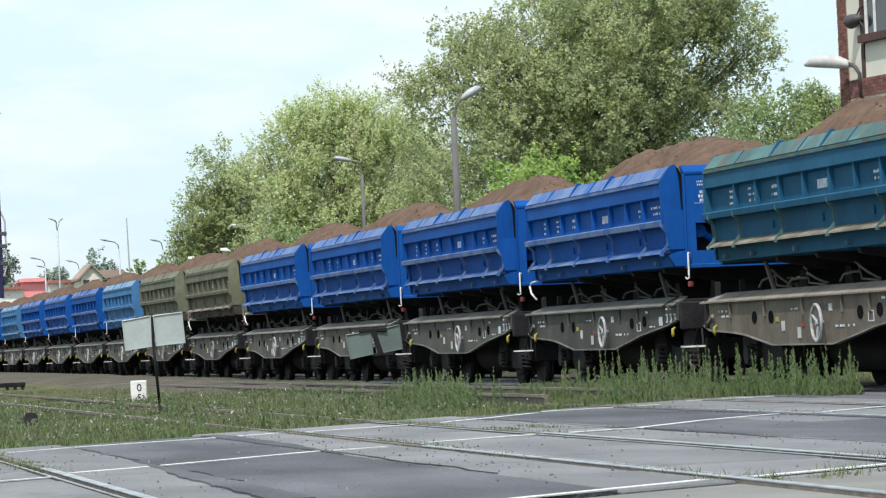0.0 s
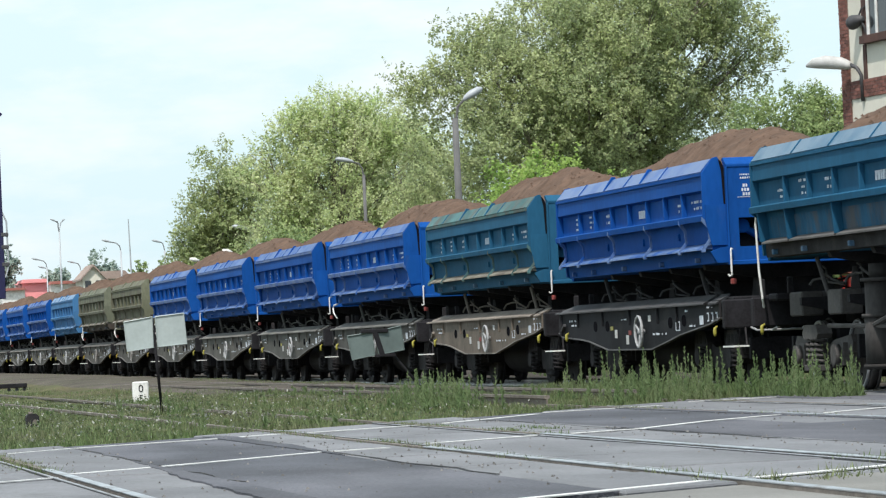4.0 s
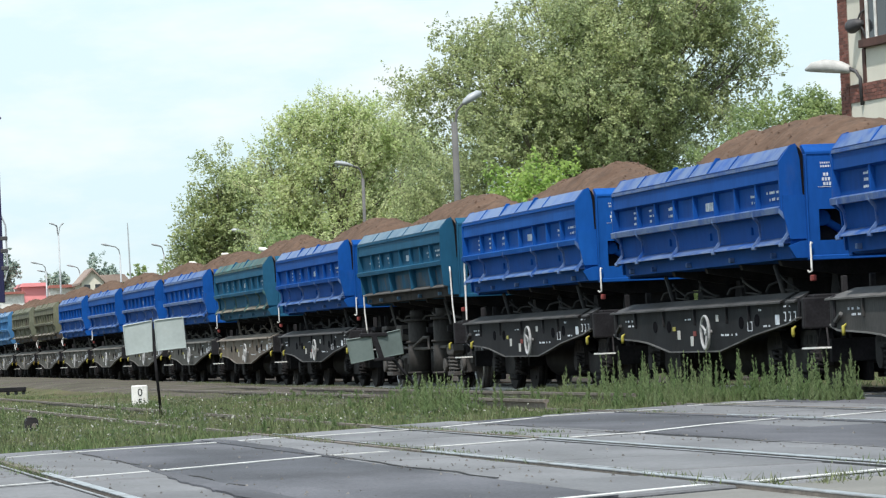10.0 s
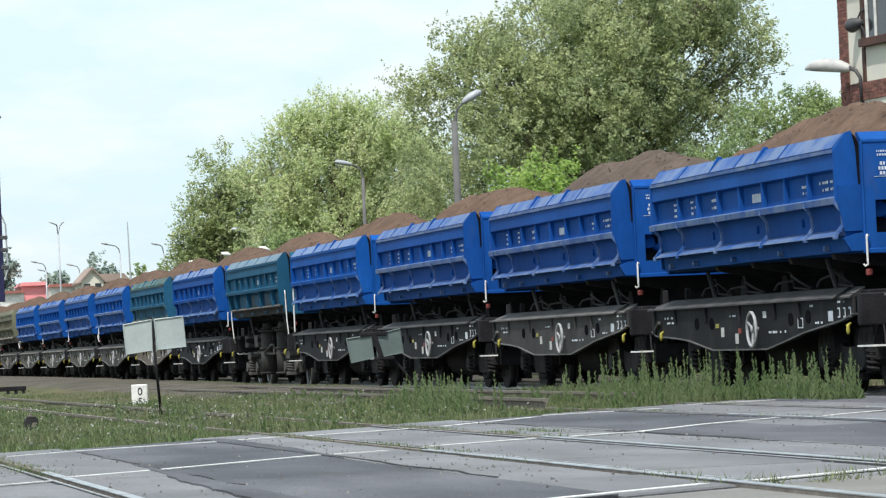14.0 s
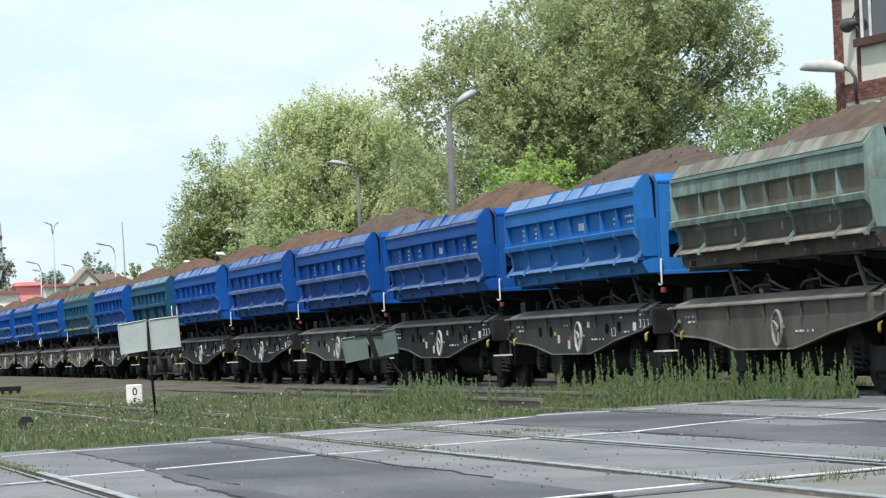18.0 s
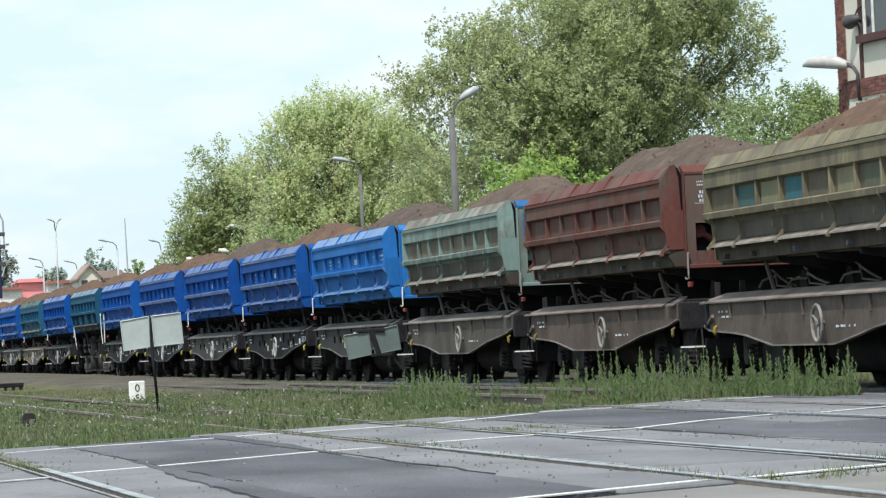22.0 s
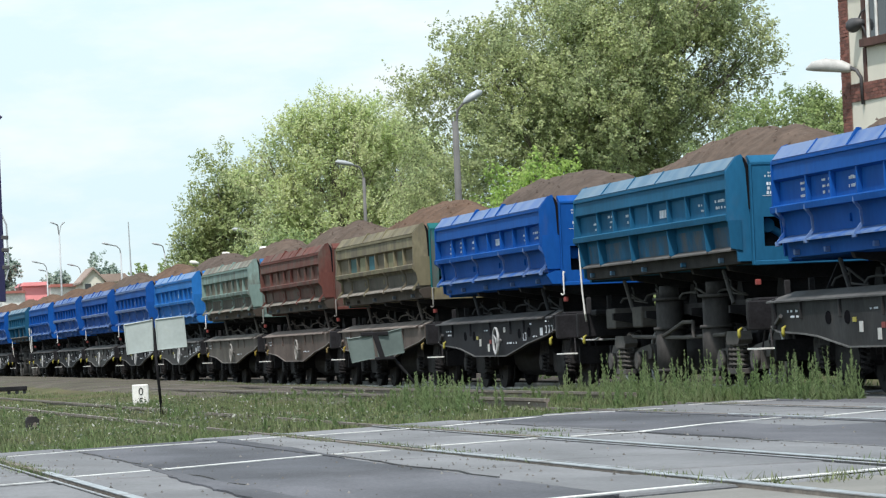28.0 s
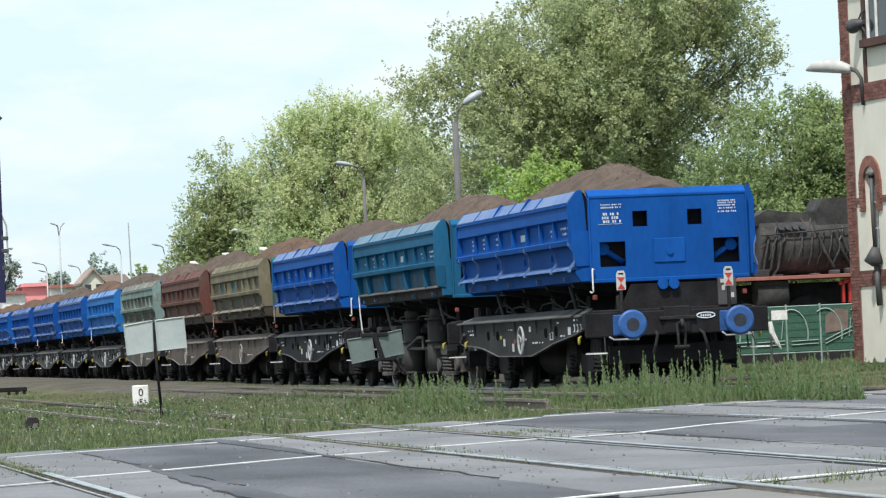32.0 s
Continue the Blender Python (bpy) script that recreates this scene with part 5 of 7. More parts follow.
# ---------- trees and plants ----------
def make_tree(at, material, seed, leaves, size, lobes, label, clumps=110, category="tree", trunk_top=0.8, upright=False):
    """lobes: (dx, dy, z, half width, half height) of the crown's masses; boughs fill them unevenly, twigs of leaves grow out of the boughs."""
    rng = np.random.default_rng(seed)
    tree = thing("tree" if category == "tree" else "bush", label, category, "trees behind the tracks", at=pose(*at))
    height = max(l[2] + l[4] for l in lobes)
    weight = np.array([l[3] * l[4] for l in lobes]) ** 0.9
    cs, rs, ways = [], [], []
    for k in rng.choice(len(lobes), clumps, p=weight / weight.sum()):
        dx, dy, z, rx, rz = lobes[k]
        d = rng.normal(size=3)
        d /= np.linalg.norm(d)
        far = rng.uniform(0.15, 1.0) ** 0.45
        cs.append((dx + d[0] * rx * far, dy + d[1] * rx * 0.8 * far, max(0.3, z + d[2] * rz * far)))
        rs.append(rng.uniform(0.30, 0.85) * min(1.25, 0.30 * (rx + rz) / 2 + 0.28))
        ways.append(d * (0.5, 0.5, 0.6) + (0, 0, 0.7 if upright else 0.35))
    cs, rs, ways = np.array(cs), np.array(rs), np.array(ways)
    per = 16                                             # leaves on one twig
    m = leaves // per
    k = rng.choice(len(cs), m, p=rs ** 2 / np.sum(rs ** 2))
    g = rng.normal(size=(m, 3))
    g *= (rng.uniform(0.25, 1.0, m) ** 0.5 / np.linalg.norm(g, axis=1))[:, None]
    start = cs[k] + g * rs[k][:, None]
    loose = rng.uniform(0, 1, m) < 0.09                  # single twigs between the boughs
    lob = np.array(lobes)[rng.choice(len(lobes), m, p=weight / weight.sum())]
    u = rng.normal(size=(m, 3))
    u *= (rng.uniform(0, 1, m) ** 0.35 / np.linalg.norm(u, axis=1))[:, None]
    q = np.stack([lob[:, 0] + u[:, 0] * lob[:, 3], lob[:, 1] + u[:, 1] * lob[:, 3] * 0.8, np.maximum(0.2, lob[:, 2] + u[:, 2] * lob[:, 4])], 1)
    start = np.where(loose[:, None], q, start)
    way = ways[k] + g * 0.7 + rng.normal(size=(m, 3)) * 0.4
    way /= np.linalg.norm(way, axis=1)[:, None] + 1e-6
    run = rng.uniform(0.35, 1.0, m) * (1.25 if upright else 1.0) * 0.62 * (min(size, 0.13) / 0.1)
    f = rng.uniform(0, 1, (m, per))
    p = start[:, None, :] + way[:, None, :] * (f * run[:, None])[..., None] + rng.normal(size=(m, per, 3)) * (0.085 * (1.25 - f) * min(size, 0.16) / 0.1)[..., None]
    n = m * per
    out = np.repeat(g * 0.5 + way * 0.2, per, axis=0)
    p = p.reshape(-1, 3)
    p[:, 2] = np.maximum(p[:, 2], 0.1)
    nrm = out + rng.normal(size=(n, 3)) * 0.55 + np.array((-0.05, -0.25, 0.45))
    nrm /= np.linalg.norm(nrm, axis=1)[:, None]
    a = np.cross(nrm, rng.normal(size=(n, 3)))
    a /= np.linalg.norm(a, axis=1)[:, None]
    b = np.cross(nrm, a)
    s = size * rng.uniform(0.6, 1.3, n)[:, None]
    v = np.stack([p - a * s * 0.55, p + b * s * 0.36 + nrm * s * 0.08, p + a * s * 0.6, p - b * s * 0.36 + nrm * s * 0.08], 1)
    crown = new("crown", cloud_mesh("crown", v.reshape(-1, 3), 4, material))
    crown.parent = tree
    bm = bmesh.new()
    r0 = height * 0.020
    tube(bm, [(0, 0, -0.3), (0.1, 0, height * 0.2), (0.1, 0.1, height * 0.5), (0, 0, height * trunk_top)], [r0 * 1.3, r0, r0 * 0.65, r0 * 0.15], 9)
    part("trunk", bm, M_BARK, tree)
    order = rng.permutation(len(cs))[:min(75, max(10, clumps // 3))]
    for i in order:
        c = Vector(cs[i])
        f = min(0.72, max(0.10, (c.z / height) * 0.62))
        q = Vector((0.1, 0, height * f))
        mid = q.lerp(c, 0.5) + Vector((0, 0, -0.03 * height))
        bm = bmesh.new()
        tube(bm, [q, mid, c], [r0 * 0.28, r0 * 0.14, r0 * 0.04], 5)
        for _ in range(4):
            e = c + Vector(rng.normal(size=3)) * float(rs[i]) * 0.6
            tube(bm, [mid.lerp(c, 0.6), e], [r0 * 0.09, r0 * 0.03], 4)
        part("limb", bm, M_BARK, tree)
    return tree


make_tree((34.2, 152, -0.2), M_LEAF_A, 21, 310000, 0.105,
          [(0.0, 0, 11.3, 4.8, 3.4), (0.4, -3.2, 13.0, 2.9, 2.2), (-0.7, -4.2, 9.8, 2.6, 2.0), (-3.4, -3.6, 8.4, 2.4, 1.9), (-3.0, -3.0, 10.6, 2.4, 2.0), (-5.6, 0, 9.9, 2.0, 1.9), (4.8, 0, 12.0, 2.9, 2.0),
           (1.5, 0, 14.6, 3.7, 2.4), (-2.0, 0, 6.2, 5.8, 3.4), (3.6, 0, 7.6, 3.6, 3.2), (-3.9, 0, 12.6, 1.4, 1.6), (4.0, 0, 14.2, 2.6, 1.8), (6.9, 0, 12.2, 1.9, 1.2), (6.3, 0, 10.4, 1.6, 1.0),
           (5.6, 0, 13.6, 1.9, 1.4), (7.9, 0, 11.4, 1.0, 0.6), (1.0, 0, 10.5, 3.5, 3.5), (-6.4, 0, 10.9, 1.1, 0.9)],
          "tall poplar tree with glossy mid-green leaves", clumps=700, trunk_top=0.62)
make_tree((29.6, 186, -0.2), M_LEAF_B, 35, 130000, 0.11,
          [(0.3, 0, 9.8, 3.0, 2.8), (1.7, 0, 11.4, 1.7, 1.9), (-2.6, 0, 8.3, 1.9, 2.4), (0, 0, 5.0, 4.6, 3.8), (3.2, 0, 9.0, 1.8, 3.0), (-1.2, 0, 10.6, 1.3, 1.8)],
          "pale yellow-green tree with upright twigs", clumps=330, upright=True)
make_tree((34.6, 197, -0.2), M_LEAF_B, 36, 70000, 0.115,
          [(0, 0, 9.5, 2.4, 3.0), (-1.2, 0, 7, 2.4, 4), (1.4, 0, 8, 2, 3)], "pale yellow-green tree behind a taller poplar", clumps=160, upright=True)
make_tree((27.9, 216, -0.2), M_LEAF_E, 41, 70000, 0.12,
          [(0.3, 0, 9.6, 1.8, 2.6), (-1.3, 0, 7.8, 1.2, 1.8), (0.0, 0, 5.0, 2.6, 3.6), (1.5, 0, 9.0, 1.4, 2.4)], "narrow green tree with a ragged outline", clumps=170)
make_tree((34.9, 125, -0.2), M_LEAF_C, 52, 120000, 0.10,
          [(0.2, 0, 6.2, 2.0, 2.5), (-2.0, 0, 5.0, 1.8, 2.4), (1.6, 0, 5.8, 1.5, 2.6), (0, 0, 3.0, 3.6, 2.8), (0.5, 0, 8.0, 1.0, 1.0), (2.6, 0, 7.0, 0.9, 1.6)], "bright green leafy tree", clumps=260)
make_tree((40.0, 131, -0.2), M_LEAF_C, 53, 50000, 0.115, [(0, 0, 6.0, 2.4, 3.0), (0.4, 0, 8.2, 1.3, 1.2), (0, 0, 3, 3, 2.5)], "bright green leafy tree beside a signal box", clumps=60)
for bx_, by_, bh_, bw_, bmat_, seed_ in ((29.9, 141, 7.3, 3.4, M_LEAF_F, 54), (36.4, 143, 6.0, 4.4, M_LEAF_C, 55), (25.9, 178, 6.0, 3.6, M_LEAF_C, 56), (31.8, 134, 4.2, 3.0, M_LEAF_C, 57)):
    make_tree((bx_, by_, -0.2), bmat_, seed_, 36000, 0.15, [(0, 0, bh_ * 0.5, bw_, bh_ * 0.5), (bw_ * 0.4, 0, bh_ * 0.7, bw_ * 0.5, bh_ * 0.35)], "dense green bush under taller trees", 70, "bush", 0.5)
for tx_, ty_, th_, tw_, tm_, seed_, words in ((24.7, 334, 11.2, 1.15, M_LEAF_D, 61, "distant dark green tree beyond the yard"), (34.2, 345, 10.3, 1.7, M_LEAF_D, 62, "distant dark green tree beyond the yard"),
                                              (39.5, 352, 9.6, 3.0, M_LEAF_C, 63, "distant pale green tree beyond the yard"), (44.0, 352, 10.2, 3.2, M_LEAF_C, 64, "distant pale green tree beyond the yard"),
                                              (29.5, 336, 9.2, 0.8, M_LEAF_D, 65, "distant slender dark conifer beyond houses"), (33.6, 252, 9.4, 1.3, M_LEAF_D, 66, "dark conifer at the tree row's end")):
    make_tree((tx_, ty_, -0.2), tm_, seed_, 9000, 0.26, [(0, 0, th_ * 0.72, tw_ * 0.75, th_ * 0.27), (0, 0, th_ * 0.5, tw_, th_ * 0.35)], words, 40)


def scatter(rng, count, x0, x1, y0, y1, keep):
    x, y = rng.uniform(x0, x1, count), rng.uniform(y0, y1, count)
    k = keep(x, y, rng.uniform(0, 1, count))
    return x[k], y[k]


def beyond(x):
    return 35.0 + 0.97 * x + 0.75


def blades(x, y, z, h, w, rng, bend=0.35):
    n = len(x)
    a = rng.uniform(0, 2 * math.pi, n)
    side = np.stack([np.cos(a), np.sin(a), np.zeros(n)], 1) * w[:, None]
    base = np.stack([x, y, z], 1)
    tip = base + np.stack([rng.normal(0, bend, n) * h, rng.normal(0, bend, n) * h, h], 1)
    v = np.empty((n, 3, 3))
    v[:, 0], v[:, 1], v[:, 2] = base - side, base + side, tip
    return v.reshape(-1, 3)


rng = np.random.default_rng(9)
zed = np.vectorize(ground_z)
gx1, gy1 = scatter(rng, 190000, -2, 13.4, 34, 78, lambda x, y, r: (y > beyond(x)) & (r < np.where(x > 9.2 + (105 - y) * 0.05, np.clip(1.0 - (y - 58) * 0.14, 0.06, 1.0), 1.0)))
gx2, gy2 = scatter(rng, 70000, -2, 13.3, 78, 150, lambda x, y, r: r < np.where(x > 9.2 + np.maximum(0, 105 - y) * 0.05, 0.06, 1.0))
gx3, gy3 = scatter(rng, 75000, 12.5, 32, 47, 108, lambda x, y, r: (y > beyond(x)) & ((x < 14.2) | (x > 17.3)))
x, y = np.concatenate([gx1, gx2, gx3]), np.concatenate([gy1, gy2, gy3])
tall = 0.5 + 0.5 * np.array([noise.noise((a * 0.8, b * 0.45, 2.0)) for a, b in zip(x, y)])
h = np.where((x < 12.2) & (y > 47), 0.03 + 0.13 * tall ** 2, 0.04 + 0.13 * tall) * rng.uniform(0.6, 1.3, len(x)) + np.where((x > 12.2) & (x < 13.6) & (y < 56), 0.03, 0.0)
h *= np.where((abs(x - 7.29) < 0.30) | (abs(x - 5.78) < 0.22), 0.55, 1.0)
h = np.where((x > 9.2 + np.maximum(0, 105 - y) * 0.05) & (y > 62), np.minimum(h, 0.06), h)
h = np.where((x > 10.2) & (x < 13.4) & (y > 47) & (y < 62), h + 0.05, h)
tufts = ((6.9, 58.6), (7.3, 52.4), (5.0, 57.0), (4.6, 63.0), (8.8, 53.7), (9.9, 57.3), (10.2, 55.4), (7.8, 51.0), (11.6, 57.3), (12.2, 56.9), (4.2, 55.9), (3.9, 49.0), (10.9, 60.0), (9.2, 62.0), (5.4, 47.0), (6.3, 48.5))
ux_ = np.concatenate([rng.normal(a, 0.22, 260) for a, _ in tufts])          # taller tufts
uy_ = np.concatenate([rng.normal(b, 0.45, 260) for _, b in tufts])
uh_ = np.repeat(rng.uniform(0.12, 0.27, len(tufts)), 260) * rng.uniform(0.3, 1.1, len(ux_))
x, y, h = np.concatenate([x, ux_]), np.concatenate([y, uy_]), np.concatenate([h, uh_])
grass = new("grass", cloud_mesh("grass", blades(x, y, zed(x, y) - 0.02, h, rng.uniform(0.006, 0.013, len(x)), rng), 3, M_GRASS))
tagged(grass, "uneven green grass and weeds beside the road and tracks", "grass", kind="stuff")

# tall seeding stalks along the near side of the train's track
sx, sy = scatter(rng, 620, 11.4, 13.55, 45.2, 58, lambda x, y, r: (y > np.where(x > 13.3, 45.2, beyond(x) + 0.1)) & (r < np.clip(1.1 - abs(x - 13.0) * 0.5, 0.05, 1) * np.clip((x / y - 0.195) / 0.035, 0.04, 1)))
ex, ey = scatter(rng, 170, 13.05, 13.6, 45.4, 50.5, lambda x, y, r: r < 2)
tx, ty = scatter(rng, 300, 3, 13.2, 42, 74, lambda x, y, r: (y > beyond(x)) & (r < np.where(x > 9, 0.6, 0.25)))
ux, uy = scatter(rng, 500, 18, 27, 74, 92, lambda x, y, r: r < 0.8)
vx, vy = rng.normal(9.6, 0.28, 70), rng.normal(52.0, 1.4, 70)
vh = rng.uniform(0.22, 0.55, 70)
sx, sy = np.concatenate([sx, ex, tx, ux]), np.concatenate([sy, ey, ty, uy])
sh = (0.16 + 0.54 * rng.uniform(0, 1, len(sx)) ** 3.4) * np.where((sx < 11) | (sy > 58), 0.45, np.clip(0.5 + (sx / sy - 0.20) / 0.05, 0.45, 1.0))
sx, sy, sh = np.concatenate([sx, vx]), np.concatenate([sy, vy]), np.concatenate([sh, vh])
stalks = []
for px, py, ph in zip(sx, sy, sh):
    n = 60
    base = max(-0.06, ground_z(px, py))
    lean = rng.normal(0, 0.06, 2)
    f = rng.uniform(0.05, 1.0, n)
    c = np.stack([px + lean[0] * f * ph, py + lean[1] * f * ph, base + f * ph], 1)
    wide = 0.038 * (1.05 - f) ** 0.9 + 0.007
    a = rng.uniform(0, 6.28, n)
    out = np.stack([np.cos(a), np.sin(a), rng.uniform(0.5, 2.2, n)], 1) * (wide * rng.uniform(0.8, 1.6, n))[:, None]
    up = np.stack([np.zeros(n), np.zeros(n), np.full(n, 0.013)], 1)
    stalks.append(np.stack([c - up, c + out, c + up * 1.3], 1).reshape(-1, 3))
    w = np.array((0.006, 0, 0))
    top = np.array((px + lean[0] * ph, py + lean[1] * ph, base + ph))
    stalks.append(np.array([(px - 0.006, py, base), (px + 0.006, py, base), top]))
tagged(new("tall_weeds", cloud_mesh("tall_weeds", np.concatenate(stalks), 3, M_STALK)), "tall green weeds with seed heads before the train", "weeds", kind="stuff")

# broad-leaved weeds in clumps through the grass
cx_, cy_ = scatter(rng, 620, 0, 13, 38, 76, lambda x, y, r: (y > beyond(x) + 0.3) & (r < np.where(x > 9.2 + np.maximum(0, 105 - y) * 0.05, np.where(y < 58, 0.5, 0.05), 0.9)))
m = 34
qx = np.repeat(cx_, m) + rng.normal(0, 0.16, m * len(cx_))
qy = np.repeat(cy_, m) + rng.normal(0, 0.30, m * len(cx_))
qz = zed(qx, qy) + np.repeat(rng.uniform(0.03, 0.15, len(cx_)), m) * rng.uniform(0.15, 1.0, len(qx))
p = np.stack([qx, qy, qz], 1)
a = rng.normal(size=p.shape) * 0.010
b = rng.normal(size=p.shape) * 0.010
tagged(new("meadow_weeds", cloud_mesh("meadow_weeds", np.stack([p - a, p - b, p + a, p + b], 1).reshape(-1, 3), 4, M_WEED)), "low broad-leaved weeds in the grass", "weeds", kind="stuff")

fx, fy = scatter(rng, 2400, 0, 11, 38, 76, lambda x, y, r: (y > beyond(x) + 0.4) & (r < np.clip(1.3 - abs(x - 5.5) * 0.2, 0.1, 1)))
n = len(fx)
fz = zed(fx, fy) + rng.uniform(0.05, 0.16, n)
p = np.stack([fx, fy, fz], 1)
a = rng.normal(size=(n, 3)) * 0.0085
b = rng.normal(size=(n, 3)) * 0.0085
tagged(new("flowers", cloud_mesh("flowers", np.stack([p - a, p - b, p + a, p + b], 1).reshape(-1, 3), 4, M_FLOWER)), "small white clover and daisy heads in the grass", "flowers", kind="stuff")

# weeds in the road's joints
wx, wy = [], []
for c, y0, y1, count in ((5.78, 36.5, 40.6, 26), (7.29, 38.5, 42.0, 30), (5.78, 22.3, 24.0, 10), (7.29, 23.0, 25.0, 12), (2.52, 30.2, 36.5, 40), (10.45, 42.0, 45.0, 14), (5.83, 24, 31, 6), (5.86, 31, 35.5, 26), (7.36, 34.5, 38.5, 26), (7.75, 36.2, 37.6, 12), (11.95, 45, 47.5, 12), (10.45, 36, 40, 8)):
    for k in range(count):
        wx.append(c + rng.normal(0, 0.05))
        wy.append(rng.uniform(y0, y1))
for k in range(22):
    q = rng.uniform(5.5, 7.6)
    wx.append(q)
    wy.append(near_edge(q) - 0.35 + rng.normal(0, 0.15))
wx, wy = np.repeat(np.array(wx), 26) + rng.normal(0, 0.045, 26 * len(wx)), np.repeat(np.array(wy), 26) + rng.normal(0, 0.14, 26 * len(wy))
tagged(new("joint_weeds", cloud_mesh("joint_weeds", blades(wx, wy, np.full(len(wx), -0.03), rng.uniform(0.02, 0.07, len(wx)) * np.where(wy < 25, rng.uniform(0.3, 1.5, len(wx)), 1.0), rng.uniform(0.004, 0.010, len(wx)), rng, 0.45), 3, M_GRASS)),
       "small weeds in the joints of the crossing", "weeds", kind="stuff")


# crumbs of stone and asphalt strewn over the crossing
n = 900
qx = rng.uniform(2.2, 16, n)
qy = near_edge(qx) + (far_edge(qx) - near_edge(qx)) * rng.uniform(0, 1, n)
side = rng.uniform(0, 1, n) < 0.55                       # most lie along the joints
qx = np.where(side, rng.choice((3.43, 4.97, 8.18, 10.31, 5.3, 8.0, 2.75), n) + rng.normal(0, 0.12, n), qx)
s = rng.uniform(0.006, 0.017, n)
tet = np.array([(1, 0, 0), (-0.5, 0.87, 0), (0, 0, 1.1), (-0.5, 0.87, 0), (-0.5, -0.87, 0), (0, 0, 1.1), (-0.5, -0.87, 0), (1, 0, 0), (0, 0, 1.1)])
spin = rng.uniform(0, 6.28, n)
c_, s_ = np.cos(spin)[:, None], np.sin(spin)[:, None]
pts = np.stack([tet[None, :, 0] * c_ - tet[None, :, 1] * s_, tet[None, :, 0] * s_ + tet[None, :, 1] * c_, np.repeat(tet[None, :, 2], n, 0)], 2) * s[:, None, None]
pts += np.stack([qx, qy, np.full(n, -0.002)], 1)[:, None, :]
tagged(new("grit", cloud_mesh("grit", pts.reshape(-1, 3), 3, surf("grit", (0.13, 0.125, 0.12), var=0.4, scale=6, rough=0.9, bump=0.0, island=0.5))), "loose grit and asphalt crumbs on the crossing", "grit", kind="stuff")


# ---------- lineside signs, stone, posts ----------
def sign_pair(at, plates, post_top, material, label, foot=0.08):
    sign = thing("lineside_sign", label, "sign", at=at)
    bm = bmesh.new()
    tube(bm, [(foot, 0.09 if foot > 0.5 else 0.0, -0.1), (-0.02, 0.09 if foot > 0.5 else 0.0, post_top)], 0.022, 8)
    part("post", bm, M_BLACK, sign)
    for outline, turn in plates:
        bm = bmesh.new()
        prism(bm, outline, -0.025, -0.018, "y")
        for v in bm.verts:
            v.co.y += turn * abs(v.co.x)
        pl = part("plate", bm, material, sign)
        bm = bmesh.new()
        ring = [(p, -0.03 + turn * abs(p), q) for p, q in outline]
        tube(bm, ring + ring[:1], 0.012, 5, False)
        part("folded_rim", bm, material, pl)
    return sign


sign_pair(pose(6.76, 60.5, 0), [([(-0.44, 1.37), (-0.02, 1.43), (-0.02, 0.965), (-0.41, 0.92)], 0.25), ([(0.03, 1.43), (0.46, 1.465), (0.49, 1.0), (0.05, 0.97)], -0.12)],
          1.47, M_PLATE, "two pale grey plates on one thin dark post")
sign = sign_pair(pose(9.9, 58.9, 0), [([(-0.40, 1.0), (-0.03, 1.04), (0.0, 0.70), (-0.34, 0.64)], 0.1), ([(0.03, 1.05), (0.42, 1.12), (0.46, 0.76), (0.06, 0.70)], 0.1)],
                 1.10, M_PLATE2, "two dull green-grey plates on a leaning post", 0.92)
bm = bmesh.new()
box(bm, -0.20, 0.22, -0.045, 0.02, 1.03, 1.09, 0.01)
box(bm, 0.0, 0.32, -0.045, 0.02, 0.66, 0.71, 0.01)
prism(bm, [(-0.03, 1.06), (0.05, 1.06), (0.16, 0.68), (0.08, 0.68)], -0.05, -0.03, "y")
part("clamp", bm, M_BLACK, sign)

stone = thing("kilometre_stone", "white painted track stone with a black numeral", "marker stone", at=pose(8.08, 75, -0.12))
bm = bmesh.new()
box(bm, -0.15, 0.15, -0.08, 0.08, -0.1, 0.47, 0.02)
part("block", bm, M_WHITE, stone)
for word, z in (("0", 0.27), ("5", 0.08)):
    curve = bpy.data.curves.new("numeral", 'FONT')
    curve.body, curve.size, curve.extrude, curve.align_x = word, 0.20, 0.003, 'CENTER'
    txt = new("numeral", curve)
    curve.materials.append(M_BLACK)
    txt.parent = stone
    txt.matrix_basis = pose(0, -0.084, z, 90, 0, 0)

mast = thing("signal_mast", "dark signal mast with a blue diamond plate", "signal", at=pose(6.035, 80, 0))
bm = bmesh.new()
box(bm, -0.22, -0.05, -0.08, 0.08, 2.1, 6.4, 0.01)
box(bm, -0.42, -0.26, -0.08, 0.08, -0.1, 6.4, 0.01)
box(bm, -0.34, -0.12, -0.06, 0.06, 2.2, 2.4, 0.01)
part("post", bm, M_BLUE, mast)
bm = bmesh.new()
prism(bm, [(-0.15, 5.64), (0.03, 5.81), (-0.15, 5.98), (-0.33, 5.81)], -0.12, -0.10, "y")
part("plate", bm, M_BLUE, mast)
bm = bmesh.new()
tube(bm, [(-0.06, -0.05, 3.85), (0.02, -0.06, 3.65), (0.03, -0.06, 2.75), (-0.03, -0.06, 2.55), (-0.10, -0.05, 2.5)], 0.018, 6)
part("conduit", bm, M_LAMP, mast, "bent grey conduit")
for z in (3.35, 3.1, 2.75):
    bm = bmesh.new()
    box(bm, -0.10, 0.05, -0.09, -0.03, z, z + 0.08, 0.01)
    part("clamp", bm, M_IRON, mast)
beam = thing("buffer_beam", "dark timber beam lying on short supports", "beam", at=pose(5.95, 80, 0))
bm = bmesh.new()
box(bm, -0.9, 0.38, -0.12, 0.12, 0.30, 0.39, 0.01)
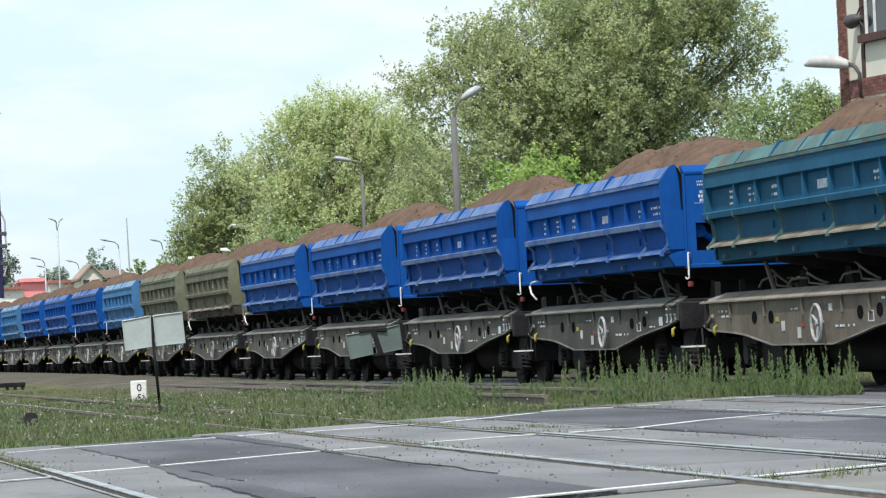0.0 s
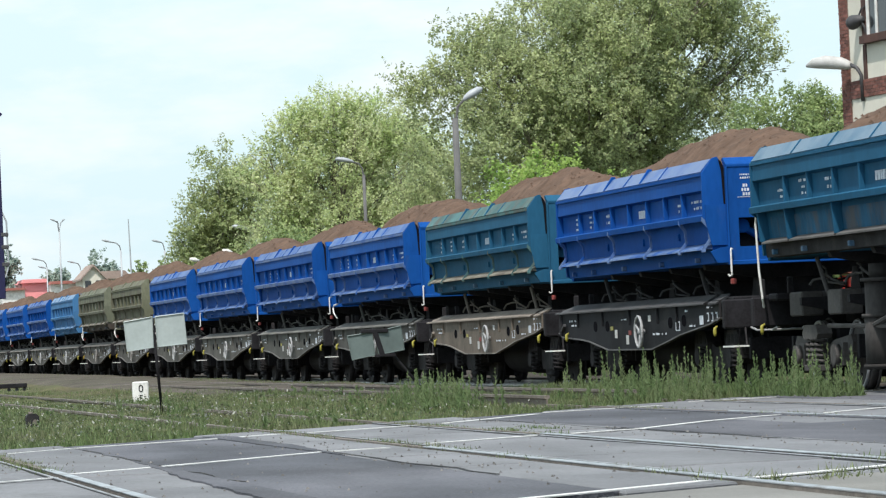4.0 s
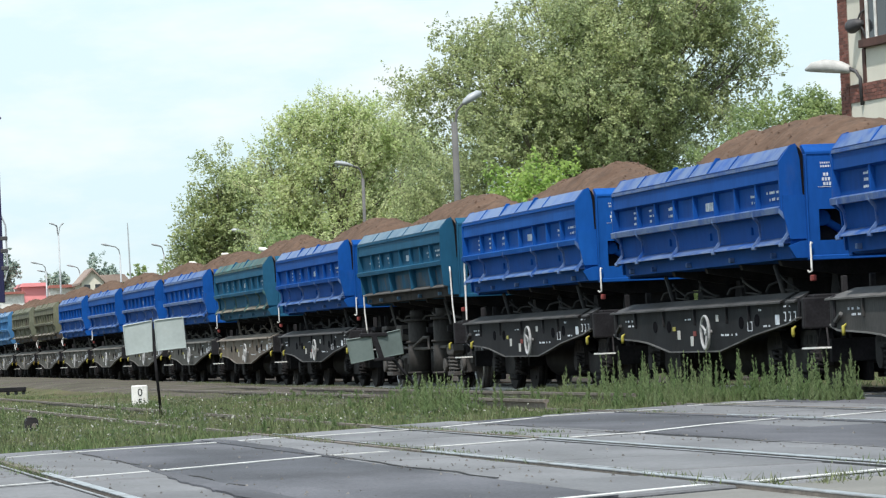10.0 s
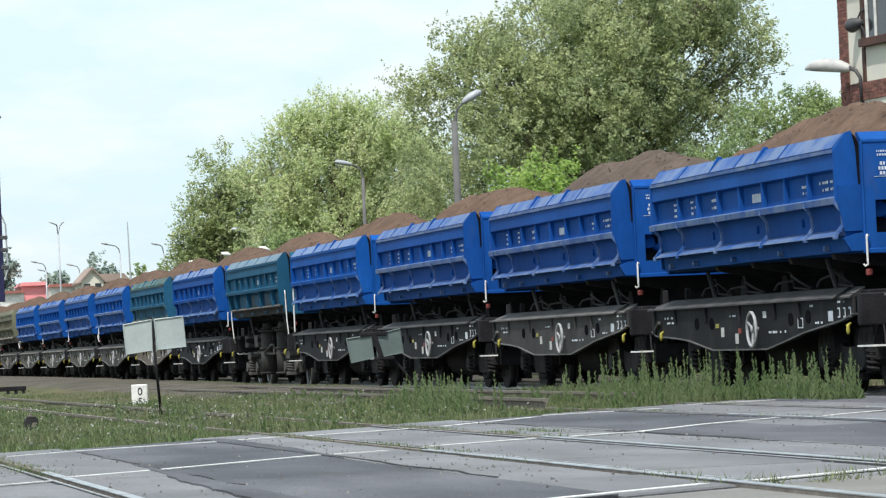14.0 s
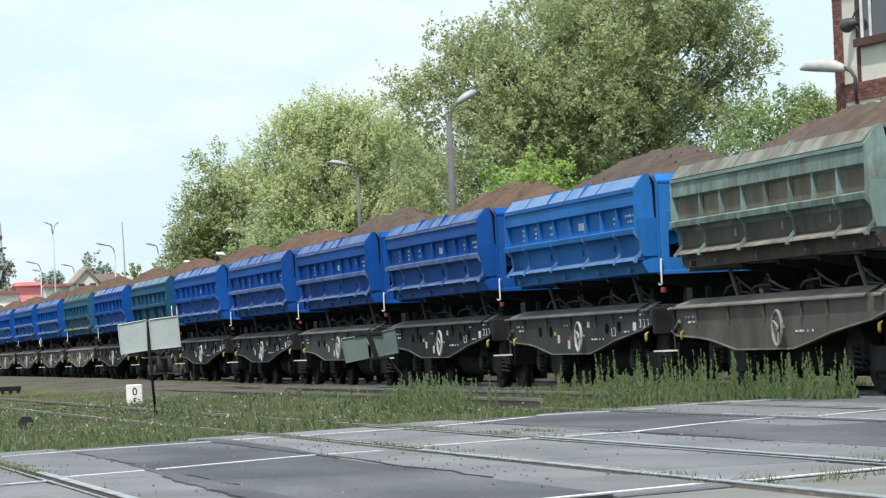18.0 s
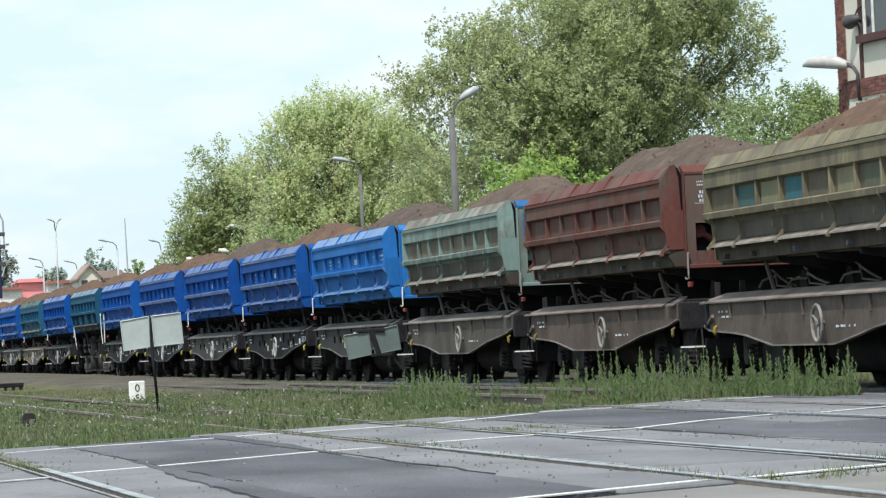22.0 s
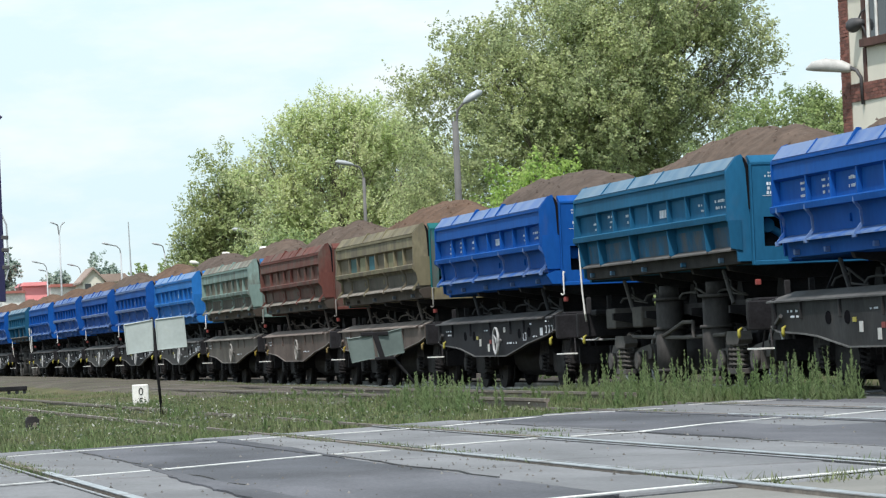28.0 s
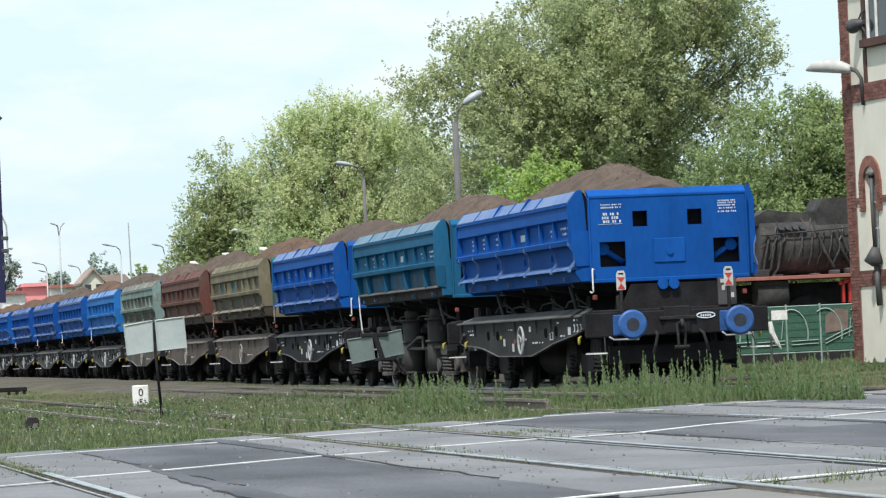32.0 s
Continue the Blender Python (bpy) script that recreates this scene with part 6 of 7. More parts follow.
part("timber", bm, M_BLACK, beam)
for q in (-0.6, 0.02, 0.18, 0.33):
    bm = bmesh.new()
    box(bm, q - 0.03, q + 0.03, -0.08, 0.08, -0.1 if q < 0 else 0.24, 0.30, 0.01)
    part("support", bm, M_IRON, beam)
stub = thing("iron_block", "rusty dark iron block in the grass", "iron block", at=pose(4.2, 52.4, 0))
bm = bmesh.new()
prism(bm, [(-0.085, -0.1), (-0.085, 0.10), (-0.06, 0.145), (0.05, 0.15), (0.085, 0.11), (0.09, -0.1)], -0.10, 0.10, "y")
part("body", bm, M_DARK, stub)
bm = bmesh.new()
tube(bm, [(-0.02, -0.02, 0.14), (-0.02, -0.02, 0.175)], 0.03, 8)
tube(bm, [(0.03, -0.115, 0.04), (0.03, -0.10, 0.04)], 0.035, 8)
part("bolt", bm, M_RUST, stub)


# ---------- lamps ----------
def street_lamp(at, height, arm, head_way, r=0.09, label="concrete street lamp with a grey luminaire", head=1.0, steep=False):
    lamp = thing("street_lamp", label, "street lamp", "street lamps along the far road", at=pose(*at))
    bm = bmesh.new()
    tube(bm, [(0, 0, -0.2), (0, 0, height * 0.5), (0, 0, height - 0.5)], [r * 1.25, r, r * 0.8], 10)
    # far poles get the paler lamp grey, standing in for haze
    part("pole", bm, M_POLE if head == 1.0 else M_LAMP, lamp)
    bm = bmesh.new()
    d = Vector((head_way, 0, 0))
    a = d.x * arm
    h = head
    if steep:                                            # raking arm and head
        tube(bm, [(0, 0, height - 0.8), (d.x * 0.10, 0, height - 0.12), (d.x * 0.36, 0, height + 0.14)], 0.04, 6)
        part("arm", bm, M_POLE, lamp)
        bm = bmesh.new()
        tube(bm, [(d.x * 0.30, 0, height + 0.08), (d.x * 0.40, 0, height + 0.17), (d.x * 0.60, 0, height + 0.29), (d.x * 0.84, 0, height + 0.42), (d.x * 0.95, 0, height + 0.47)], [0.05, 0.10, 0.14, 0.12, 0.04], 10)
    else:
        tube(bm, [(0, 0, height - 0.6), (d.x * 0.06, 0, height - 0.22), (d.x * 0.4 * arm, 0, height), (d.x * arm, 0, height + 0.1)], 0.035, 6)
        part("arm", bm, M_POLE, lamp)
        bm = bmesh.new()
        tube(bm, [(a - d.x * 0.08, 0, height + 0.08), (a + d.x * 0.05 * h, 0, height + 0.12), (a + d.x * 0.3 * h, 0, height + 0.18), (a + d.x * 0.62 * h, 0, height + 0.24), (a + d.x * 0.74 * h, 0, height + 0.25)],
             [0.04, 0.075 * h, 0.11 * h, 0.09 * h, 0.025], 10)
    for v in bm.verts:
        v.co.y *= 1.3
    part("luminaire", bm, M_LAMP, lamp)
    return lamp


street_lamp((24.55, 128, 0), 8.65, 0.35, 1, 0.13, steep=True)
street_lamp((28.95, 173, 0), 8.85, 0.5, -1)
street_lamp((28.5, 219.8, 0), 8.7, 0.6, -1, r=0.07, head=0.8)
street_lamp((28.55, 273.8, 0), 8.6, 0.7, -1, r=0.07, head=0.8)
street_lamp((27.0, 316, 0), 8.6, 0.6, -1, r=0.07, head=0.8)
street_lamp((32.2, 279, 0), 8.6, 0.3, -1, r=0.07, head=0.8)
mast2 = street_lamp((20.70, 232.7, 0), 8.75, 0.15, -1, 0.055, "thin mast with a small double head", 0.5)
bm = bmesh.new()
tube(bm, [(0, 0, 8.3), (0.1, 0, 8.75), (0.24, 0, 8.92), (0.36, 0, 8.97)], [0.02, 0.03, 0.05, 0.02], 6)
part("luminaire", bm, M_LAMP, mast2)
street_lamp((31.0, 330, 0), 8.6, 0.5, -1, r=0.07, head=0.8)
street_lamp((29.7, 345, 0), 8.6, 0.4, -1, r=0.07, head=0.8)
street_lamp((33.4, 250, 0), 8.2, 0.5, 1, r=0.07, head=0.8)
street_lamp((27.7, 200, 0), 6.9, 0.4, -1)
# mast in the same pale grey, its haze part of the colour
bm = bmesh.new()
tube(bm, [(25.75, 240.4, -0.1), (25.6, 240.4, 9.1)], [0.09, 0.03], 6)
tagged(part("aerial_mast", bm, M_LAMP), "thin grey aerial mast", "mast")
# low white globe lamps beyond the train
for gx_, gy_, gz_ in ((24.0, 128.5, 4.72), (22.6, 160, 5.0), (23.4, 178, 5.3), (24.1, 196, 5.4)):
    glamp = thing("yard_lamp", "short yard lamp with a white head", "lamp", "yard lamps", at=pose(gx_, gy_, 0))
    bm = bmesh.new()
    tube(bm, [(0, 0, -0.1), (0, 0, gz_ - 0.15)], 0.05, 6)
    part("pole", bm, M_POLE, glamp)
    bm = bmesh.new()
    tube(bm, [(-0.25, 0, gz_ + 0.08), (0.0, 0, gz_ + 0.03), (0.22, 0, gz_ - 0.04)], [0.06, 0.11, 0.05], 8)
    part("head", bm, M_WHITE, glamp)

# ---------- signal box ----------
CORNER = Vector((25.8, 88.0)) + 0.52 * Vector((math.sin(radians(6.3)), -math.cos(radians(6.3))))
house = thing("signal_box", "old signal box with cream plaster panels and red-brick framing", "building", at=pose(CORNER.x, CORNER.y, 0, 0, 0, 6.3))


def wall_part(name, w0, w1, z0, z1, out, material, label="", thick=0.3, parent=None):
    """On the trackside wall: w runs from the far corner towards the road; out: how far it stands proud."""
    bm = bmesh.new()
    box(bm, -out, thick, -w1, -w0, z0, z1, 0.006)
    return part(name, bm, material, parent or house, label)


wall_part("plinth", 0.0, 8.0, -0.3, 0.02, 0.06, M_IRON, "dark plinth")
WINS = (1.38, 0.72, 1.71)
bm = bmesh.new()
# trackside wall with one tall opening
plate_with_holes(bm, [-8.0, -1.71, -1.0, 0.0], [0.02, 2.42, 4.30, 9.6], {(1, 1)}, -0.26, 0.0)
for v in bm.verts:
    v.co = Vector((-v.co.y, v.co.x, v.co.z))
wall = part("wall", bm, M_PLASTER, house, "cream plaster wall")
bm = bmesh.new()
box(bm, 0.0, 6.0, -0.26, 0.0, 0.02, 9.6)
box(bm, 0.0, 6.0, -8.0, -7.74, 0.02, 9.6)
box(bm, 5.74, 6.0, -7.74, -0.26, 0.02, 9.6)
part("back_wall", bm, M_BRICK, house, "red brick walls")
bm = bmesh.new()
prism(bm, [(-0.5, 9.6), (6.5, 9.6), (3.0, 12.4)], -8.4, 0.4, "y")
part("roof", bm, M_ROOF, house)
# brick courses of the corner pier and of the bands
bm = bmesh.new()
brng = random.Random(3)


def bricks(bm, w0, w1, z0, z1, out):
    rows = max(1, round((z1 - z0) / 0.075))
    dz = (z1 - z0) / rows
    for r in range(rows):
        w = w0 - (0.13 if r % 2 else 0)
        while w < w1 - 0.02:
            a, b = max(w, w0), min(w + 0.25, w1)
            if b - a > 0.03:
                o = out + brng.uniform(-0.004, 0.006)
                box(bm, -o, 0.02, -b + 0.006, -a - 0.006, z0 + r * dz + 0.006, z0 + (r + 1) * dz - 0.006)
            w += 0.26


bricks(bm, 0.0, 0.50, 0.02, 9.4, 0.035)
bricks(bm, 0.50, 4.4, 5.93, 6.34, 0.03)
bricks(bm, 0.50, 0.72, 3.62, 3.77, 0.03)
bricks(bm, 1.95, 4.4, 3.62, 3.77, 0.03)
bricks(bm, 0.50, 4.4, 1.75, 2.11, 0.03)
b = tagged(part("brickwork", bm, surf("brick_pieces", (0.17, 0.070, 0.055), var=0.2, scale=6, fine=30, rough=0.85, bump=0.2, island=0.35), house), kind="stuff")
bm = bmesh.new()
for a, c, z0, z1 in ((0.0, 0.50, 0.02, 9.4), (0.50, 4.4, 5.93, 6.34), (0.50, 4.4, 1.75, 2.11), (1.95, 4.4, 3.62, 3.77), (0.5, 0.72, 3.62, 3.77)):
    box(bm, -0.02, 0.01, -c, -a, z0, z1)
part("mortar", bm, M_MORTAR, house)
# arched brick surround of the window
bm = bmesh.new()
for k in range(9):
    a0, a1 = math.pi * k / 9, math.pi * (k + 1) / 9
    pts = []
    for a, r in ((a0, 0.36), (a1, 0.36), (a1, 0.60), (a0, 0.60)):
        pts.append((-1.355 + r * math.cos(a), 4.10 + r * math.sin(a)))
    prism(bm, pts, -0.05, 0.01, "x")
for w0, w1 in ((0.74, 1.0), (1.71, 1.97)):
    for k in range(9):
        box(bm, -0.05, 0.01, -w1, -w0, 3.45 + k * 0.075, 3.45 + k * 0.075 + 0.066)
part("window_surround", bm, M_BRICK, house, "brick arch round the tall window")
bm = bmesh.new()
box(bm, 0.16, 0.18, -1.71, -1.0, 2.42, 4.30)
win = part("window", bm, M_GLASS, house)
bm = bmesh.new()
for w in (1.03, 1.36, 1.68):
    box(bm, 0.11, 0.16, -w - 0.02, -w + 0.02, 2.42, 4.30)
for z in (2.44, 3.05, 3.65, 4.27):
    box(bm, 0.11, 0.15, -1.71, -1.0, z - 0.02, z + 0.02)
part("frame", bm, M_WHITE, win)
# downpipe with hopper head
bm = bmesh.new()
tube(bm, [(-0.10, -1.62, 4.25), (-0.12, -1.66, 3.4), (-0.12, -1.70, 2.58)], 0.05, 8)
tube(bm, [(-0.10, -1.62, 4.20), (-0.10, -1.62, 4.30)], 0.075, 8)
tube(bm, [(-0.12, -1.70, 2.62), (-0.14, -1.65, 2.30), (-0.14, -1.65, 2.18)], [0.08, 0.24, 0.05], 8)
tube(bm, [(-0.10, -1.7, 2.2), (-0.08, -1.72, 1.30)], 0.07, 8)
part("downpipe", bm, M_IRON, house, "dark iron downpipe with a hopper")
# upper window, sill, post
wall_part("sill", 1.42, 4.6, 7.12, 7.30, 0.16, M_TIMBER, "dark timber sill")
wall_part("timber_post", 1.30, 1.47, 6.34, 7.12, 0.03, M_TIMBER, thick=0.02)
wall_part("timber_post", 1.30, 1.52, 7.30, 9.3, 0.03, M_TIMBER, thick=0.02)
wall_part("upper_window", 1.55, 3.4, 7.30, 9.0, 0.012, M_GLASS, "upper window", thick=0.02)
wall_part("upper_frame", 1.60, 1.72, 7.30, 9.0, 0.04, M_WHITE, thick=0.02)
wall_part("upper_frame", 2.1, 2.2, 7.30, 9.0, 0.04, M_WHITE, thick=0.02)
# wall lamp and loudspeaker
wl = thing("wall_lamp", "long grey street luminaire on a bent iron bracket", "lamp", at=pose(CORNER.x, CORNER.y, 0, 0, 0, 6.3))
bm = bmesh.new()
tube(bm, [(-0.04, -1.22, 5.85), (-0.06, -1.22, 6.45), (-0.12, -1.12, 6.62), (-0.2, -0.95, 6.70)], 0.045, 8)
part("bracket", bm, M_IRON, wl)
bm = bmesh.new()
tube(bm, [(-0.18, -0.98, 6.66), (-0.22, -0.90, 6.69), (-0.32, -0.65, 6.76), (-0.50, -0.25, 6.82), (-0.68, 0.05, 6.82), (-0.79, 0.22, 6.77)], [0.045, 0.105, 0.145, 0.155, 0.115, 0.03], 14)
part("luminaire", bm, M_TAIL, wl)
sp = thing("loudspeaker", "round grey horn loudspeaker on a wall bracket", "loudspeaker", at=pose(CORNER.x, CORNER.y, 0, 0, 0, 6.3))
bm = bmesh.new()
tube(bm, [(-0.20, -1.10, 7.62), (-0.18, -1.18, 7.64), (-0.12, -1.38, 7.68), (-0.06, -1.52, 7.70)], [0.15, 0.17, 0.12, 0.05], 14)
part("horn", bm, M_IRON, sp)
bm = bmesh.new()
tube(bm, [(-0.10, -1.45, 7.66), (-0.04, -1.5, 7.5), (0.0, -1.5, 7.35)], 0.03, 6)
tube(bm, [(-0.12, -1.36, 7.76), (-0.08, -1.45, 7.92), (0.0, -1.6, 8.0)], 0.022, 6)
part("bracket", bm, M_IRON, sp)

# ---------- old steam engine behind a green fence ----------
eng = thing("steam_locomotive", "black preserved steam locomotive with faded red running board", "locomotive", at=pose(28.3, 105, 0))
bm = bmesh.new()
tube(bm, [(0.0, 0, 3.1), (0.05, 0, 3.1), (1.6, 0, 3.1), (8.5, 0, 3.1)], [0.7, 0.84, 0.84, 0.84], 28)
part("boiler", bm, M_LOCO, eng)
for q in (0.5, 1.55, 2.9):
    bm = bmesh.new()
    tube(bm, [(q, 0, 3.1), (q + 0.06, 0, 3.1)], 0.86, 28)
    part("boiler_band", bm, M_LOCO, eng)
bm = bmesh.new()
prism(bm, [(1.62, 3.6), (1.66, 4.08), (1.80, 4.38), (3.6, 4.42), (3.6, 3.6)], -0.62, 0.62, "y")
part("sand_dome", bm, M_LOCO, eng)
bm = bmesh.new()
prism(bm, [(-0.15, 3.92), (0.3, 4.14), (0.75, 4.06), (1.7, 4.0), (1.7, 3.7), (-0.1, 3.7)], -0.5, 0.5, "y")
part("top_cover", bm, M_LOCO, eng)
bm = bmesh.new()
for q in (0.25, 0.45, 0.65):
    tube(bm, [(q, -0.75, 3.45), (q - 0.1, -0.9, 3.2), (q - 0.25, -0.9, 2.5), (q - 0.4, -0.85, 2.3)], 0.035, 6)
for q in (1.5, 2.0, 2.15, 2.7):
    tube(bm, [(q, -0.4, 3.85), (q + 0.08, -0.86, 3.4), (q + 0.25, -0.9, 2.9), (q + 0.5, -0.8, 2.5)], 0.04, 6)
tube(bm, [(-0.05, -0.9, 3.42), (1.5, -0.92, 3.5), (3.5, -0.92, 3.62)], 0.022, 6)
part("pipework", bm, M_LOCO, eng)
lrng = random.Random(8)
for k in range(12):
    q = 0.2 + k * 0.26
    a0, a1 = lrng.uniform(0.2, 1.2), lrng.uniform(-0.7, 0.0)
    bm = bmesh.new()
    pts = []
    for i in range(6):
        a = a0 + (a1 - a0) * i / 5
        pts.append((q + lrng.uniform(-0.05, 0.05) - 0.045 * i, -0.90 * math.cos(a), 3.1 + 0.90 * math.sin(a)))
    tube(bm, pts, lrng.uniform(0.015, 0.035), 6)
    part("pipe", bm, M_IRON if k % 3 else M_LOCO, eng)
for k in range(8):
    q, z = lrng.uniform(-0.4, 3.2), lrng.uniform(2.32, 2.5)
    bm = bmesh.new()
    box(bm, q, q + lrng.uniform(0.12, 0.4), -1.3, -1.0, 2.30, z, 0.02)
    part("fitting", bm, M_LOCO if k % 2 else M_IRON, eng)
for q in (0.55, 0.75, 0.95, 1.15):
    bm = bmesh.new()
    tube(bm, [(q, -0.78, 3.62), (q, -0.9, 3.64)], 0.09, 10)
    part("valve", bm, M_IRON, eng)
bm = bmesh.new()
box(bm, -1.6, 8.5, -1.45, 1.45, 2.20, 2.30, 0.01)
part("running_board", bm, M_PINK, eng, "faded red running board")
bm = bmesh.new()
box(bm, -0.9, 8.5, -0.6, 0.6, 1.2, 2.1, 0.03)
part("frame", bm, M_BLACK, eng)
bm = bmesh.new()
tube(bm, [(-0.3, -1.0, 1.75), (0.55, -1.0, 1.75)], 0.38, 18)
box(bm, -0.35, 0.6, -1.2, -0.8, 1.9, 2.2, 0.03)
part("cylinder", bm, M_LOCO, eng)
for q in (1.2, 2.9, 4.6):
    bm = bmesh.new()
    tube(bm, [(q, -0.85, 1.0), (q, -0.72, 1.0)], 0.75, 24)
    tube(bm, [(q, -0.95, 1.0), (q, -0.85, 1.0)], 0.15, 12)
    part("driving_wheel", bm, M_BLACK, eng)
bm = bmesh.new()
box(bm, 2.08, 2.16, -1.25, -1.1, 1.5, 2.15, 0.02)
box(bm, 2.26, 2.34, -1.25, -1.1, 1.5, 2.15, 0.02)
prism(bm, [(2.0, 1.98), (2.4, 2.10), (2.4, 2.20), (2.0, 2.08)], -1.25, -1.1, "y")
part("valve_gear", bm, M_RED, eng, "red valve-gear bracket")
bm = bmesh.new()
box(bm, -1.5, 8.5, -1.2, 1.2, -0.1, 0.28, 0.02)
part("plinth", bm, M_DARK, eng)

fence = thing("mesh_fence", "green mesh fence panels with pale graffiti", "fence", at=pose(24.6, 95, 0))
for k in range(5):
    u = k * 0.87
    bm = bmesh.new()
    box(bm, u + 0.03, u + 0.84, -0.008, 0.008, 0.30, 1.40, 0.003)
    pn = part("panel", bm, M_GREEN, fence)
    bm = bmesh.new()                                     # wire ribs over the sheet
    for q in range(1, 14):
        box(bm, u + 0.03 + q * 0.058 - 0.004, u + 0.03 + q * 0.058 + 0.004, -0.016, -0.0085, 0.30, 1.40)
    for q in range(1, 6):
        box(bm, u + 0.03, u + 0.84, -0.022, -0.0165, 0.30 + q * 0.18, 0.31 + q * 0.18)
    tagged(part("wire", bm, M_GREEN, pn), kind="stuff")
    bm = bmesh.new()
    tube(bm, [(u, 0, -0.1), (u, 0, 1.47)], 0.024, 6)
    part("post", bm, M_GRAFFITI, fence)
    bm = bmesh.new()
    arc = [(u + 0.12 + 0.42 * math.sin(a), -0.028, 0.72 + 0.62 * math.cos(a)) for a in [q * 0.26 - 0.5 for q in range(10)]]
    tube(bm, arc, 0.020, 5)
    rise = 0.30 if k == 3 else 0.02
    tube(bm, [(u + 0.1, -0.028, 0.55), (u + 0.5, -0.028, 0.55 + rise * 0.6), (u + 0.80, -0.028, 0.55 + rise)], 0.014, 5)
    tube(bm, [(u + 0.1, -0.028, 0.46), (u + 0.5, -0.028, 0.46 + rise * 0.6), (u + 0.80, -0.028, 0.46 + rise)], 0.014, 5)
    if k in (1, 3):
        tube(bm, [(u + 0.72, -0.028, 0.62), (u + 0.78, -0.028, 1.08)], 0.014, 5)
    part("graffiti", bm, M_GRAFFITI, pn, "pale painted graffiti loops")
    bm = bmesh.new()
    for z in (1.42, 0.27):
        tube(bm, [(u, 0, z), (u + 0.87, 0, z)], 0.016, 5)
    part("rail", bm, M_GRAFFITI, fence)
bm = bmesh.new()
prism(bm, [(2.72, 0.72), (3.30, 0.80), (3.34, 1.28), (3.0, 1.33), (2.74, 1.15)], -0.027, -0.0235, "y")
part("patch", bm, M_MORTAR, fence, "faded brown patch on a panel")

# white flag-like plate and strip beside the fence
pl = thing("barrier_plate", "white plate with a hanging white strip", "plate", at=pose(24.15, 88, 0))
bm = bmesh.new()
box(bm, -0.10, 0.28, -0.01, 0.01, 1.08, 1.30, 0.005)
part("plate", bm, M_WHITE, pl)
bm = bmesh.new()
tube(bm, [(-0.14, 0, 1.05), (-0.10, 0, 0.8), (0.02, 0, 0.55), (0.10, 0, 0.42)], [0.05, 0.06, 0.05, 0.01], 6)
part("strip", bm, M_WHITE, pl)
bm = bmesh.new()
tube(bm, [(-0.12, 0.04, -0.1), (-0.12, 0.04, 1.3)], 0.025, 6)
part("post", bm, M_IRON, pl)


# ---------- distant buildings ----------
def far_house(at, w, dpt, wall_h, roof_h, wall_mat, roof_mat, label, windows=3, ridge=0.22, eaves=0.4):
    """ridge: half the length of the flat ridge, as a share of the width."""
    hs = thing("house", label, "house", "distant houses", at=pose(*at))
    bm = bmesh.new()
    box(bm, -w / 2, w / 2, 0, dpt, -0.3, wall_h)
    if ridge < 0.1:                                      # gable wall
        prism(bm, [(-w / 2, wall_h), (w / 2, wall_h), (0, wall_h + roof_h * 0.9)], 0, dpt, "y")
    part("wall", bm, wall_mat, hs)
    bm = bmesh.new()
    if ridge < 0.1:
        for q in (-1, 1):
            prism(bm, [(q * (w / 2 + eaves), wall_h - 0.22), (q * (w / 2 + eaves), wall_h - 0.06), (0, wall_h + roof_h + 0.08), (0, wall_h + roof_h - 0.10)], -0.3, dpt + 0.3, "y")
    else:
        prism(bm, [(-w / 2 - eaves, wall_h), (w / 2 + eaves, wall_h), (w * ridge, wall_h + roof_h), (-w * ridge, wall_h + roof_h)], -0.4, dpt + 0.4, "y")
    part("roof", bm, roof_mat, hs)
    for k in range(windows):
        u = -w / 2 + w * (k + 0.5) / windows
        bm = bmesh.new()
        box(bm, u - 0.25, u + 0.25, -0.06, 0.02, wall_h - 0.9, wall_h - 0.2, 0.02)
        part("window", bm, M_GLASS, hs)
    return hs


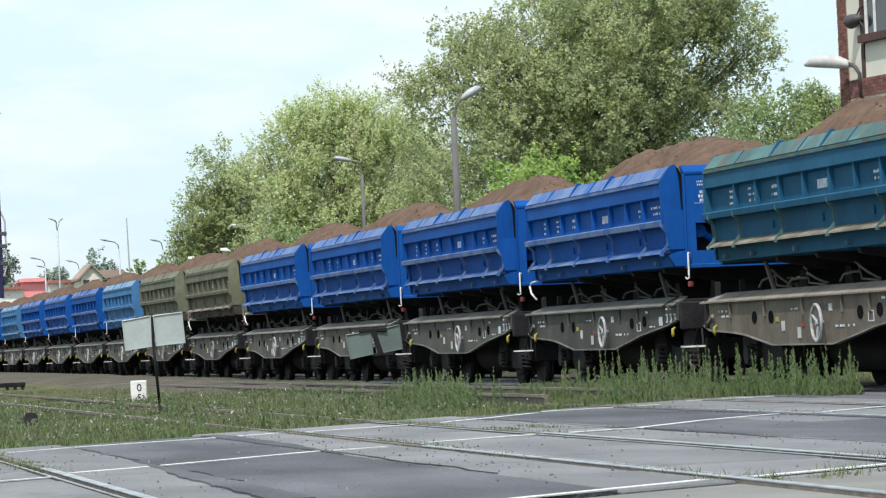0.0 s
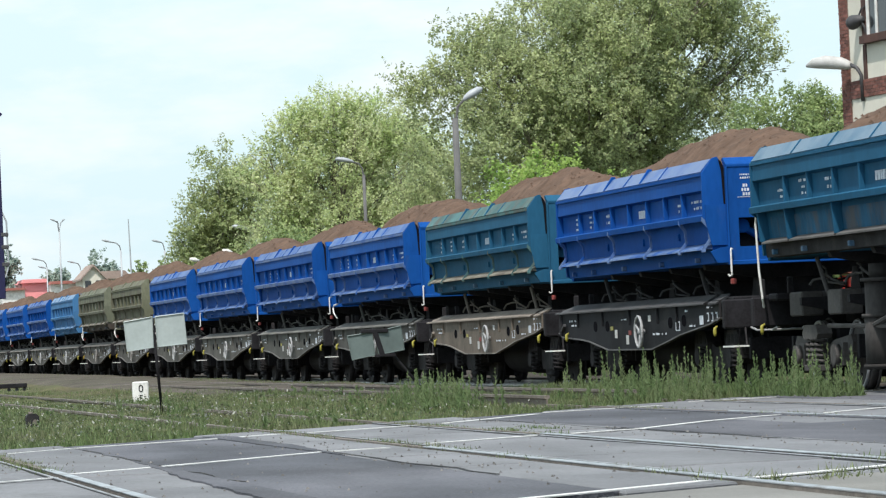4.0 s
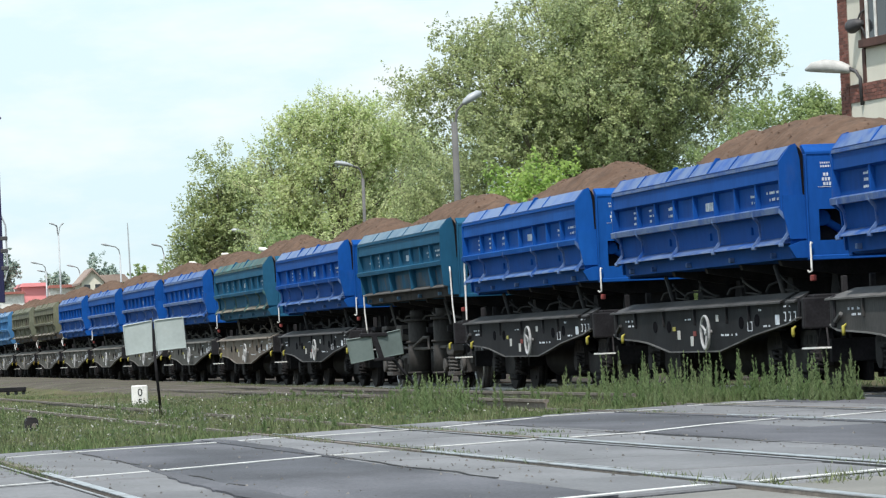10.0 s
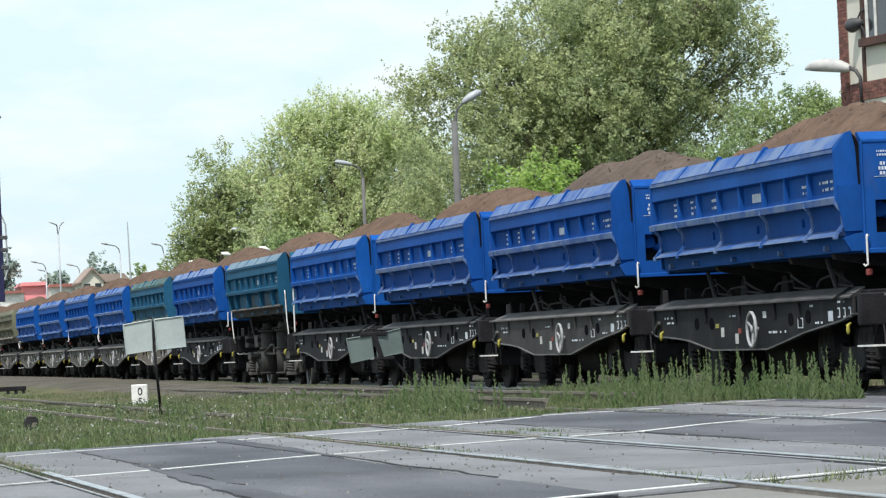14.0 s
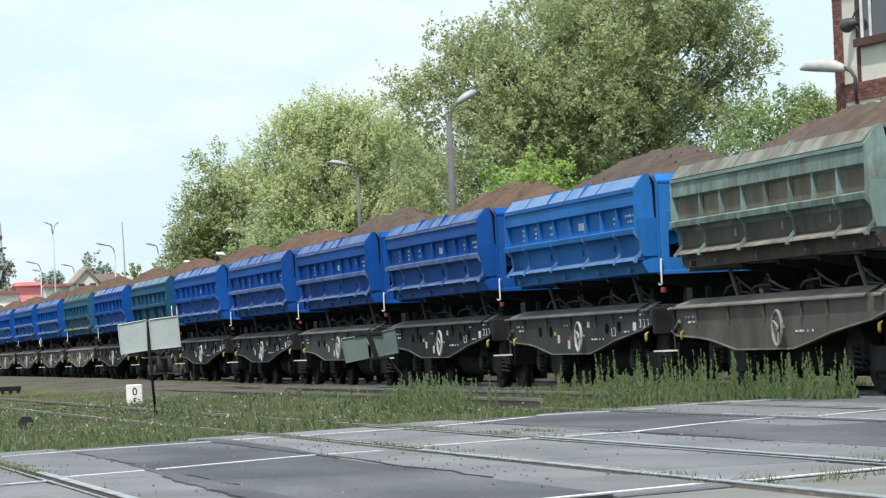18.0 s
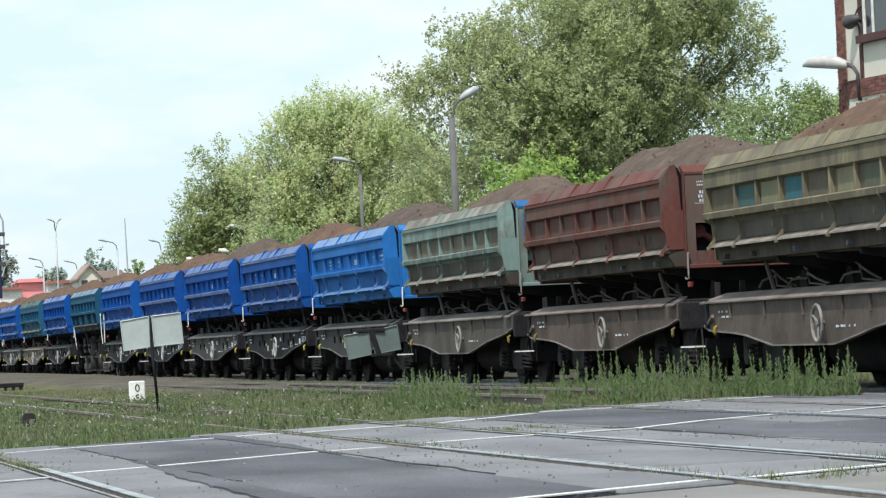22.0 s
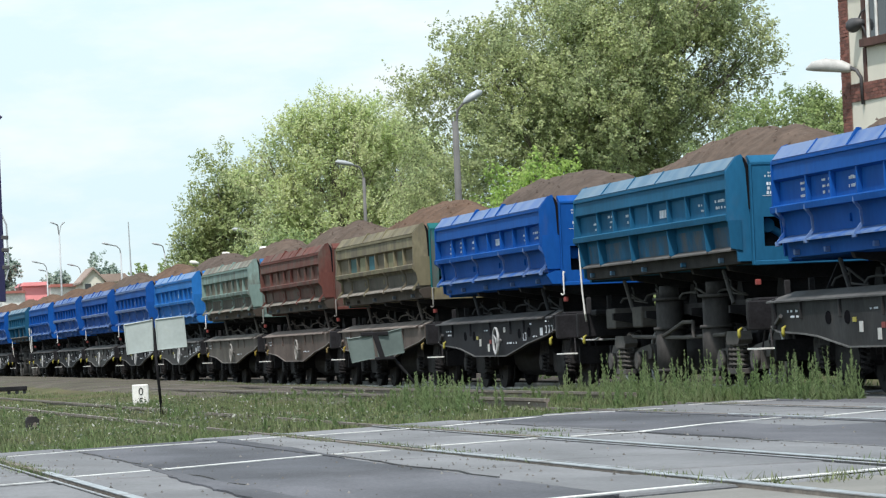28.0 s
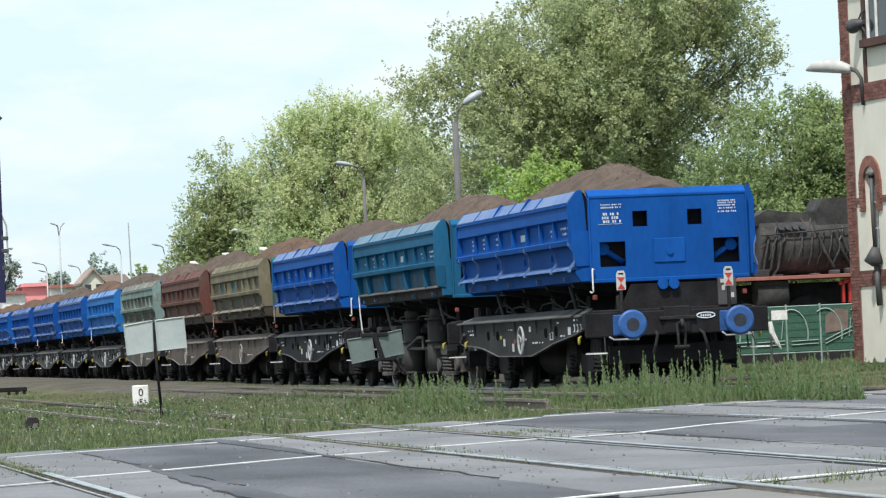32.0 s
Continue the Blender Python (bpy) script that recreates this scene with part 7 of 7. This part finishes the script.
far_house((25.35, 330, 0), 1.9, 3, 6.6, 0.2, M_WHITE, M_PINK, "low white wall before a red building", 0, 0.48, 0.1)
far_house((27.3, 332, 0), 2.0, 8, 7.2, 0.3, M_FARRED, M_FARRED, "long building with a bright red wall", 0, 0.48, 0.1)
far_house((29.75, 329, 0), 2.8, 1.6, 6.95, 0.25, M_WHITE, M_PINK, "low white wall before a red building", 0, 0.48, 0.1)
far_house((31.25, 322, 0), 1.8, 6, 7.2, 1.05, M_PLASTER, M_ROOF, "cream house with a brown gabled roof", 2, 0.0, 0.22)
far_house((33.5, 328, 0), 2.6, 6, 7.2, 0.65, M_PLASTER, M_ROOF, "low cream house with a broad brown roof", 2, 0.36, 0.2)


# ---------- what moves ----------
TRAIN_ROWS = [(0, -113.38), (1, -108.06), (2, -102.6), (3, -97.17), (4, -91.78), (5, -86.4), (6, -81.03), (7, -75.67), (8, -70.34), (9, -65.03), (10, -59.74), (11, -54.43), (12, -49.08), (13, -43.66), (14, -38.18), (15, -32.64), (16, -27.06), (17, -21.47), (18, -15.88), (19, -10.3), (20, -4.75), (21, 0.79), (22, 6.33), (23, 11.87), (24, 17.4), (25, 22.91), (26, 28.35), (27, 33.73), (28, 39.08), (29, 44.46), (30, 50.0), (31, 55.66), (32, 61.0)]


def way_gone(t):
    i = min(31, int(t))
    a, b = TRAIN_ROWS[i], TRAIN_ROWS[i + 1]
    return a[1] + (b[1] - a[1]) * (t - a[0])


def motions():
    for ob, y in WAGONS + LOADS:
        walk(ob, [(t, pose(TRACK_X, y + s, 0)) for t, s in TRAIN_ROWS])
    keyed = {}
    for ob, _ in WAGONS:
        for ws in [o for o in ob.children_recursive if o.name.startswith("wheelset")]:
            side = round(ws.location.y, 1)
            if side not in keyed:
                walk(ws, [(k / 10, pose(0, side, 0.46, -math.degrees(way_gone(k / 10) / 0.46), 0, 0)) for k in range(321)])
                keyed[side] = ws.animation_data
            else:                                        # all wheels roll alike
                ws.rotation_mode = "QUATERNION"
                ws.animation_data_create()
                ws.animation_data.action = keyed[side].action
                ws.animation_data.action_slot = keyed[side].action_slot


motions()
